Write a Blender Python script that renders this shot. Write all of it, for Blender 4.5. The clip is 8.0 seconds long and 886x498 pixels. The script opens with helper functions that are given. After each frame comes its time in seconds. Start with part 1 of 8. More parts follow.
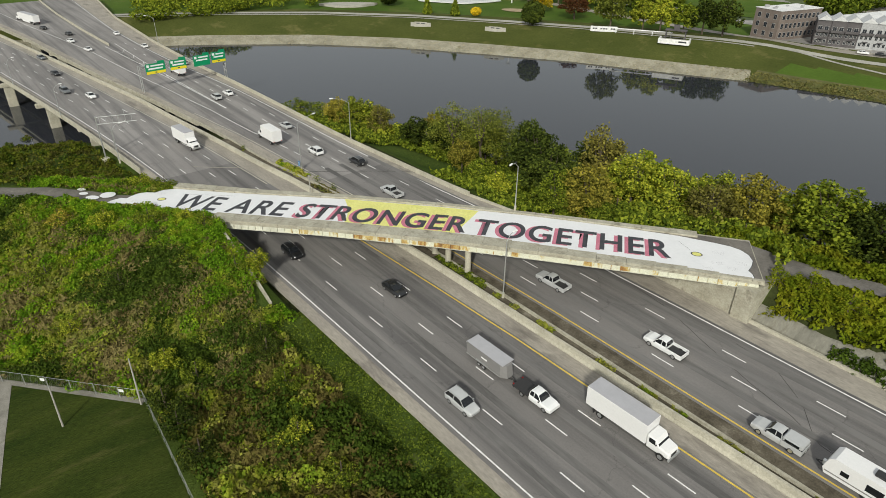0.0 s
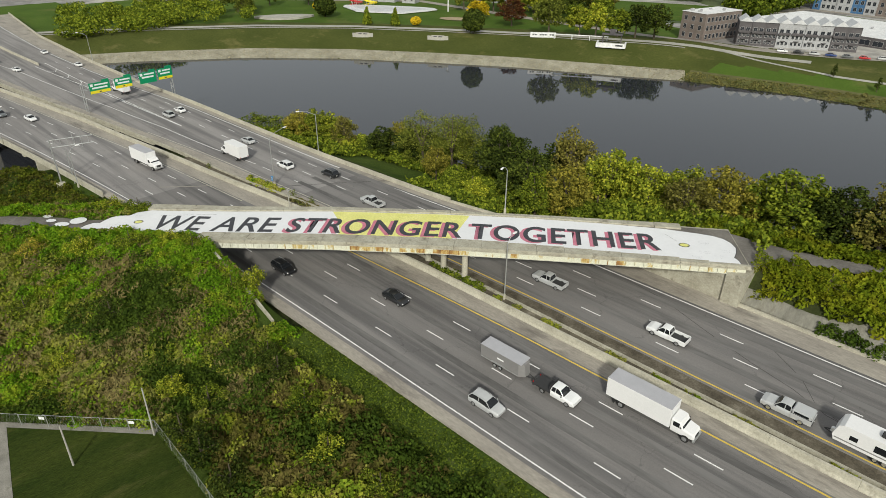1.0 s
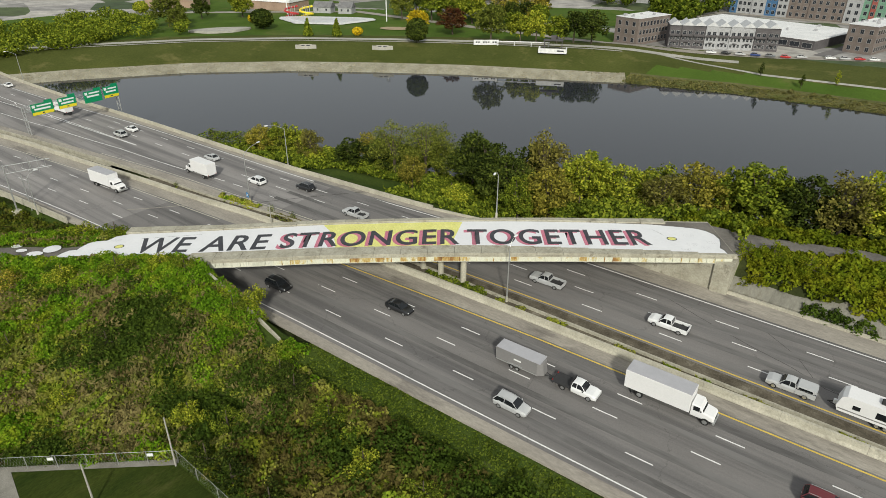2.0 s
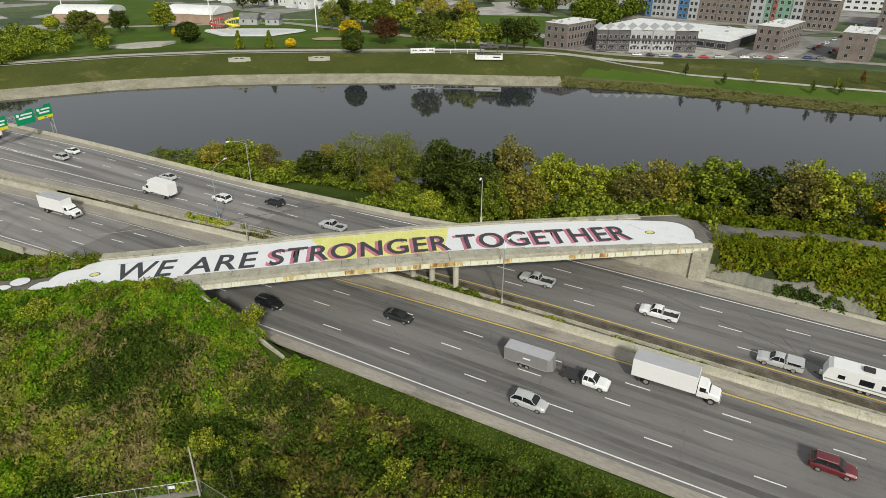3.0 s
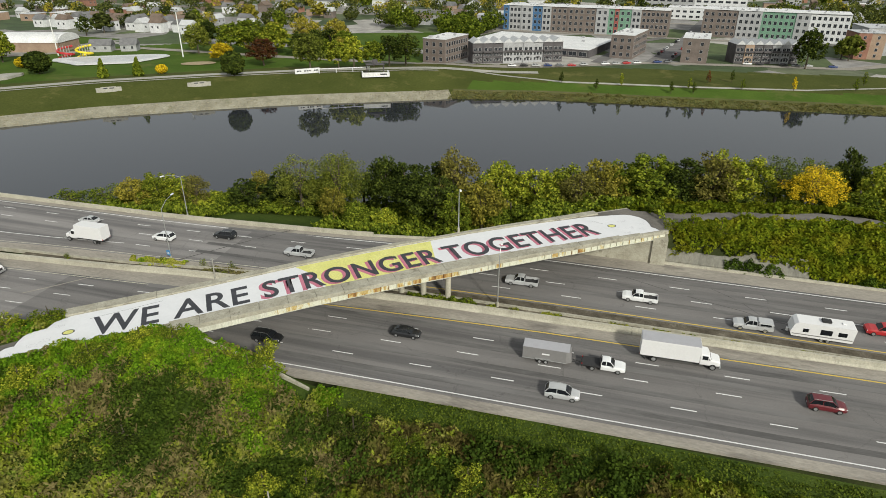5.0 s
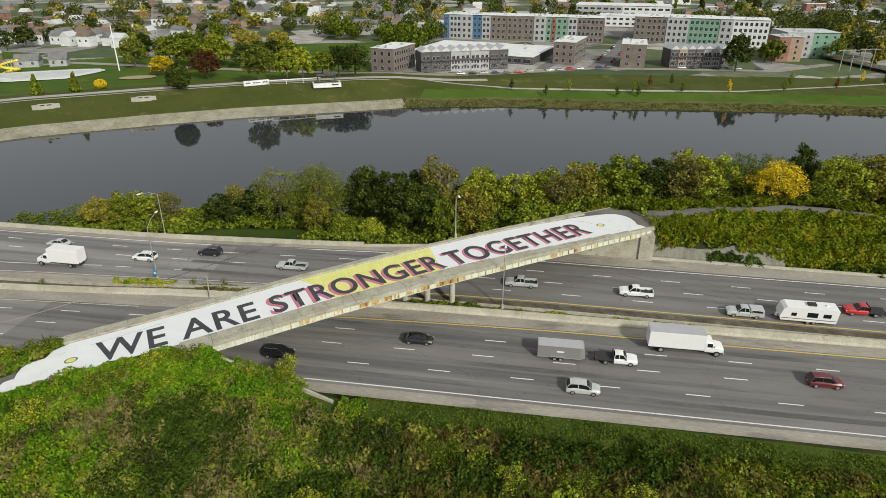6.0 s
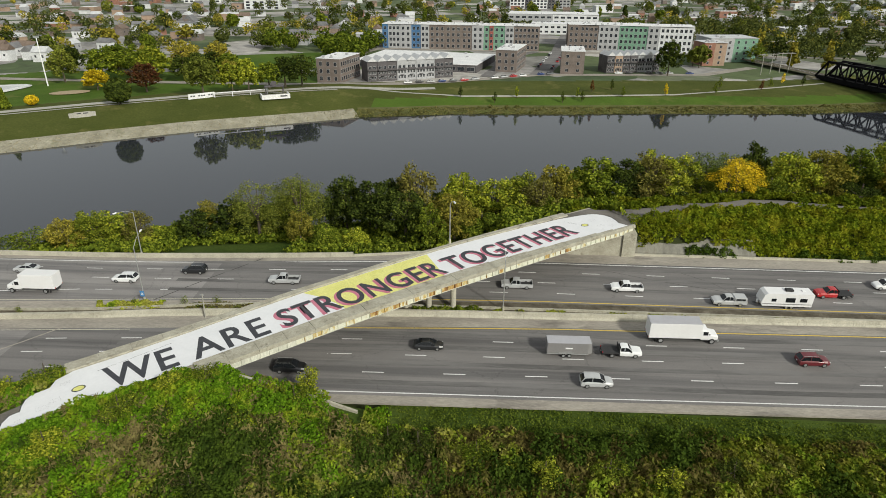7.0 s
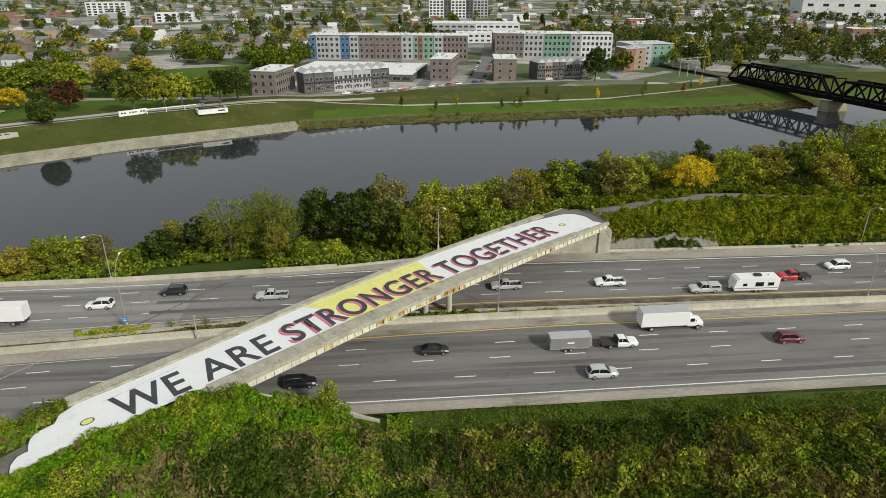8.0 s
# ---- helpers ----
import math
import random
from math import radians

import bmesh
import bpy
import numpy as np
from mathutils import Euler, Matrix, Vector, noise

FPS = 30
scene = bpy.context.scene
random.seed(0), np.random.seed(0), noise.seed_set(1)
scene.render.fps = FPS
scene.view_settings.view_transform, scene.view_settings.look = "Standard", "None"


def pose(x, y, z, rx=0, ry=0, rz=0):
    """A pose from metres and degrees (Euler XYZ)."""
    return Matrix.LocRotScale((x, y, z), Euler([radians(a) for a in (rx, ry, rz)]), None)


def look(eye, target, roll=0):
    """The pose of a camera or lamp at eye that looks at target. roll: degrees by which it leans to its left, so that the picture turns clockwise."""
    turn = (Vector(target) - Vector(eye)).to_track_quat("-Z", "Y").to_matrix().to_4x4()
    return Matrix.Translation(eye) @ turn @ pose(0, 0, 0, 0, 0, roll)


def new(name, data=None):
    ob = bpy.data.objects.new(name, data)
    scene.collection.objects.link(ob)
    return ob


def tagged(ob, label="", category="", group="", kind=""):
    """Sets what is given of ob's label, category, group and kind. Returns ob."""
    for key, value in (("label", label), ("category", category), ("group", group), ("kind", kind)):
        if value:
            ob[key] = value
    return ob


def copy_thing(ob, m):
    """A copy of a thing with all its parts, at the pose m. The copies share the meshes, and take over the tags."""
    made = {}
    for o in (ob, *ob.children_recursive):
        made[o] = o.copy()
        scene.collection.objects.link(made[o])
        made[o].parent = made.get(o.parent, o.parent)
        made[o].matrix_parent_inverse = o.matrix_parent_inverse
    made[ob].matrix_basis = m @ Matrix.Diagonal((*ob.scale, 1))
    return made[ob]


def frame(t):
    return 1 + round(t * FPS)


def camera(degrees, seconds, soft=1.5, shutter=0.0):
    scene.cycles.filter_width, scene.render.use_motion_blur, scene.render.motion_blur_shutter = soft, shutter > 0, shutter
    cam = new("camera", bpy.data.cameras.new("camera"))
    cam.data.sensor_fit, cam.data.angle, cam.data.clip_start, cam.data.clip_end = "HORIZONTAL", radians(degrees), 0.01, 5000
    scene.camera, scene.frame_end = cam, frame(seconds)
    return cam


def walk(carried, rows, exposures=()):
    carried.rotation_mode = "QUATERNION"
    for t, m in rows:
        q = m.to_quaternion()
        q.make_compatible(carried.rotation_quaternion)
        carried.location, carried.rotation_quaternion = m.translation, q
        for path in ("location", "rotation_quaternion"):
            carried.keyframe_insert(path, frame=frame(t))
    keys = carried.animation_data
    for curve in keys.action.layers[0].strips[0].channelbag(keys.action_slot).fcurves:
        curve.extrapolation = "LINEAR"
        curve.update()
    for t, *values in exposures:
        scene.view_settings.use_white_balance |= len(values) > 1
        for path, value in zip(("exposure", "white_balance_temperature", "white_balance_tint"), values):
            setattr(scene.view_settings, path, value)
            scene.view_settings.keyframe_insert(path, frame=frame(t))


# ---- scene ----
cam = camera(70.5, 8.0, soft=0.75)
PATH = [
    (0, (-0.624, 0.08, 53.566), (-1.977, 1.174, 52.58), 0.8),
    (0.5, (-3.354, -3.947, 53.569), (-4.646, -2.771, 52.595), 0.7),
    (1, (-6.433, -7.826, 53.622), (-7.658, -6.57, 52.661), 0.6),
    (1.5, (-9.799, -11.514, 53.728), (-10.956, -10.186, 52.779), 0.5),
    (3, (-21.447, -21.748, 54.174), (-22.341, -20.211, 53.259), 0.3),
    (3.5, (-25.538, -24.812, 54.546), (-26.337, -23.217, 53.64), 0.2),
    (4, (-30.109, -27.571, 54.699), (-30.812, -25.926, 53.805), 0.2),
    (4.5, (-34.782, -30.157, 54.922), (-35.384, -28.466, 54.039), 0.2),
    (6, (-50.367, -35.898, 54.893), (-50.677, -34.112, 54.046), 0.2),
    (6.5, (-55.775, -37.452, 55.029), (-55.984, -35.646, 54.195), 0.2),
    (7, (-61.317, -38.674, 55.096), (-61.42, -36.854, 54.274), 0.3),
    (7.5, (-66.855, -39.533, 55.08), (-66.849, -37.704, 54.271), 0.2),
    (8, (-73.186, -40.061, 55.06), (-73.051, -38.231, 54.265), 0.1),
]
walk(cam, [(t, look(eye, target, roll)) for t, eye, target, roll in PATH])

# ---- daylight: thin overcast with a hazy sun from behind the field ----
world = bpy.data.worlds.new("overcast_sky")
scene.world = world
world.use_nodes = True
wn = world.node_tree.nodes
wl = world.node_tree.links
bg = wn["Background"]
sky = wn.new("ShaderNodeTexSky")
sky.sky_type = 'NISHITA'
sky.sun_disc = False
sky.sun_elevation = radians(32)
sky.sun_rotation = radians(139.5)
sky.air_density, sky.dust_density, sky.ozone_density = 1.0, 4.0, 1.0
cloud = wn.new("ShaderNodeMixRGB")
cloud.inputs[0].default_value = 0.75
cloud.inputs[2].default_value = (7.1, 7.35, 7.15, 1)
wl.new(sky.outputs[0], cloud.inputs[1])
wl.new(cloud.outputs[0], bg.inputs[0])
bg.inputs[1].default_value = 0.080

sun_data = bpy.data.lights.new("sun", 'SUN')
sun_data.energy = 3.25
sun_data.angle = radians(5)
sun_data.color = (1.0, 0.985, 0.865)
sun = new("sun", sun_data)
sun.matrix_world = look((650, -760, 600), (0, 0, 0))
scene.view_settings.exposure = 0.0

# ---- materials ----
def nodes_of(name):
    m = bpy.data.materials.new(name)
    m.use_nodes = True
    nt = m.node_tree
    return m, nt, nt.nodes["Principled BSDF"]


def ramp_of(nt, stops):
    r = nt.nodes.new("ShaderNodeValToRGB")
    els = r.color_ramp.elements
    while len(els) < len(stops):
        els.new(0.5)
    for e, (p, c) in zip(els, stops):
        e.position, e.color = p, (*c, 1)
    return r


def noise_of(nt, scale, detail=5, rough=0.6, stretch=(1, 1, 1)):
    tc = nt.nodes.new("ShaderNodeTexCoord")
    mp = nt.nodes.new("ShaderNodeMapping")
    mp.inputs["Scale"].default_value = stretch
    n = nt.nodes.new("ShaderNodeTexNoise")
    n.inputs["Scale"].default_value = scale
    n.inputs["Detail"].default_value = detail
    n.inputs["Roughness"].default_value = rough
    nt.links.new(tc.outputs["Object"], mp.inputs[0])
    nt.links.new(mp.outputs[0], n.inputs["Vector"])
    return n


def mix_of(nt, a, b, fac, mode='MIX'):
    mx = nt.nodes.new("ShaderNodeMixRGB")
    mx.blend_type = mode
    for sock, v in ((mx.inputs[0], fac), (mx.inputs[1], a), (mx.inputs[2], b)):
        if isinstance(v, bpy.types.NodeSocket):
            nt.links.new(v, sock)
        elif isinstance(v, tuple):
            sock.default_value = (*v, 1)
        else:
            sock.default_value = v
    return mx.outputs[0]


def surface(name, dark, light, scale=1.0, rough=0.85, bump=0.2, fine=8.0, metal=0.0, stretch=(1, 1, 1), stain=None, stain_scale=0.2, stain_at=0.55, bump_size=0.05, grain=(0.72, 1.15)):
    """A two-scale surface: grain between two colours, and stains of a third."""
    m, nt, b = nodes_of(name)
    n1 = noise_of(nt, scale, 4, 0.6, stretch)
    n2 = noise_of(nt, scale * fine, 3, 0.7, stretch)
    r = ramp_of(nt, [(0.3, dark), (0.7, light)])
    nt.links.new(n1.outputs["Fac"], r.inputs[0])
    r2 = ramp_of(nt, [(0.25, (grain[0],) * 3), (0.75, (grain[1],) * 3)])
    nt.links.new(n2.outputs["Fac"], r2.inputs[0])
    col = mix_of(nt, r.outputs[0], r2.outputs[0], 1.0, 'MULTIPLY')
    if stain:
        n3 = noise_of(nt, stain_scale, 6, 0.7, stretch)
        r3 = ramp_of(nt, [(stain_at, (0, 0, 0)), (stain_at + 0.15, (1, 1, 1))])
        nt.links.new(n3.outputs["Fac"], r3.inputs[0])
        col = mix_of(nt, col, stain, r3.outputs[0])
    nt.links.new(col, b.inputs["Base Color"])
    b.inputs["Roughness"].default_value = rough
    b.inputs["Metallic"].default_value = metal
    if rough > 0.93:
        b.inputs["Specular IOR Level"].default_value = 0.08
    if bump:
        bp = nt.nodes.new("ShaderNodeBump")
        bp.inputs["Strength"].default_value = bump
        bp.inputs["Distance"].default_value = bump_size
        nt.links.new(n2.outputs["Fac"], bp.inputs["Height"])
        nt.links.new(bp.outputs[0], b.inputs["Normal"])
    return m


def foliage(name, colours, tint_scale=0.15, tints=None):
    """Leaves: each clump takes its own colour, drifting in patches."""
    colours = [(0.92 * r, 0.95 * g, 0.85 * b + 0.005) for r, g, b in colours]
    tints = [(0.92 * r, 0.95 * g, 0.85 * b + 0.005) for r, g, b in tints] if tints else None
    m, nt, b = nodes_of(name)
    g = nt.nodes.new("ShaderNodeNewGeometry")
    r = ramp_of(nt, [(i / max(1, len(colours) - 1), c) for i, c in enumerate(colours)])
    nt.links.new(g.outputs["Random Per Island"], r.inputs[0])
    col = r.outputs[0]
    if tints:
        n = noise_of(nt, tint_scale, 4, 0.65)
        r2 = ramp_of(nt, [(0.34 + 0.32 * i / max(1, len(tints) - 1), c) for i, c in enumerate(tints)])
        nt.links.new(n.outputs["Fac"], r2.inputs[0])
        col = mix_of(nt, col, r2.outputs[0], 0.75)
    oi = nt.nodes.new("ShaderNodeObjectInfo")
    r3 = ramp_of(nt, [(0.0, (0.72, 0.74, 0.75)), (1.0, (1.25, 1.2, 1.1))])
    nt.links.new(oi.outputs["Random"], r3.inputs[0])
    col = mix_of(nt, col, r3.outputs[0], 1.0, 'MULTIPLY')
    g2 = nt.nodes.new("ShaderNodeNewGeometry")
    r4 = ramp_of(nt, [(0.0, (0.60, 0.60, 0.60)), (1.0, (1.20, 1.20, 1.20))])
    nt.links.new(g2.outputs["Random Per Island"], r4.inputs[0])
    col = mix_of(nt, col, r4.outputs[0], 1.0, 'MULTIPLY')
    nt.links.new(col, b.inputs["Base Color"])
    b.inputs["Roughness"].default_value = 0.8
    b.inputs["Specular IOR Level"].default_value = 0.02
    thin = nt.nodes.new("ShaderNodeBsdfTranslucent")
    lit = nt.nodes.new("ShaderNodeMixShader")
    lit.inputs[0].default_value = 0.2
    nt.links.new(mix_of(nt, col, (1.0, 1.0, 0.5), 1.0, 'MULTIPLY'), thin.inputs[0])
    nt.links.new(b.outputs[0], lit.inputs[1])
    nt.links.new(thin.outputs[0], lit.inputs[2])
    nt.links.new(lit.outputs[0], nt.nodes["Material Output"].inputs["Surface"])
    return m


def plain(name, colour, rough=0.5, metal=0.0, grain=0.12, scale=3.0, coat=0.0):
    dark = tuple(c * (1 - grain) for c in colour)
    light = tuple(min(1, c * (1 + grain)) for c in colour)
    m = surface(name, dark, light, scale, rough, 0.03, 9.0, metal, grain=(0.94, 1.03))
    if coat:
        m.node_tree.nodes["Principled BSDF"].inputs["Coat Weight"].default_value = coat
    return m


def asphalt_material(name="worn_asphalt", k=1.0):
    """Worn grey asphalt with darker wheel tracks along the carriageway, patches and fine cracks."""
    m, nt, b = nodes_of(name)
    n1 = noise_of(nt, 0.10, 5, 0.65, (0.25, 1, 1))
    n2 = noise_of(nt, 6.0, 3, 0.7)
    n4 = noise_of(nt, 0.5, 4, 0.6, (0.02, 1.0, 1))
    r1 = ramp_of(nt, [(0.3, (0.132 * k, 0.126 * k, 0.124 * k)), (0.7, (0.205 * k, 0.197 * k, 0.194 * k))])
    nt.links.new(n1.outputs["Fac"], r1.inputs[0])
    r2 = ramp_of(nt, [(0.25, (0.85, 0.85, 0.85)), (0.75, (1.12, 1.12, 1.12))])
    nt.links.new(n2.outputs["Fac"], r2.inputs[0])
    r4 = ramp_of(nt, [(0.36, (0.66, 0.66, 0.67)), (0.56, (1.08, 1.07, 1.06))])
    nt.links.new(n4.outputs["Fac"], r4.inputs[0])
    col = mix_of(nt, r1.outputs[0], r2.outputs[0], 1.0, 'MULTIPLY')
    col = mix_of(nt, col, r4.outputs[0], 1.0, 'MULTIPLY')
    v = nt.nodes.new("ShaderNodeTexVoronoi")
    v.feature = 'DISTANCE_TO_EDGE'
    v.inputs["Scale"].default_value = 0.07
    tc = nt.nodes.new("ShaderNodeTexCoord")
    wob = noise_of(nt, 0.4, 4, 0.7)
    add = nt.nodes.new("ShaderNodeVectorMath")
    add.operation = 'MULTIPLY_ADD'
    nt.links.new(wob.outputs["Color"], add.inputs[0])
    add.inputs[1].default_value = (3, 3, 3)
    nt.links.new(tc.outputs["Object"], add.inputs[2])
    nt.links.new(add.outputs[0], v.inputs["Vector"])
    rc = ramp_of(nt, [(0.0, (0.62, 0.62, 0.62)), (0.006, (1, 1, 1))])
    nt.links.new(v.outputs["Distance"], rc.inputs[0])
    col = mix_of(nt, col, rc.outputs[0], 0.7, 'MULTIPLY')
    nt.links.new(col, b.inputs["Base Color"])
    b.inputs["Roughness"].default_value = 0.9
    bp = nt.nodes.new("ShaderNodeBump")
    bp.inputs["Strength"].default_value = 0.25
    bp.inputs["Distance"].default_value = 0.02
    nt.links.new(n2.outputs["Fac"], bp.inputs["Height"])
    nt.links.new(bp.outputs[0], b.inputs["Normal"])
    return m


def water_material():
    m, nt, b = nodes_of("river_water")
    b.inputs["Base Color"].default_value = (0.030, 0.033, 0.041, 1)
    b.inputs["Roughness"].default_value = 0.06
    b.inputs["IOR"].default_value = 1.5
    n = noise_of(nt, 0.25, 4, 0.6)
    n2 = noise_of(nt, 0.02, 3, 0.5)
    bp = nt.nodes.new("ShaderNodeBump")
    bp.inputs["Strength"].default_value = 0.04
    bp.inputs["Distance"].default_value = 0.15
    nt.links.new(n.outputs["Fac"], bp.inputs["Height"])
    nt.links.new(bp.outputs[0], b.inputs["Normal"])
    r = ramp_of(nt, [(0.35, (0.02, 0.02, 0.02)), (0.7, (0.06, 0.06, 0.06))])
    nt.links.new(n2.outputs["Fac"], r.inputs[0])
    nt.links.new(r.outputs[0], b.inputs["Roughness"])
    return m


def town_material():
    """Far town ground: lots, streets and lawns as irregular patches."""
    m, nt, b = nodes_of("town_ground")
    tc = nt.nodes.new("ShaderNodeTexCoord")
    v = nt.nodes.new("ShaderNodeTexVoronoi")
    v.inputs["Scale"].default_value = 0.025
    nt.links.new(tc.outputs["Object"], v.inputs["Vector"])
    sep = nt.nodes.new("ShaderNodeSeparateColor")
    nt.links.new(v.outputs["Color"], sep.inputs[0])
    r = ramp_of(nt, [(0.0, (0.045, 0.075, 0.025)), (0.5, (0.09, 0.12, 0.04)), (0.58, (0.22, 0.21, 0.20)), (0.8, (0.30, 0.29, 0.28)), (1.0, (0.42, 0.40, 0.37))])
    nt.links.new(sep.outputs[0], r.inputs[0])
    n = noise_of(nt, 0.12, 5, 0.7)
    r2 = ramp_of(nt, [(0.3, (0.6, 0.6, 0.6)), (0.7, (1.3, 1.3, 1.3))])
    nt.links.new(n.outputs["Fac"], r2.inputs[0])
    nt.links.new(mix_of(nt, r.outputs[0], r2.outputs[0], 1.0, 'MULTIPLY'), b.inputs["Base Color"])
    b.inputs["Roughness"].default_value = 0.95
    return m


def fascia_material():
    """Flaking off-white paint on old steel, rust bleeding in streaks and whole bays."""
    m, nt, b = nodes_of("flaking_white_steel")
    oi = nt.nodes.new("ShaderNodeObjectInfo")
    n = noise_of(nt, 1.3, 5, 0.7, (1, 1, 0.35))
    big = noise_of(nt, 0.16, 3, 0.6)
    su = nt.nodes.new("ShaderNodeMath")
    su.operation = 'ADD'
    nt.links.new(n.outputs["Fac"], su.inputs[0])
    nt.links.new(big.outputs["Fac"], su.inputs[1])
    su2 = nt.nodes.new("ShaderNodeMath")
    su2.operation = 'MULTIPLY_ADD'
    nt.links.new(oi.outputs["Random"], su2.inputs[0])
    su2.inputs[1].default_value = 0.34
    nt.links.new(su.outputs[0], su2.inputs[2])
    r = ramp_of(nt, [(0.0, (0.70, 0.71, 0.64)), (0.575, (0.62, 0.62, 0.50)), (0.63, (0.52, 0.40, 0.15)), (0.69, (0.33, 0.17, 0.05)), (0.80, (0.10, 0.06, 0.03))])
    hf = nt.nodes.new("ShaderNodeMath")
    hf.operation = 'MULTIPLY'
    hf.inputs[1].default_value = 0.495
    nt.links.new(su2.outputs[0], hf.inputs[0])
    nt.links.new(hf.outputs[0], r.inputs[0])
    n2 = noise_of(nt, 9.0, 3, 0.7)
    r2 = ramp_of(nt, [(0.3, (0.75, 0.75, 0.75)), (0.7, (1.15, 1.15, 1.15))])
    nt.links.new(n2.outputs["Fac"], r2.inputs[0])
    nt.links.new(mix_of(nt, r.outputs[0], r2.outputs[0], 1.0, 'MULTIPLY'), b.inputs["Base Color"])
    b.inputs["Roughness"].default_value = 0.8
    return m


ASPHALT = asphalt_material()
DECK_ASPHALT = asphalt_material("pale_deck_asphalt", 1.36)
OIL = surface("oil_darkened_asphalt", (0.080, 0.077, 0.076), (0.150, 0.144, 0.141), 0.12, 0.9, 0.2, 40, stretch=(0.12, 0.7, 1), stain=(0.172, 0.166, 0.163), stain_scale=0.22, stain_at=0.44)
SHOULDER = surface("dusty_shoulder_asphalt", (0.27, 0.245, 0.215), (0.38, 0.35, 0.30), 0.35, 0.92, 0.2, 12, stain=(0.15, 0.135, 0.12), stain_scale=0.25, stretch=(0.3, 1, 1))
WHITE_LINE = surface("white_road_paint", (0.66, 0.66, 0.66), (0.85, 0.85, 0.84), 1.5, 0.6, 0.05, 8, stain=(0.4, 0.39, 0.38), stain_scale=0.9, stain_at=0.66)
YELLOW_LINE = surface("yellow_road_paint", (0.60, 0.43, 0.06), (0.74, 0.55, 0.10), 1.2, 0.6, 0.05, 8, stain=(0.3, 0.27, 0.17), stain_scale=0.8, stain_at=0.62)
PALE_LINE = surface("faded_line_paint", (0.50, 0.47, 0.36), (0.64, 0.61, 0.50), 1.2, 0.6, 0.05, 8, stain=(0.33, 0.30, 0.25), stain_scale=0.8, stain_at=0.6)
CONCRETE = surface("weathered_concrete", (0.38, 0.36, 0.29), (0.53, 0.505, 0.415), 0.45, 0.88, 0.3, 9, stain=(0.23, 0.21, 0.17), stain_scale=0.35, stain_at=0.6)
OLD_CONCRETE = surface("old_parapet_concrete", (0.32, 0.30, 0.235), (0.47, 0.45, 0.37), 0.5, 0.9, 0.4, 7, stain=(0.17, 0.15, 0.11), stain_scale=0.6, stain_at=0.56)
APRON_CONCRETE = surface("streaked_apron_concrete", (0.16, 0.155, 0.13), (0.29, 0.28, 0.235), 0.5, 0.9, 0.4, 7, stain=(0.14, 0.13, 0.10), stain_scale=0.5, stain_at=0.52, stretch=(1, 0.4, 0.4))
DARK_DIRT = surface("median_dirt", (0.07, 0.06, 0.045), (0.17, 0.15, 0.115), 0.5, 0.95, 0.4, 8, stain=(0.24, 0.22, 0.18), stain_scale=0.5, stain_at=0.6)
GRASS = surface("rough_grass", (0.04, 0.07, 0.012), (0.075, 0.105, 0.02), 0.12, 0.95, 0.6, 30, stain=(0.11, 0.105, 0.045), stain_scale=0.06, stain_at=0.58, bump_size=0.3)
LAWN = surface("mown_lawn", (0.026, 0.043, 0.007), (0.052, 0.068, 0.012), 0.3, 0.97, 0.6, 22, stretch=(1.0, 0.22, 1), stain=(0.080, 0.083, 0.024), stain_scale=0.35, stain_at=0.54, bump_size=0.3, grain=(0.5, 1.35))
PARK_LAWN = surface("park_grass", (0.055, 0.10, 0.014), (0.085, 0.14, 0.022), 0.05, 0.95, 0.3, 40, stain=(0.12, 0.13, 0.04), stain_scale=0.04, stain_at=0.55, bump_size=0.15)
LEVEE = surface("levee_grass", (0.058, 0.072, 0.016), (0.090, 0.102, 0.026), 0.04, 0.95, 0.3, 30, stain=(0.15, 0.14, 0.05), stain_scale=0.06, stain_at=0.55, bump_size=0.15)
BANK_WEED = surface("bank_weeds", (0.075, 0.085, 0.03), (0.15, 0.14, 0.065), 0.1, 0.95, 0.5, 14, stain=(0.10, 0.115, 0.035), stain_scale=0.07, stain_at=0.5, bump_size=0.3)
ROCK = surface("riverbank_rock", (0.24, 0.225, 0.17), (0.40, 0.38, 0.30), 0.18, 0.95, 0.8, 9, stain=(0.17, 0.18, 0.10), stain_scale=0.12, stain_at=0.6, bump_size=0.4)
STONE = surface("limestone_block", (0.25, 0.225, 0.155), (0.40, 0.37, 0.27), 0.3, 0.95, 0.6, 5)
SOIL = surface("undergrowth_soil", (0.025, 0.032, 0.012), (0.055, 0.065, 0.022), 0.25, 0.98, 0.6, 12, bump_size=0.2)
TRAIL = surface("trail_asphalt", (0.12, 0.11, 0.10), (0.20, 0.185, 0.165), 0.3, 0.92, 0.3, 9, stain=(0.26, 0.245, 0.215), stain_scale=0.4, stain_at=0.6)
PATH_CONC = surface("path_concrete", (0.34, 0.33, 0.29), (0.46, 0.445, 0.40), 0.2, 0.9, 0.2, 10)
GRAVEL = surface("dusty_gravel", (0.20, 0.19, 0.165), (0.32, 0.305, 0.27), 0.5, 0.95, 0.5, 14, stain=(0.12, 0.12, 0.075), stain_scale=0.4, stain_at=0.58)
TOWN = town_material()
WATER = water_material()
MURAL_WHITE = surface("white_mural_paint", (0.72, 0.73, 0.755), (0.78, 0.785, 0.81), 0.3, 0.65, 0.05, 6, stain=(0.63, 0.63, 0.65), stain_scale=0.35, stain_at=0.64, grain=(0.95, 1.02))
MURAL_YELLOW = surface("yellow_mural_paint", (0.70, 0.69, 0.20), (0.79, 0.77, 0.28), 0.4, 0.7, 0.12, 12)
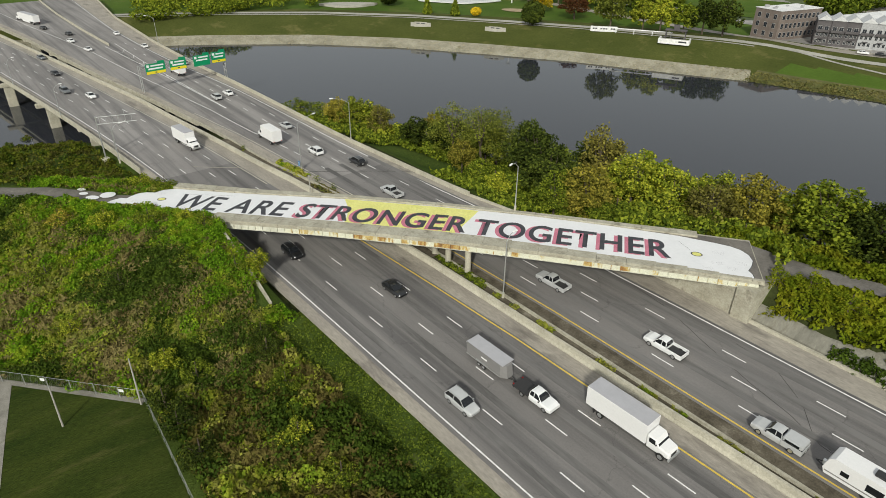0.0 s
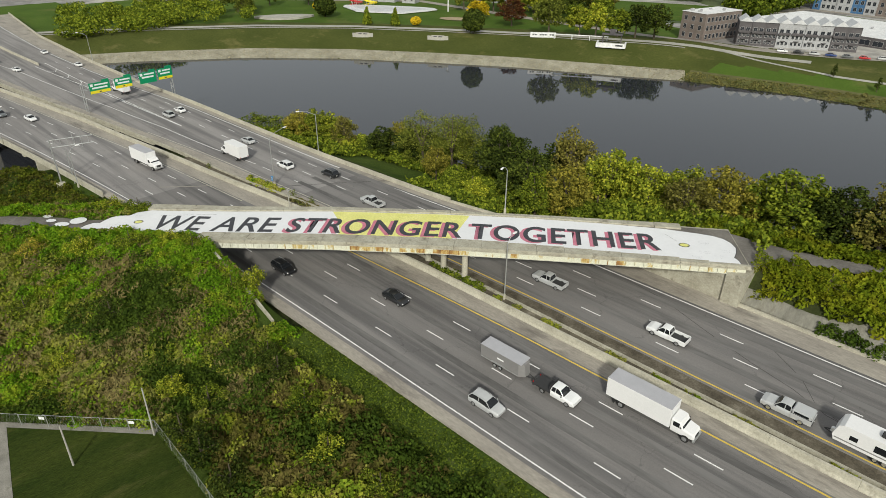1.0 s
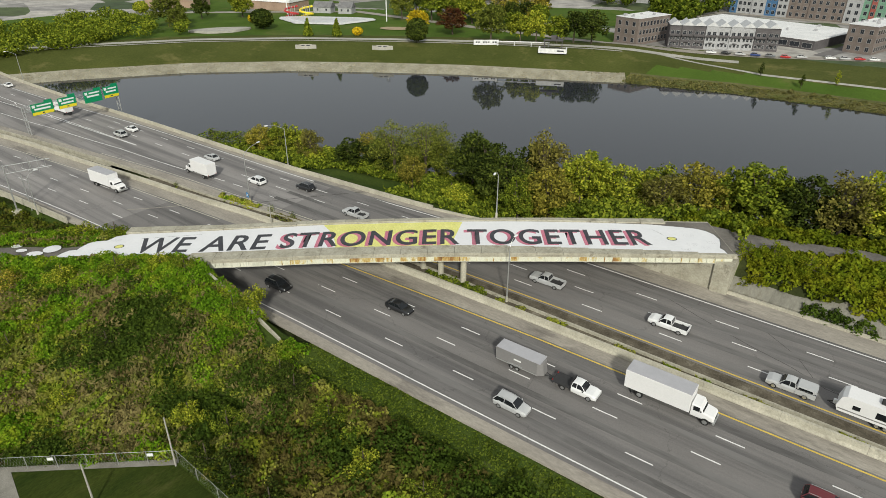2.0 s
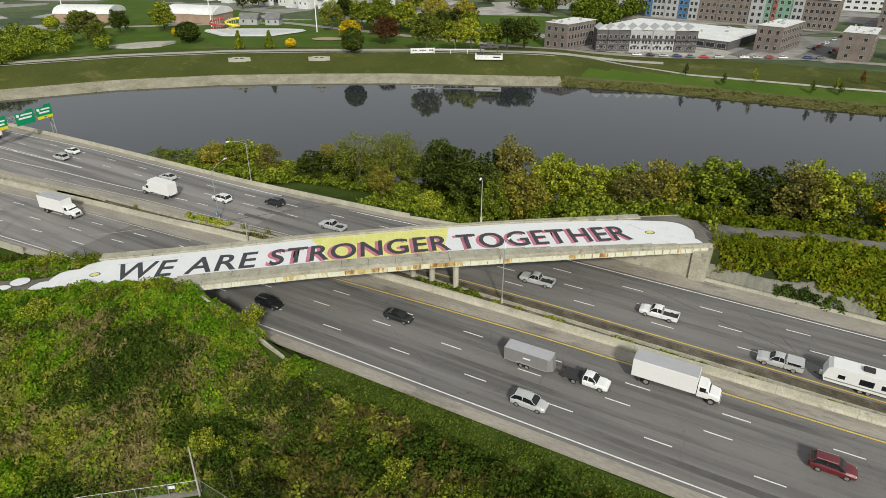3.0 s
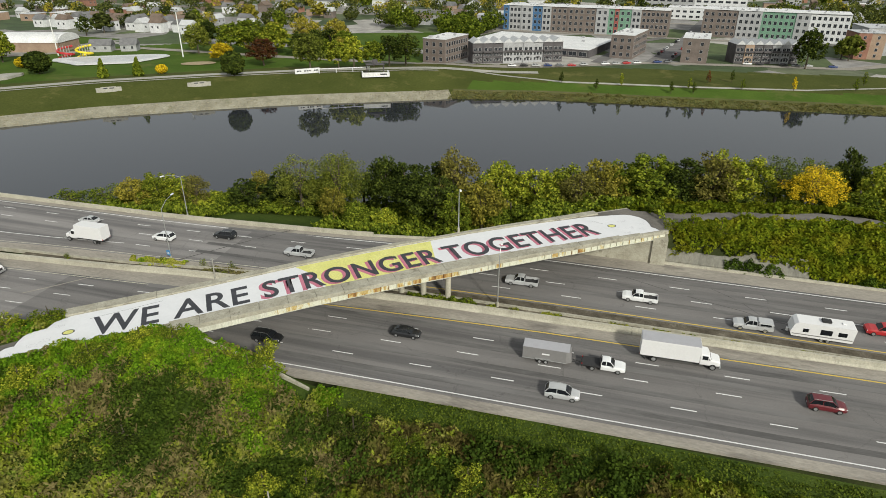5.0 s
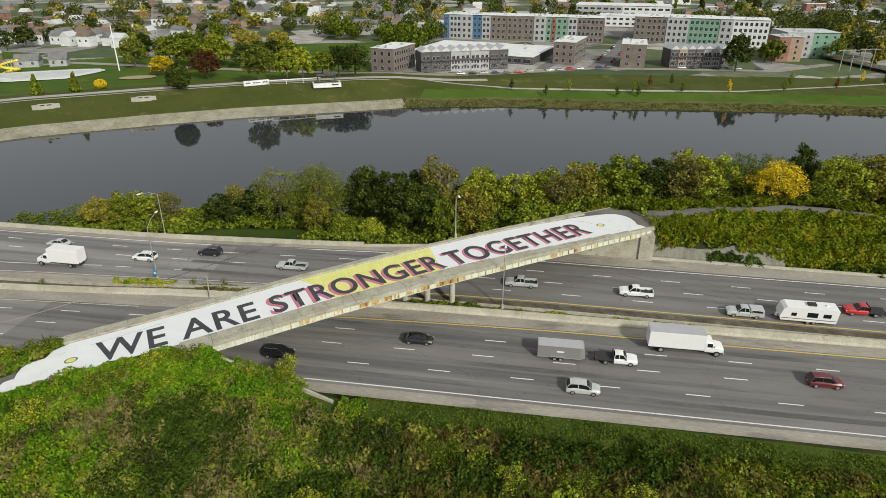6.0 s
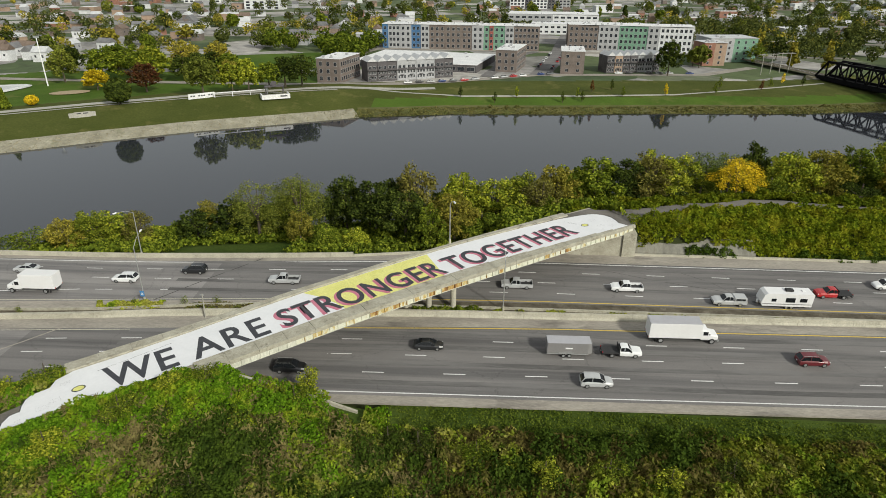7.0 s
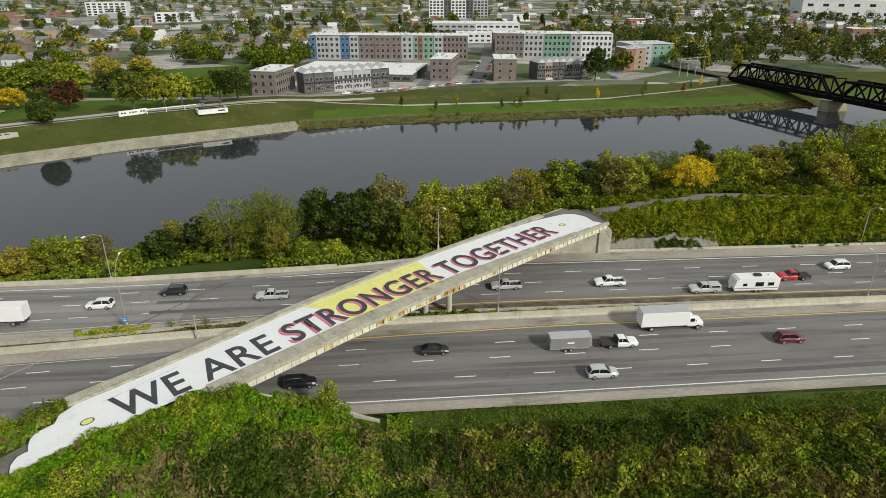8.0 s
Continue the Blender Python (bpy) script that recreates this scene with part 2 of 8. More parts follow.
MURAL_BLACK = surface("charcoal_mural_paint", (0.032, 0.034, 0.042), (0.058, 0.06, 0.07), 0.8, 0.65, 0.1, 10)
MURAL_PINK = surface("pink_mural_paint", (0.50, 0.15, 0.22), (0.62, 0.22, 0.30), 0.8, 0.7, 0.1, 10)
MURAL_SCRIPT = plain("grey_mural_script", (0.52, 0.52, 0.55), 0.7)
FASCIA = fascia_material()
PALE_GIRDER = surface("pale_painted_girder", (0.50, 0.50, 0.42), (0.66, 0.66, 0.57), 0.6, 0.8, 0.2, 8, stain=(0.34, 0.31, 0.22), stain_scale=0.8, stain_at=0.60, stretch=(1, 1, 0.4))
STEEL = plain("galvanised_steel", (0.48, 0.49, 0.49), 0.45, 0.6)
DARK_STEEL = plain("dark_bridge_steel", (0.008, 0.008, 0.009), 0.96, 0.0, 0.3, 0.6)
SIGN_GREEN = plain("green_sign_sheet", (0.0, 0.26, 0.11), 0.4, 0.0, 0.06)
SIGN_YELLOW = plain("yellow_sign_sheet", (0.80, 0.66, 0.03), 0.4, 0.0, 0.06)
SIGN_WHITE = plain("white_sign_sheet", (0.82, 0.83, 0.83), 0.4, 0.0, 0.04)
SIGN_BLUE = plain("blue_sign_sheet", (0.06, 0.22, 0.48), 0.45)
BARK = surface("bark", (0.07, 0.055, 0.04), (0.16, 0.135, 0.105), 1.5, 0.95, 0.6, 6, stretch=(1, 1, 0.25))
ROOF_WHITE = surface("white_membrane_roof", (0.70, 0.71, 0.72), (0.83, 0.83, 0.83), 0.12, 0.7, 0.05, 10, stain=(0.58, 0.58, 0.58), stain_scale=0.1, stain_at=0.62)
ROOF_GREY = surface("grey_shingle_roof", (0.13, 0.13, 0.135), (0.22, 0.22, 0.225), 0.4, 0.9, 0.3, 12)
ROOF_BROWN = surface("brown_shingle_roof", (0.13, 0.095, 0.075), (0.22, 0.165, 0.13), 0.4, 0.9, 0.3, 12)
BRICK = surface("brown_brick", (0.150, 0.122, 0.108), (0.225, 0.186, 0.166), 0.3, 0.9, 0.3, 20)
BRICK_RED = surface("red_brick", (0.24, 0.115, 0.08), (0.35, 0.18, 0.13), 0.3, 0.9, 0.3, 20)
BRICK_TAN = surface("tan_brick", (0.30, 0.21, 0.15), (0.40, 0.29, 0.215), 0.3, 0.9, 0.3, 20)
BRICK_DARK = surface("charcoal_brick", (0.075, 0.07, 0.075), (0.13, 0.12, 0.125), 0.3, 0.9, 0.3, 20)
PANEL_GREY = surface("grey_panel", (0.34, 0.345, 0.36), (0.44, 0.445, 0.46), 0.2, 0.7, 0.05, 8)
PANEL_WHITE = surface("white_panel", (0.62, 0.63, 0.65), (0.74, 0.75, 0.76), 0.2, 0.7, 0.05, 8)
PANEL_BLUE = surface("blue_panel", (0.045, 0.13, 0.27), (0.07, 0.18, 0.35), 0.2, 0.6, 0.05, 8)
PANEL_GREEN = surface("green_panel", (0.14, 0.28, 0.20), (0.20, 0.36, 0.26), 0.2, 0.6, 0.05, 8)
PANEL_RED = surface("red_panel", (0.27, 0.07, 0.055), (0.36, 0.10, 0.08), 0.2, 0.6, 0.05, 8)
WINDOW = plain("dark_window_glass", (0.03, 0.034, 0.042), 0.12, 0.0, 0.2)
TRIM = plain("grey_window_trim", (0.40, 0.40, 0.40), 0.6)
RUBBER = plain("tyre_rubber", (0.018, 0.018, 0.018), 0.85)
RIM = plain("alloy_rim", (0.55, 0.56, 0.57), 0.3, 0.8)
GLASS = plain("car_glass", (0.012, 0.014, 0.017), 0.08)
LAMP_RED = plain("red_tail_lamp", (0.35, 0.015, 0.015), 0.25)
LAMP_CLEAR = plain("clear_head_lamp", (0.72, 0.74, 0.76), 0.15)
PAINT = {k: plain(k + "_car_paint", c, 0.3, 0.0, 0.05, 1.0, 0.6) for k, c in dict(
    white=(0.78, 0.79, 0.80), black=(0.014, 0.015, 0.017), blue=(0.012, 0.04, 0.17), silver=(0.46, 0.47, 0.48),
    maroon=(0.13, 0.012, 0.018), red=(0.45, 0.018, 0.02), grey=(0.13, 0.14, 0.15), navy=(0.02, 0.035, 0.075)).items()}
BOX_WHITE = plain("white_box_body", (0.76, 0.76, 0.77), 0.5, 0.0, 0.02, 0.6)
BOX_GREY = plain("grey_trailer_skin", (0.22, 0.215, 0.215), 0.5, 0.0, 0.05)
ROOF_LIGHTGREY = plain("translucent_van_roof", (0.40, 0.40, 0.43), 0.6, 0.0, 0.05, 0.8)
BED = plain("black_bed_liner", (0.03, 0.03, 0.032), 0.8)
LEAF = foliage("mixed_leaves", [(0.075, 0.115, 0.012), (0.145, 0.195, 0.018), (0.25, 0.28, 0.028)])
LEAF_DARK = foliage("dark_leaves", [(0.030, 0.046, 0.008), (0.056, 0.080, 0.012), (0.098, 0.122, 0.018)])
LEAF_GREY = foliage("willow_leaves", [(0.115, 0.148, 0.024), (0.180, 0.206, 0.034), (0.255, 0.270, 0.045)])
LEAF_LIME = foliage("lime_leaves", [(0.13, 0.185, 0.018), (0.26, 0.31, 0.03), (0.44, 0.43, 0.045)])
LEAF_YELLOW = foliage("yellow_leaves", [(0.42, 0.335, 0.022), (0.72, 0.53, 0.024), (0.92, 0.65, 0.033)])
LEAF_OCHRE = foliage("ochre_leaves", [(0.20, 0.19, 0.032), (0.31, 0.28, 0.044), (0.42, 0.34, 0.055)])
LEAF_BROWN = foliage("brown_leaves", [(0.15, 0.135, 0.035), (0.23, 0.205, 0.05), (0.29, 0.26, 0.06)])
# town foliage greyed to put distance haze into the leaf colour
LEAF_HAZED = foliage("hazed_town_leaves", [(0.056, 0.076, 0.020), (0.094, 0.114, 0.029), (0.145, 0.155, 0.040)])
LEAF_RED = foliage("dark_red_leaves", [(0.090, 0.037, 0.017), (0.160, 0.056, 0.022), (0.140, 0.083, 0.028)])
WEEDS = foliage("hill_weeds", [(0.12, 0.20, 0.016), (0.22, 0.29, 0.024), (0.36, 0.36, 0.05)], 0.3,
                [(0.10, 0.20, 0.012), (0.20, 0.29, 0.02), (0.33, 0.34, 0.045), (0.33, 0.29, 0.10), (0.15, 0.27, 0.015)])
BRIGHT_WEEDS = foliage("bright_weeds", [(0.10, 0.22, 0.008), (0.20, 0.35, 0.014), (0.38, 0.46, 0.03)], 0.35,
                [(0.09, 0.21, 0.008), (0.18, 0.34, 0.014), (0.40, 0.43, 0.03)])
DRY_WEEDS = foliage("dry_weeds", [(0.22, 0.18, 0.07), (0.32, 0.27, 0.12), (0.19, 0.22, 0.04)], 0.5,
                [(0.20, 0.15, 0.06), (0.30, 0.24, 0.11), (0.14, 0.17, 0.02)])
DRY_BRUSH = foliage("dry_brush", [(0.12, 0.095, 0.03), (0.18, 0.145, 0.045), (0.13, 0.15, 0.02)], 0.5,
                [(0.12, 0.095, 0.03), (0.19, 0.155, 0.05), (0.09, 0.12, 0.012)])
DARK_WEEDS = foliage("dark_shrub_leaves", [(0.032, 0.058, 0.007), (0.062, 0.10, 0.010), (0.115, 0.15, 0.016)], 0.4,
                [(0.034, 0.065, 0.007), (0.078, 0.12, 0.012)])
THICKET = foliage("thicket_leaves", [(0.05, 0.085, 0.006), (0.10, 0.14, 0.010), (0.20, 0.20, 0.018)], 0.2,
                [(0.035, 0.075, 0.006), (0.09, 0.13, 0.010), (0.17, 0.18, 0.018), (0.13, 0.105, 0.035), (0.05, 0.10, 0.008)])
VINES = foliage("vine_leaves", [(0.11, 0.15, 0.006), (0.19, 0.225, 0.010), (0.32, 0.32, 0.02)], 0.3,
                [(0.08, 0.14, 0.006), (0.19, 0.23, 0.010), (0.31, 0.29, 0.02)])

# ---- mesh helpers ----
def part(name, bm, material, parent=None, label=""):
    """Link a bmesh as one mesh object under a thing or under a part."""
    me = bpy.data.meshes.new(name)
    bm.to_mesh(me)
    bm.free()
    me.materials.append(material)
    ob = new(name, me)
    ob.parent = parent
    return tagged(ob, label)


def sheet(name, verts, faces, material, parent=None, label="", smooth=False):
    me = bpy.data.meshes.new(name)
    me.from_pydata(verts, [], faces)
    me.materials.append(material)
    if smooth:
        me.polygons.foreach_set("use_smooth", [True] * len(me.polygons))
    me.update()
    ob = new(name, me)
    ob.parent = parent
    return tagged(ob, label)


def thing(name, m, label, category, group="", kind=""):
    ob = new(name)
    ob.matrix_basis = m
    return tagged(ob, label, category, group, kind)


def box(bm, x0, x1, y0, y1, z0, z1, taper=0.0, lean=0.0):
    """A box; taper draws the top in, lean shifts the top in x."""
    c = []
    for z, t, l in ((z0, 0, 0), (z1, taper, lean)):
        for x, y in ((x0 + t, y0 + t), (x1 - t, y0 + t), (x1 - t, y1 - t), (x0 + t, y1 - t)):
            c.append(bm.verts.new((x + l, y, z)))
    for f in ((3, 2, 1, 0), (4, 5, 6, 7), (0, 1, 5, 4), (1, 2, 6, 5), (2, 3, 7, 6), (3, 0, 4, 7)):
        bm.faces.new([c[i] for i in f])
    return c


def boxed(*boxes, bevel=0.0, segments=2):
    bm = bmesh.new()
    for b in boxes:
        box(bm, *b)
    if bevel:
        bmesh.ops.bevel(bm, geom=bm.edges[:], offset=bevel, segments=segments, affect='EDGES', clamp_overlap=True)
    return bm


def tube(bm, a, b, r0, r1=None, n=8):
    """A tapered round bar from a to b."""
    r1 = r0 if r1 is None else r1
    a, b = Vector(a), Vector(b)
    d = (b - a).normalized()
    u = d.orthogonal().normalized()
    w = d.cross(u)
    rings = []
    for p, r in ((a, r0), (b, r1)):
        rings.append([bm.verts.new(p + (u * math.cos(2 * math.pi * i / n) + w * math.sin(2 * math.pi * i / n)) * r) for i in range(n)])
    for i in range(n):
        j = (i + 1) % n
        bm.faces.new((rings[0][i], rings[0][j], rings[1][j], rings[1][i]))
    bm.faces.new(rings[0][::-1])
    bm.faces.new(rings[1])


def tubes(*bars, n=8):
    bm = bmesh.new()
    for bar in bars:
        tube(bm, *bar, n=n)
    return bm


def prism(outline, z0, z1):
    """A flat outline (x, y) raised from z0 to z1."""
    bm = bmesh.new()
    lo = [bm.verts.new((x, y, z0)) for x, y in outline]
    hi = [bm.verts.new((x, y, z1)) for x, y in outline]
    bm.faces.new(lo[::-1])
    bm.faces.new(hi)
    for i in range(len(lo)):
        j = (i + 1) % len(lo)
        bm.faces.new((lo[i], lo[j], hi[j], hi[i]))
    return bm


def ease(a, b, x):
    u = np.clip((np.asarray(x, float) - a) / (b - a), 0, 1)
    return u * u * (3 - 2 * u)


def along(points, px, py):
    """Distance of (px, py) from a polyline."""
    px, py = np.asarray(px, float), np.asarray(py, float)
    best = np.full(px.shape, 1e9)
    for (ax, ay), (bx, by) in zip(points[:-1], points[1:]):
        dx, dy = bx - ax, by - ay
        u = np.clip(((px - ax) * dx + (py - ay) * dy) / (dx * dx + dy * dy), 0, 1)
        best = np.minimum(best, np.hypot(px - ax - u * dx, py - ay - u * dy))
    return best


def inside(points, px, py):
    px, py = np.asarray(px, float), np.asarray(py, float)
    odd = np.zeros(px.shape, bool)
    for (ax, ay), (bx, by) in zip(points, points[1:] + points[:1]):
        if ay != by:
            odd ^= ((ay > py) != (by > py)) & (px < (bx - ax) * (py - ay) / (by - ay) + ax)
    return odd


# ---- plan ----
FAR_BANK = [(900, 430), (400, 340), (200, 294), (125, 276), (90, 268), (40, 265), (-20, 258), (-75, 254), (-116, 244), (-143, 230), (-180, 212),
            (-210, 193), (-245, 168), (-275, 138), (-300, 100), (-325, 50), (-350, 0), (-420, -120), (-600, -400)]
NEAR_BANK = [(-450, -420), (-290, -150), (-215, -25), (-196, 15), (-186, 45), (-178, 86), (-150, 99), (-100, 112), (-50, 124), (0, 138),
             (60, 152), (120, 172), (200, 200), (400, 255), (900, 340)]
RIVER = FAR_BANK + NEAR_BANK
TRAIL_EAST = [(-33, 85), (-28.8, 87.3), (-23, 89.5), (-16, 92.3), (-8.4, 94.2), (-0.5, 96.2), (8, 96.3), (20, 94.6), (45, 93.4), (120, 91), (300, 91)]
TRAIL_LINE_WEST = [(-112.9, 23.6), (-117.4, 17.9), (-123.0, 13.8), (-129.0, 8.4), (-132.3, 3.8), (-136.6, -1.4), (-150.6, -17.6), (-200, -80)]
TRAIL_WEST = [(-97, 26.5), (-104, 25.5)] + TRAIL_LINE_WEST
HEDGE_RIDGE = [(-53, 85.5), (-44, 92), (-37, 94), (-26, 94.5)]
WATER_Z, TOWN_Z, FIELD_Z = -8.0, -2.5, -2.9


def bend(x):
    """How far the carriageways swing towards -y in the west."""
    x = np.asarray(x, float)
    return np.minimum(x + 60, 0) ** 2 / 2795.0 - 0.02 * (np.clip(x, -110, 60) + 42) + 2.8 * (1 - ease(-250, -110, x))


def course(*points):
    """A lateral line y(x) through a few places of the plan."""
    xs, ys = [p[0] for p in points], [p[1] for p in points]
    return lambda x: float(np.interp(x, xs, ys))


# the far carriageway: deck edge, inner line, first lane line, outer line and parapet
FAR_EDGE = course((-420, 17), (-310, 33), (-274, 36.6), (-241, 40.5), (-219, 43.3), (-201, 46), (-188, 47.7), (-166, 50.2), (-151, 51.7), (-137, 52.4), (-125, 53.4), (-110, 55.5), (-92, 57.2), (420, 57.2))
FAR_INNER = course((-420, 21), (-310, 36), (-241, 43.5), (-201, 49), (-165, 53.3), (-151, 55.0), (-140, 55.9), (-123, 57), (-109, 58), (-100, 58.4), (-70, 59.5), (-48, 59.95), (420, 59.95))
FAR_FIRST = course((-420, 29), (-343, 38.1), (-309, 43), (-270, 48.2), (-246, 50), (-217, 52.6), (-206, 54), (-190, 55.3), (-175, 56.9), (-163, 57.5), (-152, 58.3), (-140, 59.7), (-134, 60.3), (-120, 60.9), (-107, 61.6), (-80, 62.5), (-46, 62.9), (420, 62.9))
FAR_SECOND = course((-300, 62), (-250, 62.4), (-215, 63.8), (-190, 64.6), (-167, 64.8), (-134, 65.1), (-109, 65.5), (-80, 66.2), (-37, 66.8), (420, 66.8))
FAR_THIRD = course((-205, 67.6), (-190, 68.2), (-170, 68.5), (-136, 68.9), (-101, 69.7), (-70, 70.3), (-40, 70.5), (420, 70.5))
FAR_OUTER = course((-420, 70), (-345, 66.5), (-310, 65.2), (-260, 66.0), (-230, 67.5), (-200, 70.1), (-187, 70.9), (-150, 71.8), (-120, 72.3), (-100, 72.9), (-85, 73.4), (-55, 74.2), (420, 74.2))
FAR_RAIL = course((-420, 82), (-340, 73.6), (-305, 72.6), (-272, 71.4), (-226, 71.8), (-200, 72.9), (-184, 73.3), (-150, 73.8), (-129, 74.2), (-118, 74.6), (-97, 75.1), (-88, 75.4), (-62, 78.5), (420, 78.5))
# the near carriageway: inner line and median barrier
NEAR_INNER = course((-420, 4), (-323, 22), (-260, 31.6), (-227, 35.7), (-167, 43.1), (-155, 44.3), (-140, 45.6), (-127, 46.6), (-115, 47.5), (-83, 49.8), (-66, 50.7), (-48, 51.5), (60, 53.5), (420, 53.5))
NEAR_WALL = course((-420, 7.5), (-323, 25.2), (-290, 30.1), (-260, 34.4), (-235, 38), (-212, 41.3), (-196, 43.7), (-175, 45.6), (-152, 48.3), (-131, 50.2), (-119, 51.6), (-113, 52.4), (-90, 53.6), (-70, 54.4), (-42, 54.9), (60, 56.9), (420, 56.9))


def road_z(x, y):
    return (0.008 + 0.052 * ease(-140, -50, x)) * (np.asarray(y, float) - 47)


def ground_z(x, y):
    x, y = np.asarray(x, float), np.asarray(y, float)
    d = along(FAR_BANK, x, y)
    dn = along(NEAR_BANK, x, y)
    wet = inside(RIVER, x, y)
    # far bank: stone toe, grass slope, crest road, then the town; flatter lawns in the east
    levee = np.interp(d, [0, 8, 34, 46, 66], [-8, -5.6, -0.6, -0.6, TOWN_Z])
    lawn = np.interp(d, [0, 9, 24, 60], [-8, -6.0, -3.6, TOWN_Z])
    k = ease(-150, -95, x)
    far = levee * (1 - k) + lawn * k
    # near bank
    near = np.interp(dn, [0, 6, 22, 40], [-8, -6.0, -1.5, 0.0])
    road = road_z(x, y) - 0.35
    by = y + bend(x)
    fy = np.where(x > -60, y, by)
    formation = ease(31.0, 33.4, by) * (1 - ease(79.5, 84, fy))
    front = FIELD_Z + 1.3 * ease(8, 31, by)
    near = np.where(by < 50, np.where(dn < 40, np.minimum(near, front), front), near)
    near = near * (1 - formation) + road * formation
    east = 7.25 - 0.42 * np.maximum(along(TRAIL_EAST, x, y) - 3.6, 0)
    east = np.maximum(east, 6.4 - 1.1 * np.maximum(along(HEDGE_RIDGE, x, y) - 2.5, 0))
    east = np.minimum(east, 2.0 + 1.15 * np.maximum(fy - 79.2, 0))
    east = np.where(fy > 78.9, east, -50)
    west = np.interp(x, [-140, -113, -97], [4.7, 4.72, 5.3]) - 0.33 * np.maximum(along(TRAIL_WEST, x, y) - 4.4, 0)
    west = np.where(by < 31.6, west, -50)
    near = np.maximum(near, np.maximum(east, west))
    # under the river bridges the ground falls to the water
    fall = ease(-150, -180, x) * (1 - ease(200, 240, y))
    near = near * (1 - fall * formation) + np.interp(dn, [0, 6, 22, 40], [-8, -6.5, -4.5, -3.5]) * fall * formation
    z = np.where(d < dn, far, near)
    return np.where(wet, -8.4 - 0.12 * np.minimum(np.minimum(d, dn), 20), z)


def steps(*runs):
    out = []
    for a, b, s in runs:
        out.extend(np.arange(a, b, s))
    return np.array(out)


def build_ground():
    xs = steps((-4000, -800, 200), (-800, -360, 20), (-360, -170, 4), (-170, 80, 1.6), (80, 240, 4), (240, 800, 20), (800, 4200, 200))
    ys = steps((-3000, -400, 200), (-400, -60, 20), (-60, 130, 1.6), (130, 340, 3), (340, 700, 15), (700, 4600, 150))
    gx, gy = np.meshgrid(xs, ys)
    gz = ground_z(gx, gy)
    n = len(xs)
    verts = np.stack([gx, gy, gz], -1).reshape(-1, 3)
    i = np.arange(len(verts)).reshape(gx.shape)
    quads = np.stack([i[:-1, :-1], i[:-1, 1:], i[1:, 1:], i[1:, :-1]], -1).reshape(-1, 4)
    ob = sheet("ground", verts.tolist(), quads.tolist(), SOIL, smooth=True)
    tagged(ob, "weedy ground of banks, fields and town lots", "ground", kind="structure")
    cx = gx[:-1, :-1].ravel() + 0.8
    cy = gy[:-1, :-1].ravel() + 0.8
    d, dn = along(FAR_BANK, cx, cy), along(NEAR_BANK, cx, cy)
    far = (d < dn)
    k = cx > -112
    mats = [SOIL, GRASS, LEVEE, PARK_LAWN, BANK_WEED, TOWN, ROCK]
    for mt in mats[1:]:
        ob.data.materials.append(mt)
    slot = np.zeros(len(quads), int)
    slot[(~far) & (cy > 78) & (cx < -30)] = 1
    slot[(~far) & (cy < 31)] = 1
    slot[(~far) & (cy < 33.5) & (cy > 14) & (cx > -74)] = 1
    slot[far & (d < 60)] = 2
    slot[far & (d < 21) & k] = 3
    slot[far & (d >= 60)] = 5
    slot[far & (d >= 60) & (d < 170) & (cx < -150) & (cy < 330)] = 3
    ob.data.polygons.foreach_set("material_index", slot)
    return ob


build_ground()
water = sheet("river", [(-1200, -900, WATER_Z), (1500, -900, WATER_Z), (1500, 700, WATER_Z), (-1200, 700, WATER_Z)], [(0, 1, 2, 3)], WATER)
tagged(water, "calm slate-grey river mirroring the far bank", "water", kind="structure")


def offset_line(points, d):
    """The polyline moved sideways by d (to the left of its course)."""
    out = []
    for i, (x, y) in enumerate(points):
        ax, ay = points[max(i - 1, 0)]
        bx, by = points[min(i + 1, len(points) - 1)]
        l = math.hypot(bx - ax, by - ay)
        out.append((x - (by - ay) / l * d, y + (bx - ax) / l * d))
    return out


def resample(points, step):
    out = []
    for (ax, ay), (bx, by) in zip(points[:-1], points[1:]):
        n = max(1, int(math.hypot(bx - ax, by - ay) / step))
        out.extend((ax + (bx - ax) * i / n, ay + (by - ay) * i / n) for i in range(n))
    return out + [points[-1]]


def ribbon(name, line, d0, d1, height, material, parent=None, label="", step=3.0, z=None):
    """A strip lying on the ground along a line, between two sideways offsets."""
    pts = resample(line, step)
    lanes = [offset_line(pts, d0 + (d1 - d0) * k / 3) for k in range(4)]
    verts, faces = [], []
    for lane in lanes:
        a = np.array(lane)
        zz = (ground_z(a[:, 0], a[:, 1]) if z is None else np.full(len(a), z)) + height
        verts.extend(np.column_stack([a, zz]).tolist())
    n = len(pts)
    for k in range(3):
        for i in range(n - 1):
            faces.append((k * n + i, k * n + i + 1, (k + 1) * n + i + 1, (k + 1) * n + i))
    return sheet(name, verts, faces, material, parent, label, True)


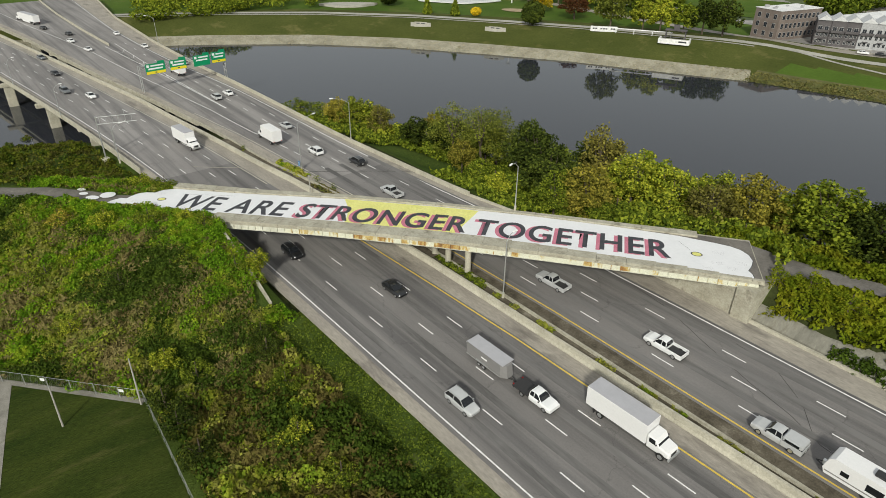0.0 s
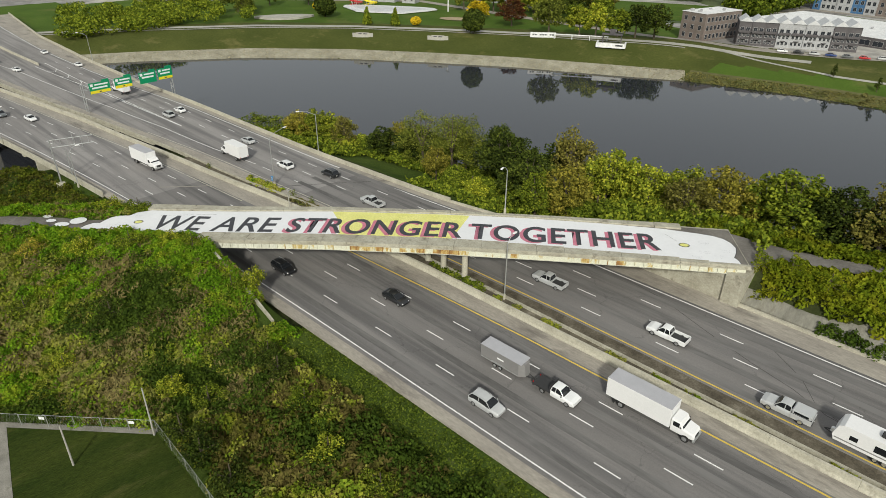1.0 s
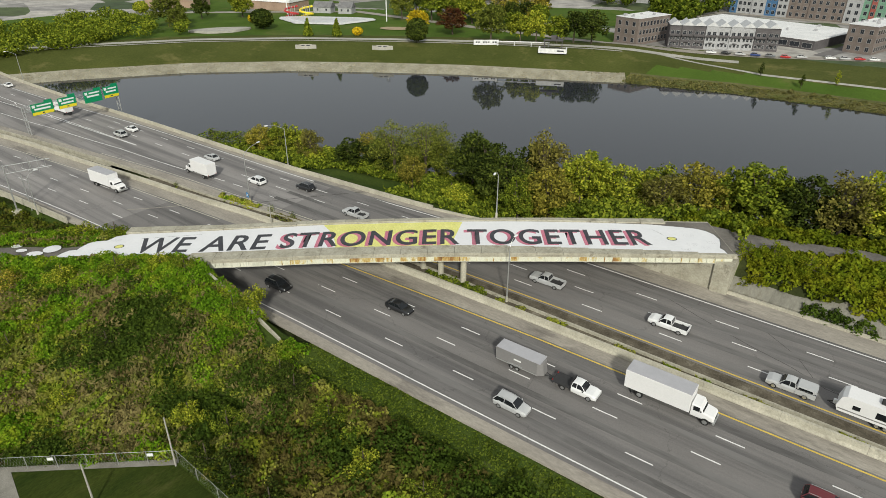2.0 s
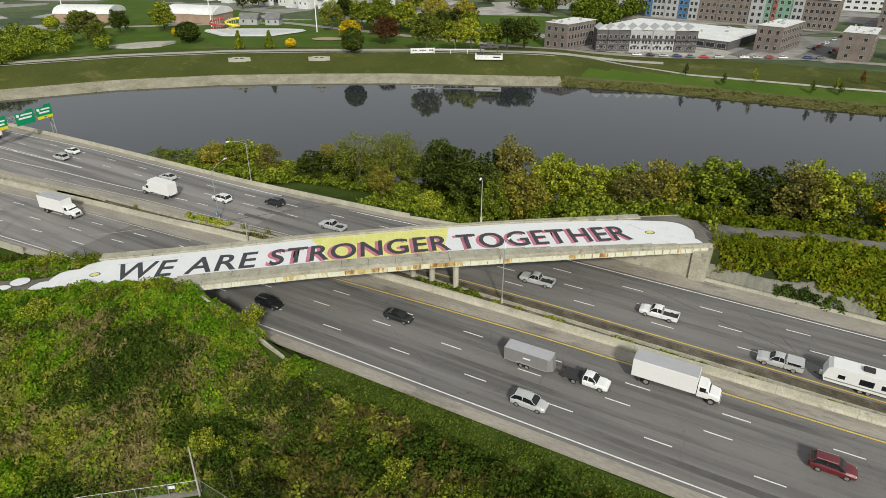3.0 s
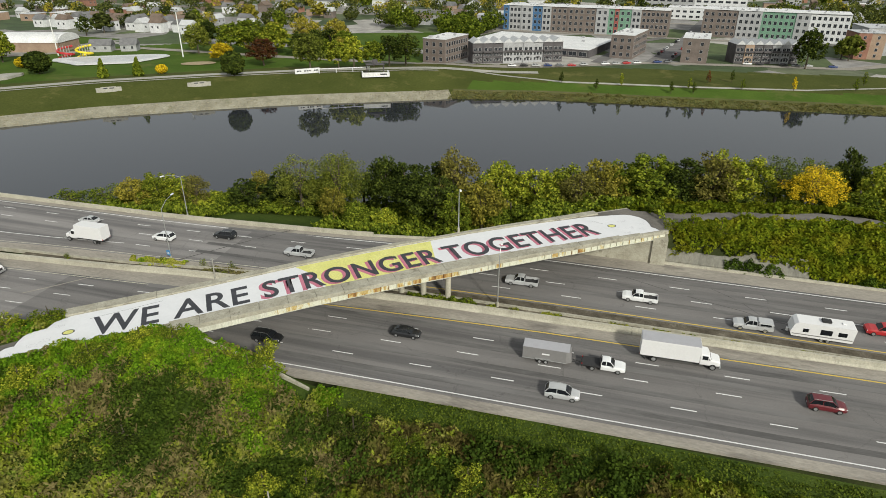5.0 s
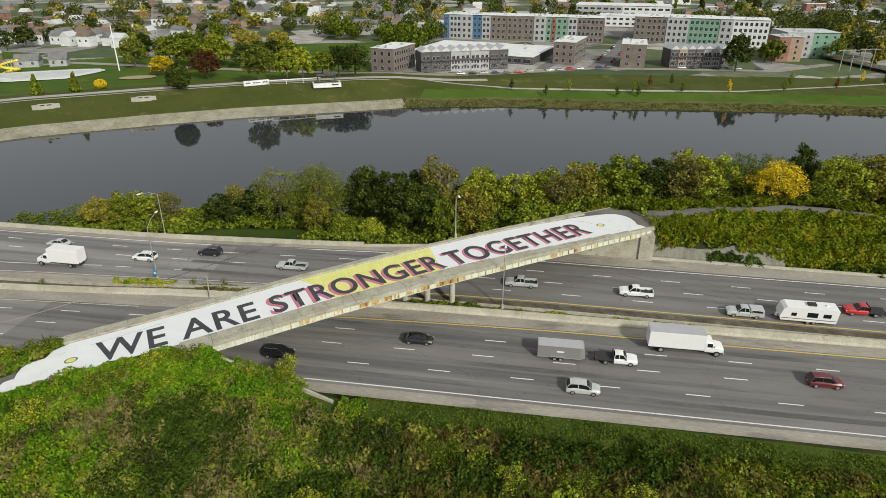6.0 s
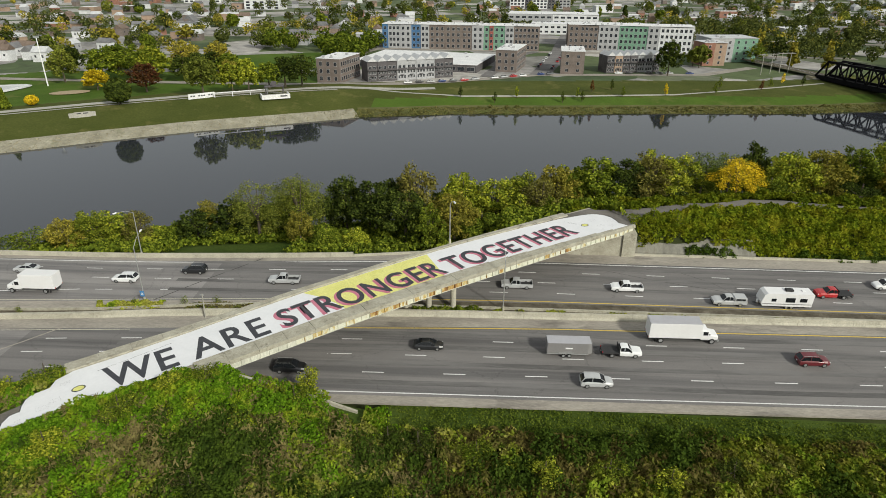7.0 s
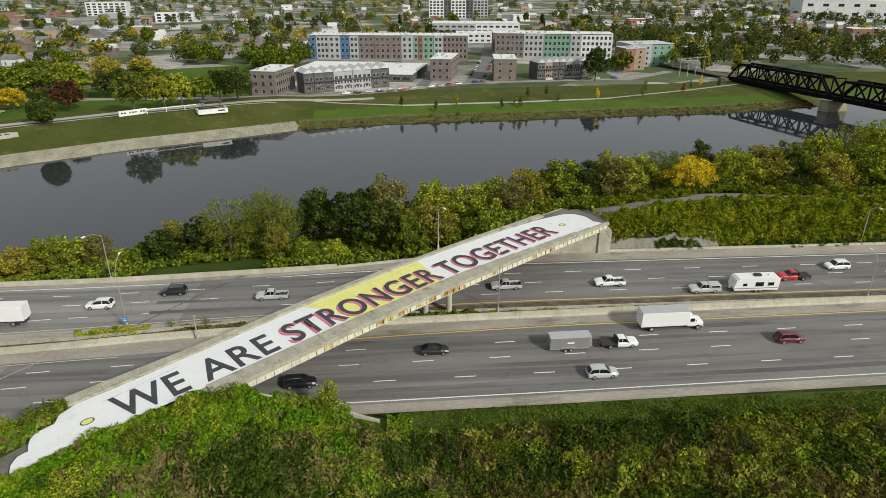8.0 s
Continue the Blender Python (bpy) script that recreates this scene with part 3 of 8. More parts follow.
# ---- carriageways ----
def lane(name, f0, f1, x0, x1, material, parent, lift, step=4.0, thick=0.0):
    """A strip of road between the lateral lines f0(x) and f1(x)."""
    xs = np.arange(x0, x1 + 0.01, (x1 - x0) / max(1, round((x1 - x0) / step)))
    verts, faces = [], []
    for x in xs:
        for y in (f0(x), f1(x)):
            verts.append((x, y, float(road_z(x, y + float(bend(x)))) + lift))
    n = len(verts)
    for i in range(len(xs) - 1):
        faces.append((2 * i, 2 * i + 2, 2 * i + 3, 2 * i + 1))
    if thick:
        verts += [(x, y, z - thick) for x, y, z in verts]
        for i in range(len(xs) - 1):
            a = 2 * i
            faces.append((n + a + 1, n + a + 3, n + a + 2, n + a))
            faces.append((a, n + a, n + a + 2, a + 2))
            faces.append((a + 1, a + 3, n + a + 3, n + a + 1))
        e = n - 2
        faces.append((0, 1, n + 1, n))
        faces.append((e, n + e, n + e + 1, e + 1))
    return sheet(name, verts, faces, material, parent)


def near(y):
    return lambda x: y - float(bend(x))


def near_row(west, east):
    """A lane line of the near carriageway, by its distance from the outer line."""
    return lambda x: near(34.85 + float(np.interp(x, [-150, -95], [west, east])))(x)


def beside(line, d):
    return lambda x: line(x) + d


X0, X1 = -420.0, 420.0
road_near = tagged(new("road"), "four-lane grey asphalt carriageway with worn lane dashes", "road", kind="structure")
road_far = tagged(new("road"), "wide grey asphalt carriageway splitting towards the river bridge", "road", kind="structure")
lane("asphalt", near(34.2), beside(NEAR_INNER, 0.5), X0, -134, DECK_ASPHALT, road_near, 0.0, thick=0.3)
lane("asphalt", near(34.2), beside(NEAR_INNER, 0.5), -134, X1, ASPHALT, road_near, 0.0, thick=0.3)
lane("shoulder", near(32.6), near(34.2), X0, X1, SHOULDER, road_near, -0.004, thick=0.3)
lane("shoulder", beside(NEAR_INNER, 0.5), beside(NEAR_WALL, -0.3), X0, X1, SHOULDER, road_near, -0.004, thick=0.3)
lane("edge_line", near(34.75), near(34.95), X0, X1, WHITE_LINE, road_near, 0.008)
lane("edge_line", NEAR_INNER, beside(NEAR_INNER, 0.24), -108, X1, YELLOW_LINE, road_near, 0.008)
lane("edge_line", NEAR_INNER, beside(NEAR_INNER, 0.16), X0, -108, PALE_LINE, road_near, 0.008)
lane("asphalt", beside(FAR_INNER, -0.4), beside(FAR_OUTER, 0.6), X0, -112, DECK_ASPHALT, road_far, 0.0, thick=0.3)
lane("asphalt", beside(FAR_INNER, -0.4), beside(FAR_OUTER, 0.6), -112, X1, ASPHALT, road_far, 0.0, thick=0.3)
lane("shoulder", FAR_EDGE, beside(FAR_INNER, -0.4), X0, -92, SHOULDER, road_far, -0.004, thick=0.3)
lane("shoulder", FAR_EDGE, beside(FAR_INNER, -0.4), -92, X1, DARK_DIRT, road_far, -0.004, thick=0.3)
lane("shoulder", beside(FAR_OUTER, 0.6), beside(FAR_RAIL, 0.1), X0, X1, SHOULDER, road_far, -0.004, thick=0.3)
lane("edge_line", FAR_INNER, beside(FAR_INNER, 0.22), -92, X1, YELLOW_LINE, road_far, 0.008)
lane("edge_line", FAR_INNER, beside(FAR_INNER, 0.16), -175, -92, PALE_LINE, road_far, 0.008)
lane("edge_line", beside(FAR_OUTER, -0.1), beside(FAR_OUTER, 0.12), X0, X1, WHITE_LINE, road_far, 0.008)


def dash_marks(fy, x_start, x0, x1, parent, cycle=12.19, length=3.3, width=0.17):
    """Lane dashes sharing one mesh, laid along a lateral line."""
    me = None
    k0 = math.ceil((x0 - x_start) / cycle)
    for k in range(k0, int((x1 - x_start) / cycle) + 1):
        x = x_start + k * cycle
        y = fy(x)
        slope = (fy(x + 1) - fy(x - 1)) / 2
        if me is None:
            bm = boxed((0, length, -width / 2, width / 2, 0.0, 0.012))
            ob = part("lane_dash", bm, WHITE_LINE, parent)
            me = ob.data
        else:
            ob = new("lane_dash", me)
            ob.parent = parent
        z = float(road_z(x, y + float(bend(x))))
        z2 = float(road_z(x + length, fy(x + length) + float(bend(x + length))))
        ob.matrix_basis = pose(x, y, z, math.degrees(0.06 * ease(-140, -50, x)), -math.degrees(math.atan2(z2 - z, length)), math.degrees(math.atan(slope)))


for west, east, xs in ((4.6, 4.55, -29.0), (8.3, 8.95, -35.2), (11.9, 12.95, -33.7)):
    dash_marks(near_row(west, east), xs, -300, -95, road_near, 12.06)
    dash_marks(near_row(west, east), xs, -94, 130, road_near)
for line, xs, x0 in ((FAR_FIRST, -46.3, -134), (FAR_SECOND, -37.3, -290), (FAR_THIRD, -40.7, -200)):
    dash_marks(line, xs, x0, 130, road_far)


def road_mark(name, points, width, material, parent, lift=0.010, label=""):
    """A painted or sealed line on the road through the given points."""
    pts = resample(points, 3.0)
    a, b = offset_line(pts, width / 2), offset_line(pts, -width / 2)
    verts = [(x, y, float(road_z(x, y + float(bend(x)))) + lift) for p in zip(a, b) for x, y in p]
    sheet(name, verts, [(2 * i, 2 * i + 1, 2 * i + 3, 2 * i + 2) for i in range(len(pts) - 1)], material, parent, label)


SEAL = surface("dark_crack_seal", (0.045, 0.042, 0.04), (0.075, 0.07, 0.066), 0.8, 0.8, 0.1, 8)
road_mark("lane_line", [(x, FAR_FIRST(x)) for x in range(-415, -134, 8)] + [(-134.5, 60.3)], 0.22, WHITE_LINE, road_far)
road_mark("gore_line", [(-278.0, 54.4), (-255, 55.9), (-235, 57.4), (-216.5, 58.6), (-195, 59.8), (-174, 60.85)], 0.22, WHITE_LINE, road_far)
road_mark("gore_line", [(-282, 58.7), (-247, 58.8), (-218.7, 59.5), (-197, 60.2), (-174, 61.0)], 0.22, WHITE_LINE, road_far)
for gx, g0, g1 in ((-268, 55.1, 58.7), (-256, 55.9, 58.8), (-244, 56.7, 58.8), (-231, 57.7, 59.1), (-221, 58.3, 59.4), (-212, 58.9, 59.7), (-204, 59.3, 60.0)):
    road_mark("gore_chevron", [(gx, g0), (gx + 4.0, (g0 + g1) / 2), (gx - 0.6, g1)], 0.26, WHITE_LINE, road_far)
road_mark("crack_seal", [(-46, 74.0), (-38.7, 72.9), (-30.5, 69.9), (-22.8, 67.4), (-17.2, 66.0), (-12.8, 64.1), (-4, 63.2)], 0.10, SEAL, road_far)
road_mark("crack_seal", [(-28, 73.0), (-22.5, 72.4), (-17.2, 68.8), (-14.2, 65.0), (-8, 63.0)], 0.08, SEAL, road_far)
road_mark("expansion_joint", [(-118.8, 57.0), (-112.3, 65.4), (-104.4, 74.4)], 0.22, SEAL, road_far)
road_mark("expansion_joint", [(-137, 38.5), (-133.2, 42.7), (-130.3, 46.3), (-126.9, 50.0)], 0.3, SHOULDER, road_near)
for yy, ph in ((37.2, 0), (41.6, 2), (45.9, 4), (49.7, 1)):
    road_mark("oil_track", [(x, near(yy)(x) + 0.12 * math.sin(x * 0.11 + ph)) for x in range(-118, 60, 6)], 1.05, OIL, road_near, 0.022)
for yy, ph in ((61.3, 0), (64.8, 2), (68.7, 4), (72.4, 1)):
    road_mark("oil_track", [(x, yy + 0.12 * math.sin(x * 0.11 + ph)) for x in range(-118, 60, 6)], 1.05, OIL, road_far, 0.022)


def barrier(name, fy, x0, x1, profile, material, label, seg=6.1, base=0.0):
    """A concrete barrier of cast lengths with open joints between them."""
    root = tagged(new(name), label, "barrier", kind="structure")
    x = x0
    while x < x1 - 0.1:
        xe = min(x + seg, x1)
        bm = bmesh.new()
        rings = []
        for px in (x + 0.015, xe - 0.015):
            y = fy(px)
            zb = float(road_z(px, y + float(bend(px)))) + base
            rings.append([bm.verts.new((px, y + dy, zb + dz + (noise.noise((px * 0.4, y, dz)) * 0.04 if dz > 0.3 else 0))) for dy, dz in profile])
        n = len(profile)
        for i in range(n):
            j = (i + 1) % n
            bm.faces.new((rings[0][i], rings[1][i], rings[1][j], rings[0][j]))
        bm.faces.new(rings[0])
        bm.faces.new(rings[1][::-1])
        part("barrier_length", bm, material, root)
        x = xe
    return root


JERSEY = [(-0.42, -0.3), (-0.42, 0.08), (-0.22, 0.38), (-0.16, 1.05), (0.20, 1.08), (0.24, -0.3)]
THIN_WALL = [(-0.3, -0.4), (-0.3, 0.9), (0.3, 0.95), (0.3, -0.4)]
PARAPET = [(-0.16, -0.4), (-0.16, 0.95), (0.16, 0.95), (0.16, -0.4)]
barrier("median_barrier", NEAR_WALL, -420, -126, THIN_WALL, CONCRETE, "pale narrow concrete wall along the viaduct median", 9.15)
barrier("median_barrier", NEAR_WALL, -126, 300, JERSEY, CONCRETE, "long pale concrete median barrier, chipped and stained", 9.15)
barrier("median_kerb", beside(FAR_EDGE, -0.1), -420, 300, [(-0.15, -0.4), (-0.15, 0.45), (0.15, 0.45), (0.15, -0.4)], OLD_CONCRETE, "low old concrete edge beside the far carriageway", 9.15)
barrier("parapet", FAR_RAIL, -420, -86, PARAPET, CONCRETE, "pale concrete roadside parapet above the river", 9.15)
barrier("parapet", near(32.3), -420, -141, PARAPET, CONCRETE, "pale concrete parapet along the viaduct edge", 9.15)
barrier("gore_wall", course((-420, 55), (-365, 53.8), (-313, 54.6), (-279, 55.8)), -420, -279, PARAPET, CONCRETE, "weathered concrete nose wall between two diverging carriageways", 9.15)
lane("median_strip", beside(NEAR_WALL, 0.2), beside(FAR_EDGE, -0.2), -150, 300, DARK_DIRT, road_near, 0.02)

# ---- the old trail bridge with the mural ----
DECK_O = Vector((-109.3, 28.8))
DECK_A = radians(37.2)
DECK_D = Vector((math.cos(DECK_A), math.sin(DECK_A)))
DECK_N = Vector((-DECK_D.y, DECK_D.x))
W_NEAR, W_FAR = -7.6, 5.3


def deck_xy(s, w):
    p = DECK_O + DECK_D * s + DECK_N * w
    return p.x, p.y


def deck_z(s):
    return float(np.interp(s, [-60, -20, -8, 0, 10, 20, 30, 48, 65, 84, 96, 120], [5.0, 4.9, 5.0, 5.35, 5.75, 6.35, 6.95, 7.6, 7.8, 7.85, 7.75, 7.6]))


def s_at(y, w):
    """Where the line w of the deck meets the line y across it."""
    return (y - DECK_O.y - DECK_N.y * w) / DECK_D.y


def deck_strip(name, w0, w1, s0, s1, material, parent, lift=0.0, thick=0.0, step=2.0, label=""):
    """A strip of deck between the lines w0 and w1; s0 and s1 may depend on w."""
    f0 = s0 if callable(s0) else (lambda w: s0)
    f1 = s1 if callable(s1) else (lambda w: s1)
    n = max(2, int((f1(w0) - f0(w0)) / step))
    verts, faces = [], []
    for i in range(n + 1):
        for w in (w0, w1):
            s = f0(w) + (f1(w) - f0(w)) * i / n
            x, y = deck_xy(s, w)
            verts.append((x, y, deck_z(s) + lift))
    for i in range(n):
        faces.append((2 * i, 2 * i + 2, 2 * i + 3, 2 * i + 1))
    if thick:
        m = len(verts)
        verts += [(x, y, z - thick) for x, y, z in verts]
        for i in range(n):
            a = 2 * i
            faces += [(m + a + 1, m + a + 3, m + a + 2, m + a), (a, m + a, m + a + 2, a + 2), (a + 1, a + 3, m + a + 3, m + a + 1)]
        e = m - 2
        faces += [(0, 1, m + 1, m), (e, m + e, m + e + 1, e + 1)]
    return sheet(name, verts, faces, material, parent, label)


WEST_END = lambda w: s_at(29.3, w)
bridge = thing("trail_bridge", Matrix(), "old steel and concrete overpass with a painted lettered deck", "bridge")
deck_strip("deck_slab", W_NEAR, W_FAR, WEST_END, lambda w: 94.7, OLD_CONCRETE, bridge, -0.14, 0.24)
# kerb-like parapets in cast lengths
for near_side, end, lab in ((True, 94.6, "broad concrete kerb, stained and chipped"), (False, 87.0, "crumbling concrete kerb")):
    a = WEST_END(-6.2 if near_side else 4.8)
    while a < end - 0.5:
        b = min(a + 4.2, end)
        w0, w1 = (W_NEAR, float(np.interp((a + b) / 2, [0, 58, 68, 82, 92], [-5.0, -5.0, -5.6, -6.3, -7.1]))) if near_side else (float(np.interp((a + b) / 2, [-5, 0, 10, 28, 60, 74, 87], [3.3, 3.3, 3.7, 4.1, 4.5, 4.2, 3.6])), W_FAR)
        deck_strip("kerb_length", w0, w1, a + 0.02, b - 0.02, OLD_CONCRETE, bridge, 0.28 + random.uniform(-0.03, 0.03), 0.4, 2.0, lab)
        a = b
# steel edge girders with stiffened bays
for w, side in ((W_NEAR + 0.14, -1), (W_FAR - 0.14, 1)):
    a = WEST_END(w) + 0.2
    while a < 94.0:
        b = min(a + 1.32, 94.6)
        depth = 0.78
        skin = FASCIA if a > 22 else PALE_GIRDER
        deck_strip("girder_bay", w - 0.06, w + 0.06, a, b, skin, bridge, -0.36, depth, 1.4)
        deck_strip("stiffener", w + side * 0.02, w + side * 0.24, a - 0.05, a + 0.05, skin, bridge, -0.36, depth - 0.02, 1.0)
        a = b
    deck_strip("bottom_flange", w - 0.22, w + 0.22, WEST_END(w) + 0.2, 94.6, PALE_GIRDER, bridge, -1.12, 0.06)
for w in (-5.0, -2.5, 0.0, 2.6):
    deck_strip("inner_girder", w - 0.1, w + 0.1, WEST_END(w) + 0.2, 94.4, FASCIA, bridge, -0.36, 0.72)
# pier in the median: cap beam and three columns
cap = thing("bridge_pier", Matrix(), "three-column concrete pier under a cap beam in the median", "pier")
for px, py in ((-73.2, 57.0), (-69.1, 56.6), (-64.9, 57.2)):
    zb = float(road_z(px, py))
    part("column", tubes(((px, py, zb - 0.4), (px, py, 5.95), 0.5), n=14), CONCRETE, cap)
part("cap_beam", boxed((-75.2, -63.2, 56.2, 57.4, 5.8, 6.42), bevel=0.05), CONCRETE, cap)
# abutments
part_w = boxed((-113.5, -93.2, 28.6, 29.7, -2.5, 4.75))
tagged(part("abutment_west", part_w, CONCRETE), "pale concrete bridge abutment below the hill", "abutment", kind="structure")
east = bmesh.new()
box(east, -54.5, -31.8, 78.3, 79.3, 0.5, 6.4)
box(east, -31.9, -29.3, 77.9, 79.4, 0.5, 6.9)
box(east, -30.0, -29.3, 79.4, 83.5, 0.5, 6.9)
tagged(part("abutment_east", east, OLD_CONCRETE), "pale streaked concrete abutment beside the far carriageway", "abutment", kind="structure")
wing = bmesh.new()
for (xa, za), (xb, zb) in zip([(-93.4, 5.8), (-88, 4.3), (-82, 2.4)], [(-88, 4.3), (-82, 2.4), (-76.6, 0.3)]):
    v = [wing.verts.new(c) for c in ((xa, 28.5, -3), (xb, 28.5, -3), (xb, 28.5, zb), (xa, 28.5, za), (xa, 28.9, -3), (xb, 28.9, -3), (xb, 28.9, zb), (xa, 28.9, za))]
    for f in ((0, 1, 2, 3), (7, 6, 5, 4), (3, 2, 6, 7), (1, 5, 6, 2), (4, 0, 3, 7)):
        wing.faces.new([v[i] for i in f])
tagged(part("wing_wall", wing, OLD_CONCRETE), "sloping concrete wing wall half hidden in weeds", "wall", kind="structure")

# mural on the deck
mural = thing("mural", Matrix(), "white lettered street mural painted along the bridge deck", "mural")


def mural_sheet(name, outline, material, parent, lift, label=""):
    """A painted patch given by its outline in deck lengths (s, w), laid on the curved deck."""
    bm = bmesh.new()
    vs = [bm.verts.new((s, w, 0)) for s, w in outline]
    f = bm.faces.new(vs)
    lo = min(s for s, w in outline)
    hi = max(s for s, w in outline)
    k = math.ceil(lo / 2.0) * 2.0
    while k < hi:
        bmesh.ops.bisect_plane(bm, geom=bm.verts[:] + bm.edges[:] + bm.faces[:], plane_co=(k, 0, 0), plane_no=(1, 0, 0))
        k += 2.0
    for v in bm.verts:
        s, w = v.co.x, v.co.y
        x, y = deck_xy(s, w)
        v.co = (x, y, deck_z(s) + lift)
    for f in bm.faces:
        if f.normal.z < 0:
            f.normal_flip()
    return part(name, bm, material, parent, label)


def arc(cs, cw, rs, rw, a0, a1, n=14):
    return [(cs + rs * math.cos(radians(a0 + (a1 - a0) * i / n)), cw + rw * math.sin(radians(a0 + (a1 - a0) * i / n))) for i in range(n + 1)]


WN, WF = -4.95, 4.1
deck_strip("worn_surface", -6.6, 4.6, 78.0, 94.5, TRAIL, bridge, 0.004, 0.0, 2.0, "bare grey asphalt at the deck's end")
mural_sheet("white_ground", [(-13.4, -5.4), (-9, -5.2), (0, WN), (58, WN), (68, -5.5), (82, -6.2), (91, -7.1), (92.8, -7.3), (93.5, -6.6), (93.4, -5.5), (93.0, -4.7), (93.6, -3.4), (94.1, -1.6), (93.8, 0.1), (92.9, 1.4), (91.5, 2.2), (89.7, 2.6), (84, 3.5), (74, 4.1), (60, 4.4), (28, 4.0), (10, 3.6), (0, 3.2), (-4.6, 3.2), (-6.8, 2.3), (-7.6, 0.9), (-9.5, 0.6), (-10.4, -0.2), (-10.9, -1.5), (-11.1, -2.5), (-12.2, -2.7), (-13.0, -3.8)], MURAL_WHITE, mural, 0.010)
mural_sheet("yellow_band", [(32.0, WN + 0.02), (50.3, WN + 0.02), (52.4, 4.15), (28.6, 3.95), (30.6, 0.6), (31.6, -2.6)], MURAL_YELLOW, mural, 0.016, "lemon yellow painted band")
for cs, cw in ((-4.5, -1.5), (86.3, -1.75)):
    mural_sheet("ring", arc(cs, cw, 0.85, 0.68, 0, 345, 14), MURAL_BLACK, mural, 0.016, "dark painted ring")
    mural_sheet("disc", arc(cs, cw, 0.68, 0.51, 0, 345, 14), MURAL_YELLOW, mural, 0.022, "small yellow painted disc")
for cs, cw, rs, rw in ((-15.3, -2.2, 1.4, 1.3), (-17.2, -3.85, 1.3, 0.8), (-20.0, -2.8, 0.9, 0.6), (-21.7, -1.3, 0.9, 0.6)):
    mural_sheet("white_oval", arc(cs, cw, rs, rw, 0, 345, 14), MURAL_WHITE, mural, 0.03, "white painted oval on the trail")


def painted_line(points, width, lift=0.022, label="thin dark painted outline"):
    """A thin painted line along points given in deck lengths."""
    left = offset_line(points, width / 2)
    mural_sheet("outline", left + offset_line(points, -width / 2)[::-1], MURAL_BLACK, mural, lift, label)


painted_line([(-9.6, 0.62), (-10.4, -0.2), (-10.9, -1.5), (-11.1, -2.6)], 0.13)
painted_line([(-11.3, -2.45), (-12.2, -2.7), (-13.0, -3.8), (-13.4, -5.4)], 0.13)
painted_line([(89.7, 2.6), (91.5, 2.2), (92.9, 1.4), (93.8, 0.1), (94.1, -1.6), (93.6, -3.4), (93.0, -4.7), (93.4, -5.5), (93.5, -6.6), (92.8, -7.25)], 0.10)
painted_line([(84.0, 1.6), (85.4, -0.6)], 0.05)
painted_line([(-2.0, 1.2), (8.0, 2.2)], 0.04)
# faint handwriting: rows of short strokes
for cs, cw, n in ((88.2, -3.4, 7), (88.6, -0.4, 7), (90.2, -4.6, 6), (91.6, -2.6, 6), (86.8, -5.2, 6), (-8.0, -2.2, 6), (-9.4, -3.0, 6), (-11.9, -4.3, 5), (-6.4, 0.9, 5)):
    for k in range(n):
        for row in range(3):
            a, b = cs + k * 0.26 + random.uniform(-0.05, 0.05), cw - row * 0.34 + random.uniform(-0.05, 0.05)
            da, db = random.uniform(0.05, 0.2), random.uniform(0.08, 0.24)
            if random.random() < 0.75:
                mural_sheet("scribble", [(a, b), (a + da, b + db), (a + da - 0.05, b + db + 0.03), (a - 0.05, b + 0.03)], MURAL_SCRIPT, mural, 0.022, "faint painted handwriting stroke")


def word(text, s0, s1, base, height, material, lift, ds=0.0, dw=0.0):
    """One painted word stretched between s0 and s1, letter by letter."""
    cu = bpy.data.curves.new("letters", 'FONT')
    cu.body = text
    cu.size = 1.0
    cu.space_character = 1.08
    cu.offset = 0.016
    tmp = bpy.data.objects.new("letters", cu)
    scene.collection.objects.link(tmp)
    me = bpy.data.meshes.new_from_object(tmp.evaluated_get(bpy.context.evaluated_depsgraph_get()))
    bpy.data.objects.remove(tmp)
    bm = bmesh.new()
    bm.from_mesh(me)
    bpy.data.meshes.remove(me)
    xs = [v.co.x for v in bm.verts]
    ys = [v.co.y for v in bm.verts]
    kx = (s1 - s0) / (max(xs) - min(xs))
    ky = height / (max(ys) - min(ys))
    for v in bm.verts:
        v.co.x = s0 + (v.co.x - min(xs)) * kx + ds
        v.co.y = base + (v.co.y - min(ys)) * ky + dw
    bmesh.ops.triangulate(bm, faces=bm.faces[:])
    k = math.ceil((s0 + ds) / 2.0) * 2.0
    while k < s1 + ds:
        bmesh.ops.bisect_plane(bm, geom=bm.verts[:] + bm.edges[:] + bm.faces[:], plane_co=(k, 0, 0), plane_no=(1, 0, 0))
        k += 2.0
    for v in bm.verts:
        s, w = v.co.x, v.co.y
        x, y = deck_xy(s, w)
        v.co = (x, y, deck_z(s) + lift)
    for f in bm.faces:
        if f.normal.z < 0:
            f.normal_flip()
    return part("painted_word", bm, material, mural)


WORDS = (("WE", -1.5, 7.6, False), ("ARE", 9.6, 20.5, False), ("STRONGER", 22.7, 51.8, True), ("TOGETHER", 53.1, 82.6, True))
for text, s0, s1, shadow in WORDS:
    if shadow:
        word(text, s0, s1, -4.15, 5.45, MURAL_PINK, 0.024, -0.56, -0.26)
    word(text, s0, s1, -4.15, 5.45, MURAL_BLACK, 0.030)

# ---- vegetation ----
RNG = np.random.default_rng(7)


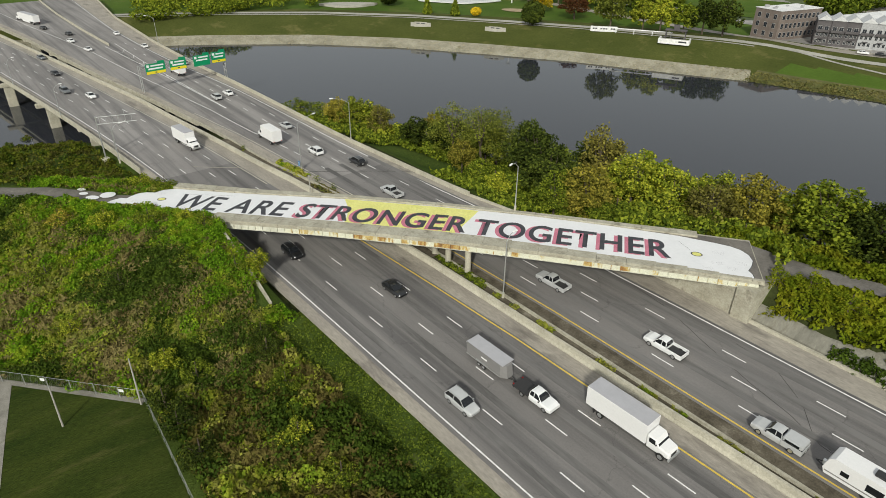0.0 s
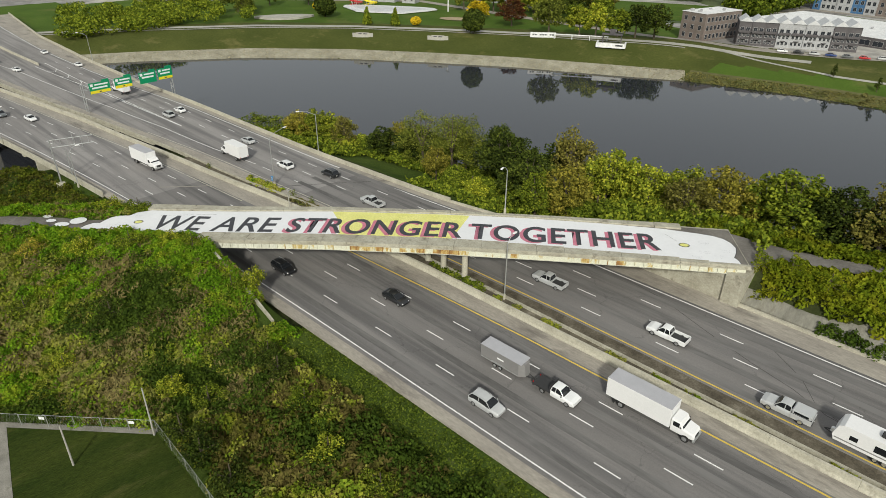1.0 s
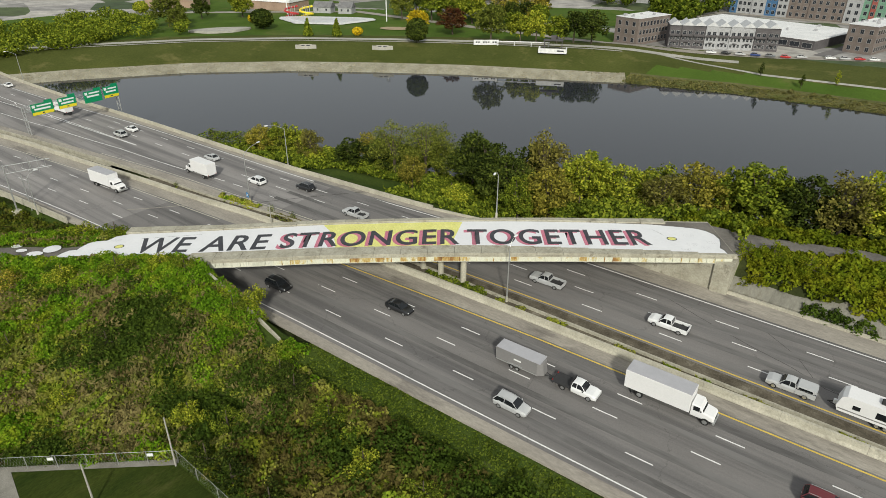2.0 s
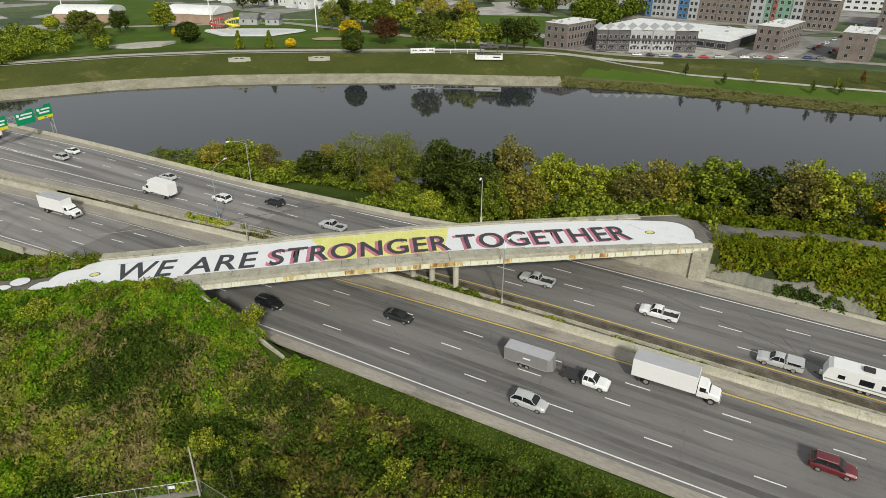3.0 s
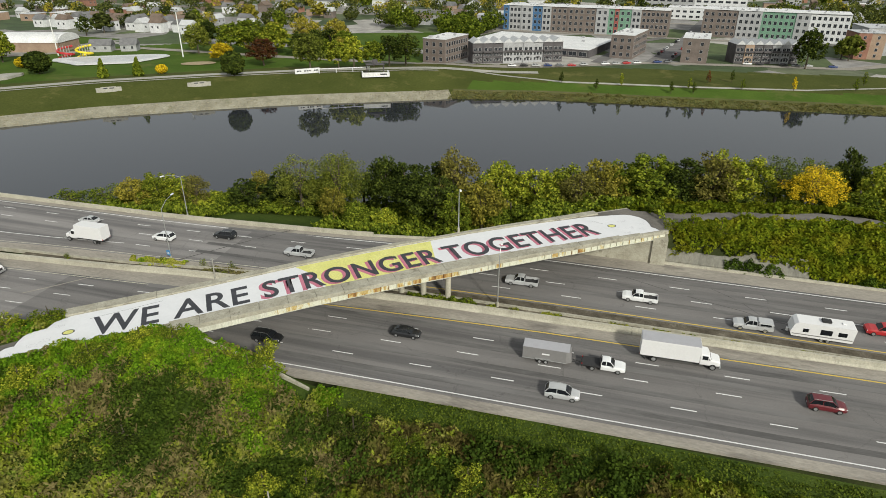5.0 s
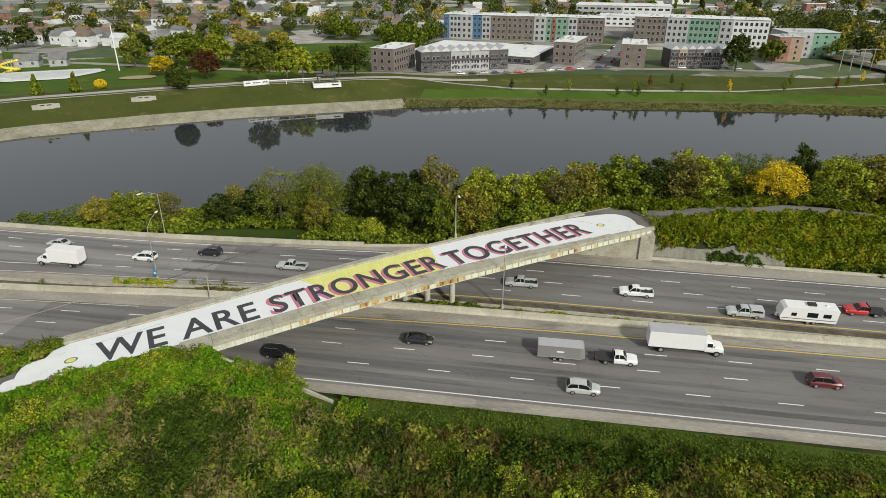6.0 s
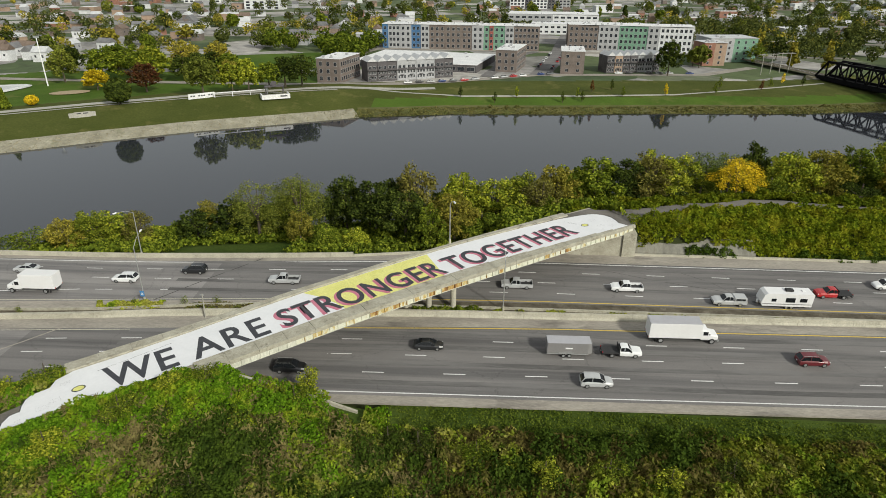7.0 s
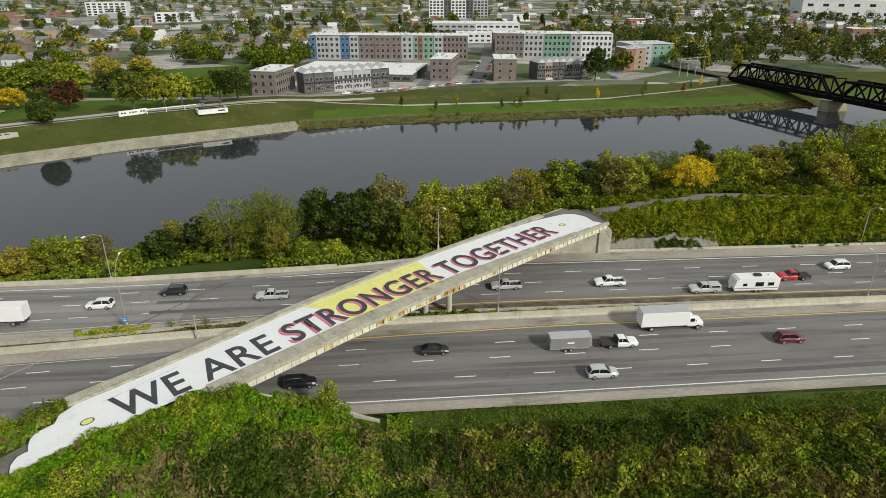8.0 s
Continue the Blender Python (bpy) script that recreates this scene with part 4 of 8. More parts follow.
def cards(centres, normals, size, stretch=1.0, upright=0.0, rng=RNG):
    """Small bent leaf clumps, one quad each, as verts and faces."""
    n = len(centres)
    nrm = normals + rng.normal(0, 0.5, (n, 3))
    nrm /= np.linalg.norm(nrm, axis=1)[:, None]
    ref = rng.normal(0, 1, (n, 3))
    ref[:, 2] += upright * 3
    u = np.cross(nrm, ref)
    u /= np.linalg.norm(u, axis=1)[:, None] + 1e-9
    v = np.cross(nrm, u)
    s = size * rng.uniform(0.55, 1.35, n)[:, None]
    a, b = u * s * 0.5, v * s * 0.5 * stretch
    bend_by = nrm * s * rng.uniform(-0.22, 0.22, n)[:, None]
    verts = np.stack([centres - a * 0.5 - b, centres + a - bend_by, centres + b + a * rng.uniform(-0.4, 0.4, n)[:, None], centres - a + bend_by], 1).reshape(-1, 3)
    faces = np.arange(4 * n).reshape(-1, 4)
    return verts, faces


def cloud(name, verts, faces, material, parent=None, label=""):
    me = bpy.data.meshes.new(name)
    n = len(faces)
    me.vertices.add(len(verts))
    me.vertices.foreach_set("co", verts.ravel())
    me.loops.add(n * 4)
    me.loops.foreach_set("vertex_index", faces.ravel())
    me.polygons.add(n)
    me.polygons.foreach_set("loop_start", np.arange(0, n * 4, 4))
    me.update(calc_edges=True)
    me.materials.append(material)
    ob = new(name, me)
    ob.parent = parent
    return tagged(ob, label)


def lobes_points(lobes, n, rng, fill=0.55):
    """Points on the outer skin of a heap of ellipsoids, with outward normals."""
    lob = np.array(lobes)
    area = (lob[:, 3] * lob[:, 4])
    pick = rng.choice(len(lob), n * 2, p=area / area.sum())
    d = rng.normal(0, 1, (n * 2, 3))
    d /= np.linalg.norm(d, axis=1)[:, None]
    rad = np.stack([lob[pick, 3], lob[pick, 3], lob[pick, 4]], 1)
    r = 1 - fill * rng.random(n * 2)[:, None] ** 2
    p = lob[pick, :3] + d * rad * r
    keep = np.ones(n * 2, bool)
    for x, y, z, a, b in lobes:
        q = ((p[:, 0] - x) / a) ** 2 + ((p[:, 1] - y) / a) ** 2 + ((p[:, 2] - z) / b) ** 2
        keep &= q > 0.42
    p, d = p[keep][:n], (d / rad * rad.mean(1)[:, None])[keep][:n]
    p = p + rng.normal(0, 0.16, p.shape)
    return p, d


def crown_lobes(style, rng):
    """Heaps for a crown about 10 high with a spread of 4."""
    out = []
    if style == "broad":
        for k in range(44):
            a = 2.4 * k + rng.uniform(-0.5, 0.5)
            u = (k + 0.5) / 44
            q = 3.5 * math.sin(math.pi * (0.10 + 0.66 * u)) * rng.uniform(0.62, 1.15)
            out.append((q * math.cos(a), q * math.sin(a), 9.0 - 6.2 * u + rng.uniform(-0.7, 0.8), rng.uniform(0.45, 1.0), rng.uniform(0.45, 0.95)))
        out.append((0, 0, 5.8, 1.9, 2.3))
    elif style == "tall":
        for k in range(10):
            z = 2.6 + 0.7 * k
            a = rng.uniform(0, 2 * math.pi)
            q = rng.uniform(0.2, 1.7) * (1.1 - 0.07 * k)
            out.append((q * math.cos(a), q * math.sin(a), z, rng.uniform(1.0, 1.7) * (1.15 - 0.05 * k), rng.uniform(1.0, 1.6)))
    elif style == "cone":
        for k in range(7):
            out.append((rng.uniform(-.3, .3), rng.uniform(-.3, .3), 1.2 + 1.3 * k, 3.0 * (1 - k / 7.6), 1.1))
    elif style == "ball":
        out.append((0, 0, 5.2, 4.0, 4.4))
        for k in range(6):
            a = k * 1.05
            out.append((2.2 * math.cos(a), 2.2 * math.sin(a), rng.uniform(3.5, 6.5), 1.9, 2.0))
    else:
        for k in range(15):
            a = rng.uniform(0, 2 * math.pi)
            q = rng.uniform(0.3, 3.2)
            out.append((q * math.cos(a), q * math.sin(a), rng.uniform(1.0, 6.6 - 1.1 * q), rng.uniform(0.8, 1.5), rng.uniform(0.9, 1.8)))
    return out


def make_tree(leaf, style, n, size, seed, bare=0.0):
    """One tree about 10 high: tapered trunk with limbs, and a crown of leaf clumps."""
    rng = np.random.default_rng(seed)
    root = new("tree")
    lobes = crown_lobes(style, rng)
    bars = [((0, 0, -1.2), (0.1, 0.05, 2.4), 0.26, 0.19), ((0.1, 0.05, 2.4), (0.0, 0.1, 6.2), 0.19, 0.08)]
    for x, y, z, a, b in lobes[:7]:
        bars.append(((0.08, 0.06, min(1.8 + 0.25 * z, 4.5)), (x * 0.9, y * 0.9, z + 0.2), 0.10, 0.03))
    if bare:
        for k in range(14):
            a = rng.uniform(0, 2 * math.pi)
            q = rng.uniform(0.8, 3.0)
            z = rng.uniform(6, 10.2)
            bars.append(((0.1 * q * math.cos(a), 0.1 * q * math.sin(a), 3.5), (q * math.cos(a), q * math.sin(a), z), 0.05, 0.012))
    part("trunk", tubes(*bars, n=6), BARK, root)
    p, d = lobes_points(lobes, int(n * (1 - bare)), rng)
    cloud("crown", *cards(p, d, size, rng=rng), leaf, root)
    return root


TREES = {}


def tree(x, y, h, spread, leaf, style="broad", n=3000, size=0.62, label="", group="", variants=2, z=None, category="tree", bare=0.0):
    """A tree of the given height and spread; alike ones share their meshes."""
    key = (leaf.name, style, n, int(RNG.integers(variants)))
    m = Matrix.Translation((x, y, float(ground_z(x, y)) if z is None else z)) @ Matrix.Rotation(RNG.uniform(0, 6.28), 4, 'Z') @ Matrix.Diagonal((spread / 4.0, spread / 4.0, h / 10.0, 1))
    if key in TREES:
        k = TREES[key].scale
        ob = copy_thing(TREES[key], m @ Matrix.Diagonal((1 / k.x, 1 / k.y, 1 / k.z, 1)))
    else:
        ob = make_tree(leaf, style, n, size * 4.0 / max(spread, 1.0) if spread > 6 else size, len(TREES) * 13 + 5, bare)
        ob.matrix_basis = m
        TREES[key] = ob
    return tagged(ob, label, category, group)


GREEN_T = "broad green tree standing on the river bank"
for x, y, h, r, leaf, style, label in (
    (-153, 85, 7.5, 3.2, LEAF_OCHRE, "broad", "small yellowing tree beside the parapet"),
    (-148, 87.5, 8.0, 3.4, LEAF_LIME, "broad", "small yellow-green tree on the river bank"),
    (-143, 90, 8.0, 3.2, LEAF, "bush", "bushy green tree on the river bank"),
    (-138, 89, 8.0, 2.8, LEAF_BROWN, "broad", "thin olive-brown tree on the river bank"),
    (-131, 93, 7.0, 3.8, LEAF, "bush", "bushy green tree on the river bank"),
    (-125, 97, 8.5, 2.6, LEAF_OCHRE, "broad", "tree with orange autumn crown on the river bank"),
    (-118, 96, 7.5, 4.2, LEAF, "bush", "bushy green tree on the river bank"),
    (-111, 92, 12.0, 5.6, LEAF_GREY, "broad", "grey-green spreading willow on the river bank"),
    (-101, 92, 13.0, 5.6, LEAF_GREY, "broad", "tall grey-green willow on the river bank"),
    (-104, 100, 13.0, 5.2, LEAF_GREY, "broad", "grey-green willow near the water"),
    (-99.5, 85.0, 7.6, 2.4, LEAF_OCHRE, "broad", "small yellowing tree in front of willows"),
    (-94, 86, 8.0, 3.4, LEAF, "bush", "bushy green tree below the willows"),
    (-92, 98, 12.5, 4.0, LEAF_DARK, "broad", "tall dark olive tree on the river bank"),
    (-87.5, 84, 7.0, 2.8, LEAF_LIME, "bush", "lime-green shrubby tree beside the road"),
    (-84, 93, 11.5, 4.6, LEAF_DARK, "broad", "dense dark green tree on the river bank"),
    (-77, 89, 10.0, 4.4, LEAF_DARK, "broad", "dense dark green tree beside the bridge"),
    (-76, 103, 14.0, 4.4, LEAF_BROWN, "broad", "thin brown tree near the water"),
    (-71, 84, 8.5, 3.2, LEAF, "broad", "slim green tree beside the bridge"),
    (-66, 87.5, 10.5, 4.4, LEAF_OCHRE, "broad", "ochre autumn tree beside the bridge"),
    (-64.5, 99, 11.5, 4.4, LEAF_LIME, "broad", "tall light green tree on the river bank"),
    (-60, 88, 8.5, 3.8, LEAF, "bush", "bushy green tree beside the bridge"),
    (-57, 100, 11.0, 4.4, LEAF_LIME, "broad", "yellow-green tree on the river bank"),
    (-52, 91, 9.5, 4.4, LEAF_LIME, "bush", "bushy lime-green tree beside the bridge"),
    (-50.5, 103, 11.5, 4.0, LEAF_LIME, "broad", "tall lime-green tree on the river bank"),
    (-47, 96, 9.0, 3.8, LEAF_BROWN, "broad", "brown thinning tree beside the bridge"),
    (-43, 103, 11.0, 4.4, LEAF_OCHRE, "broad", "yellow autumn tree on the river bank"),
    (-40, 95, 8.0, 3.8, LEAF, "bush", "bushy green tree beside the trail"),
    (-33, 107, 12.0, 5.8, LEAF, "broad", "dense green tree beside the trail"),
    (-26, 110, 11.0, 5.0, LEAF_DARK, "broad", "dark green tree beside the trail"),
    (-19, 112, 12.0, 5.2, LEAF_BROWN, "broad", "brown thinning tree beside the trail"),
    (-12, 114, 11.5, 4.6, LEAF_LIME, "broad", "yellow-green tree beside the trail"),
    (-16, 121, 13.0, 4.2, LEAF_LIME, "broad", "tall light green tree near the water"),
    (-5, 116, 11.5, 5.0, LEAF, "broad", "green tree beside the trail"),
    (0.6, 107.5, 9.4, 4.6, LEAF_YELLOW, "broad", "spreading golden yellow tree beside the trail"),
    (3, 119, 12.0, 4.4, LEAF, "broad", "dark green tree behind the yellow tree"),
    (12, 127, 15.0, 3.4, LEAF_DARK, "broad", "dark tree rising above its neighbours"),
    (10, 111, 9.0, 5.0, LEAF, "bush", "bushy green tree beside the trail"),
    (18, 117, 12.0, 5.0, LEAF_LIME, "broad", "light green tree on the river bank"),
    (26, 119, 13.0, 5.2, LEAF_OCHRE, "broad", "ochre tree on the river bank"),
    (32, 112, 9.0, 5.2, LEAF_DARK, "bush", "dark bushy tree beside the trail"),
    (37, 124, 13.0, 5.0, LEAF, "broad", GREEN_T),
    (43, 113, 8.5, 4.2, LEAF_LIME, "bush", "bushy yellow-green tree beside the trail"),
    (46, 118, 11.0, 4.6, LEAF_OCHRE, "broad", "ochre tree beside the trail"),
    (49, 129, 15.0, 5.4, LEAF_LIME, "broad", "large yellow-green tree on the river bank"),
    (56, 121, 12.0, 4.8, LEAF, "broad", GREEN_T),
    (60, 133, 16.5, 6.0, LEAF_GREY, "broad", "large grey-green tree on the river bank"),
    (66, 122, 12.5, 5.0, LEAF_LIME, "broad", "light green tree on the river bank"),
    (72, 137, 16.0, 5.8, LEAF_LIME, "broad", "large light green tree on the river bank"),
    (76, 126, 12.0, 5.0, LEAF_BROWN, "broad", "olive-brown tree on the river bank"),
    (84, 142, 16.0, 6.2, LEAF, "broad", "large green tree on the river bank"),
    (87, 129, 13.0, 5.4, LEAF_LIME, "broad", "light green tree on the river bank"),
    (97, 147, 16.0, 6.4, LEAF_LIME, "broad", "large light green tree on the river bank"),
    (99, 133, 14.0, 5.8, LEAF_OCHRE, "broad", "ochre tree on the river bank"),
    (112, 140, 15.0, 6.4, LEAF_LIME, "broad", "light green tree on the river bank"),
):
    tree(x, y, h * 1.14, r * 1.34, leaf, style, 5000, 0.32, label, "trees on the near bank", z=min(float(ground_z(x, y)), 2.0) if x < -30 else None, bare=0.45 if leaf == LEAF_BROWN and style == "broad" else 0.0)


FILL = [LEAF, LEAF, LEAF_DARK, LEAF_LIME, LEAF_LIME, LEAF_GREY, LEAF_DARK]
fx = -168.0
while fx < 112:
    fy = float(np.interp(fx, [-175, -150, -100, -50, 0, 60, 120, 200], [85, 93, 105, 116, 128, 142, 161, 190])) - RNG.uniform(0, 7)
    pick = FILL[int(RNG.integers(len(FILL)))]
    tree(fx, fy, float(np.interp(fx, [-170, -120, -80, 0, 60, 170], [6.5, 8.5, 12, 13.5, 15, 16])) * RNG.uniform(0.85, 1.15), RNG.uniform(4.6, 6.2), pick, "bush" if RNG.random() < 0.4 else "broad", 2600, 0.46, "leafy tree in the thicket by the water", "trees on the near bank", z=min(float(ground_z(fx, fy)), 1.0))
    fx += RNG.uniform(4.5, 7.5)


def patch(name, region, count, size, rise, material, label, box_xy, bushes=0, bush_size=(0.8, 2.0), stretch=1.6, seed=1, category="undergrowth", lift=0.0):
    """Ground cover over a region: upright clumps plus low bushes, all one object."""
    rng = np.random.default_rng(seed)
    x0, x1, y0, y1 = box_xy

    def spots(n):
        got = []
        have = 0
        while have < n:
            m = max(n, 4000)
            x, y = rng.uniform(x0, x1, m), rng.uniform(y0, y1, m)
            ok = region(x, y)
            got.append(np.stack([x[ok], y[ok]], 1))
            have += int(ok.sum())
            if not ok.any():
                break
        return np.concatenate(got)[:n]

    p = spots(count)

    def lump(px, py):
        """Height of the tangle: heaps a few metres across with hollows between."""
        a = np.array([noise.noise((u * 0.30, v * 0.30, seed)) + 0.6 * noise.noise((u * 0.85, v * 0.85, seed + 9.0)) for u, v in zip(px, py)])
        return rise * np.clip(0.55 + 0.95 * a, 0.08, 1.7)

    h = lump(p[:, 0], p[:, 1])
    hx = (lump(p[:, 0] + 0.3, p[:, 1]) - h) / 0.3
    hy = (lump(p[:, 0], p[:, 1] + 0.3) - h) / 0.3
    z = ground_z(p[:, 0], p[:, 1]) + lift + h * (1 - 0.6 * rng.random(len(p)) ** 2)
    c = np.column_stack([p, z])
    nrm = np.column_stack([-hx, -hy, np.full(len(p), 0.7)])
    nrm /= np.linalg.norm(nrm, axis=1)[:, None]
    vs, fs = cards(c, nrm, size, stretch, 0.6, rng)
    if bushes:
        q = spots(bushes)
        gz = ground_z(q[:, 0], q[:, 1]) + lift
        allp, alln = [], []
        for (bx, by), bz in zip(q, gz):
            r = rng.uniform(*bush_size)
            k = int(60 * r * r) + 20
            d = rng.normal(0, 1, (k, 3))
            d[:, 2] = np.abs(d[:, 2])
            d /= np.linalg.norm(d, axis=1)[:, None]
            allp.append(np.array((bx, by, bz)) + d * np.array((r, r, r * rng.uniform(0.7, 1.3))) * (1 - 0.35 * rng.random((k, 1)) ** 2))
            alln.append(d)
        v2, f2 = cards(np.concatenate(allp), np.concatenate(alln), size * 1.05, 1.0, 0.0, rng)
        fs = np.concatenate([fs, f2 + len(vs)])
        vs = np.concatenate([vs, v2])
    ob = cloud(name, vs, fs, material)
    return tagged(ob, label, category, kind="stuff")


def fence_y(x):
    return np.where(np.asarray(x) > -70, 8.3, 8.3 + (np.asarray(x) + 70) * 0.88)


def deck_far(x, y):
    """True clear of the bridge, its mural and the trail in the west."""
    dx, dy = x - DECK_O.x, y - DECK_O.y
    s = dx * DECK_D.x + dy * DECK_D.y
    w = dx * DECK_N.x + dy * DECK_N.y
    lo = np.interp(s, [-14, -9, -5, -1, 4, 7, 10, 12.5], [-6.0, -5.0, -4.3, -5.5, -5.4, -5.0, -6.2, -7.6])
    hi = np.interp(s, [-14, -11.5, -9.5, -7.6, -6.5, -4.5, -2], [-1.9, -1.2, 0.8, 1.4, 2.9, 3.6, 5.2])
    on_deck = (s > -14) & (s < 97) & (w > lo) & (w < hi)
    return (~on_deck) & (along(TRAIL_LINE_WEST, x, y) > 2.7)


def hill(x, y):
    by = y + bend(x)
    verge = (x > -73) & (by > np.interp(x, [-74, -62, -40, -10, 30], [27.3, 27.4, 28.2, 26.2, 23.5]) + 1.1 * drift(x, x * 0.3, 9.0))
    wing_gap = (x > -80.5) & (x < -75.6) & (y > np.interp(x, [-80.5, -75.6], [27.8, 26.2]))
    return (by < 31.0) & (~wing_gap) & (y > fence_y(x) + 0.7) & (~verge) & deck_far(x, y)


WAVES = [(np.random.default_rng(91).normal(0, 1, (3, 9)), 0.28), (np.random.default_rng(92).normal(0, 1, (3, 9)), 0.75)]


def drift(x, y, seed):
    """A smooth field about -1 to 1 that drifts over a few metres."""
    out = 0.0
    for (k, f), a in zip(WAVES, (0.30, 0.18)):
        for i in range(9):
            out = out + a * np.sin(f * (k[0, i] * x + k[1, i] * y) + 3 * k[2, i] + seed * (i + 1.7))
    return out


def growth(x, y):
    """What grows on the slope: 0 mixed weeds, 1 bright green, 2 dry stalks, 3 dark shrubs and painted-in shade."""
    mix = np.sin(x * 127.1 + y * 311.7) * 43758.5
    mix = (mix - np.floor(mix) - 0.5) * 1.9
    n1, n2 = drift(x, y, 1.0) + mix, drift(x, y, 4.0) - mix
    crest = along(TRAIL_WEST, x, y)
    foot = y - fence_y(x)
    kind = np.zeros(np.shape(x), int)
    kind[(n1 + np.interp(crest, [4, 10, 20], [0.8, 0.1, -0.2])) > 0.34] = 1
    kind[(n2 + np.interp(foot, [0, 3, 8, 16, 26], [-0.1, 0.25, 0.25, 0.2, -0.1]) - np.interp(crest, [3, 9], [0.8, 0.0])) > 0.30] = 2
    # dark leaves crowd the fence foot, colouring in shadows among the brush
    kind[(drift(x, y, 7.0) + 0.6 * mix + np.interp(foot, [0, 2.5, 6, 12], [0.95, 0.7, 0.1, -0.5]) + 0.5 * (x > -66)) > 0.42] = 3
    return kind


west_hill = lambda k: (lambda x, y: hill(x, y) & (x > -135) & (x < -66) & (growth(x, y) == k))
east_strip = lambda k: (lambda x, y: hill(x, y) & (x >= -66) & (growth(x, y) == k))
HILL_BOX, STRIP_BOX = (-135, -66, -40, 31), (-66, 50, 6, 33)
patch("hill_undergrowth", west_hill(0), 62000, 0.28, 1.2, WEEDS, "tangled green and yellow weeds covering the embankment", HILL_BOX, 200, (0.4, 1.3), 1.6, 11)
patch("hill_undergrowth", west_hill(1), 74000, 0.27, 1.5, BRIGHT_WEEDS, "lush bright green vines and weeds along the bridge end", HILL_BOX, 300, (0.5, 1.5), 1.2, 31)
patch("dry_grass", west_hill(2), 42000, 0.24, 1.1, DRY_WEEDS, "dry tan stalks and grass on the embankment", HILL_BOX, 30, (0.4, 0.9), 3.2, 32, "grass")
patch("hill_shrubs", west_hill(3), 26000, 0.28, 1.6, DARK_WEEDS, "dark green shrubs on the embankment, darkened further for shade near the fence", HILL_BOX, 130, (0.7, 1.7), 1.2, 33, "shrubs")
patch("roadside_shrubs", east_strip(0), 48000, 0.31, 1.4, THICKET, "dense mixed shrubs and weeds between fence and road", STRIP_BOX, 220, (0.6, 1.6), 1.5, 12)
patch("roadside_shrubs", east_strip(1), 20000, 0.36, 1.7, WEEDS, "yellow-green weeds and vines between fence and road", STRIP_BOX, 110, (0.6, 1.6), 1.2, 34)
patch("dry_grass", east_strip(2), 36000, 0.28, 1.3, DRY_BRUSH, "dry brown stalks between fence and road", STRIP_BOX, 30, (0.5, 1.1), 3.0, 35, "grass")
patch("hill_shrubs", east_strip(3), 30000, 0.32, 2.0, DARK_WEEDS, "dark green shrubs between fence and road, with shade painted in near the fence", STRIP_BOX, 150, (0.8, 2.0), 1.2, 36, "shrubs")
patch("hill_undergrowth", lambda x, y: hill(x, y) & (x <= -135) & (along(NEAR_BANK, x, y) > 8), 46000, 0.42, 1.2, THICKET, "green weeds and bushes beside the trail and viaduct", (-230, -135, -80, 31), 220, (0.8, 2.0), 1.5, 13)
patch("foot_shrubs", lambda x, y: (x > -19) & (x < 60) & (np.abs(y - 79.4) < 0.6) & (drift(x * 0.5, y, 3.0) > -0.55), 9000, 0.32, 1.5, DARK_WEEDS, "dark shrubs at the foot of the concrete apron", (-19, 60, 78.7, 80.1), 60, (0.4, 1.0), 1.2, 37, "shrubs")
patch("verge_grass", lambda x, y: (x > -74) & (y > np.interp(x, [-74, -40, -10, 30], [27, 26.0, 22.5, 20])) & (y < 32.4), 36000, 0.22, 0.25, foliage("verge_blades", [(0.065, 0.10, 0.010), (0.09, 0.13, 0.013), (0.12, 0.15, 0.02)]), "short mown green verge grass beside the road", (-74, 60, 20.0, 32.4), 0, seed=14, category="grass")


def off_trail(x, y):
    near_edge = np.interp(x, [p[0] for p in TRAIL_EAST], [p[1] for p in TRAIL_EAST]) - np.interp(x, [-30, -24, 0, 20], [5.0, 2.6, 2.4, 1.2])
    far_edge = np.interp(x, [p[0] for p in TRAIL_EAST], [p[1] for p in TRAIL_EAST]) + np.interp(x, [-30, -24, 0, 20], [2.6, 2.2, 2.4, 1.2])
    return (y < near_edge) | (y > far_edge)


def east_bank(x, y):
    return (x > -29.2) & deck_far(x, y) & (y > np.interp(x, [-30, -27, -22, -20, -18.3, -16.5, -14, -10, -7, -5, 300], [79.4, 79.9, 81.0, 81.3, 80.6, 80.8, 81.2, 80.6, 79.9, 79.3, 79.0])) & off_trail(x, y) & (y < np.interp(x, [-33, -27, -22, -9, 0, 19, 120, 300], [84, 87, 89.5, 94, 96, 94.5, 91, 91]))


patch("embankment_vines", east_bank, 75000, 0.42, 1.6, VINES, "thick yellow-green vines covering the embankment", (-30.4, 110, 78.9, 97), 260, (0.7, 1.6), 1.1, 15)
patch("trail_hedge", lambda x, y: off_trail(x, y) & (along(TRAIL_EAST, x, y) < 11) & (y > np.interp(x, [-55, -36, -28, -22, -9, 0, 19, 120, 300], [80, 88.5, 89, 91, 95, 97, 95, 91, 91])) & (x > -55) & deck_far(x, y), 60000, 0.42, 1.9, VINES, "rough leafy hedge along the trail", (-55, 110, 80, 112), 260, (0.9, 1.9), 1.1, 16)


def river_scrub(x, y):
    by = y
    lawn = (x > -126) & (x < -101) & (by < 86.5)
    return (by > np.interp(x, [-170, -130, -92, -62], [75.6, 76.2, 77.2, 80.0])) & (along(NEAR_BANK, x, y) > 1.5) & (~inside(RIVER, x, y)) & (~lawn) & (x < -30) & deck_far(x, y)


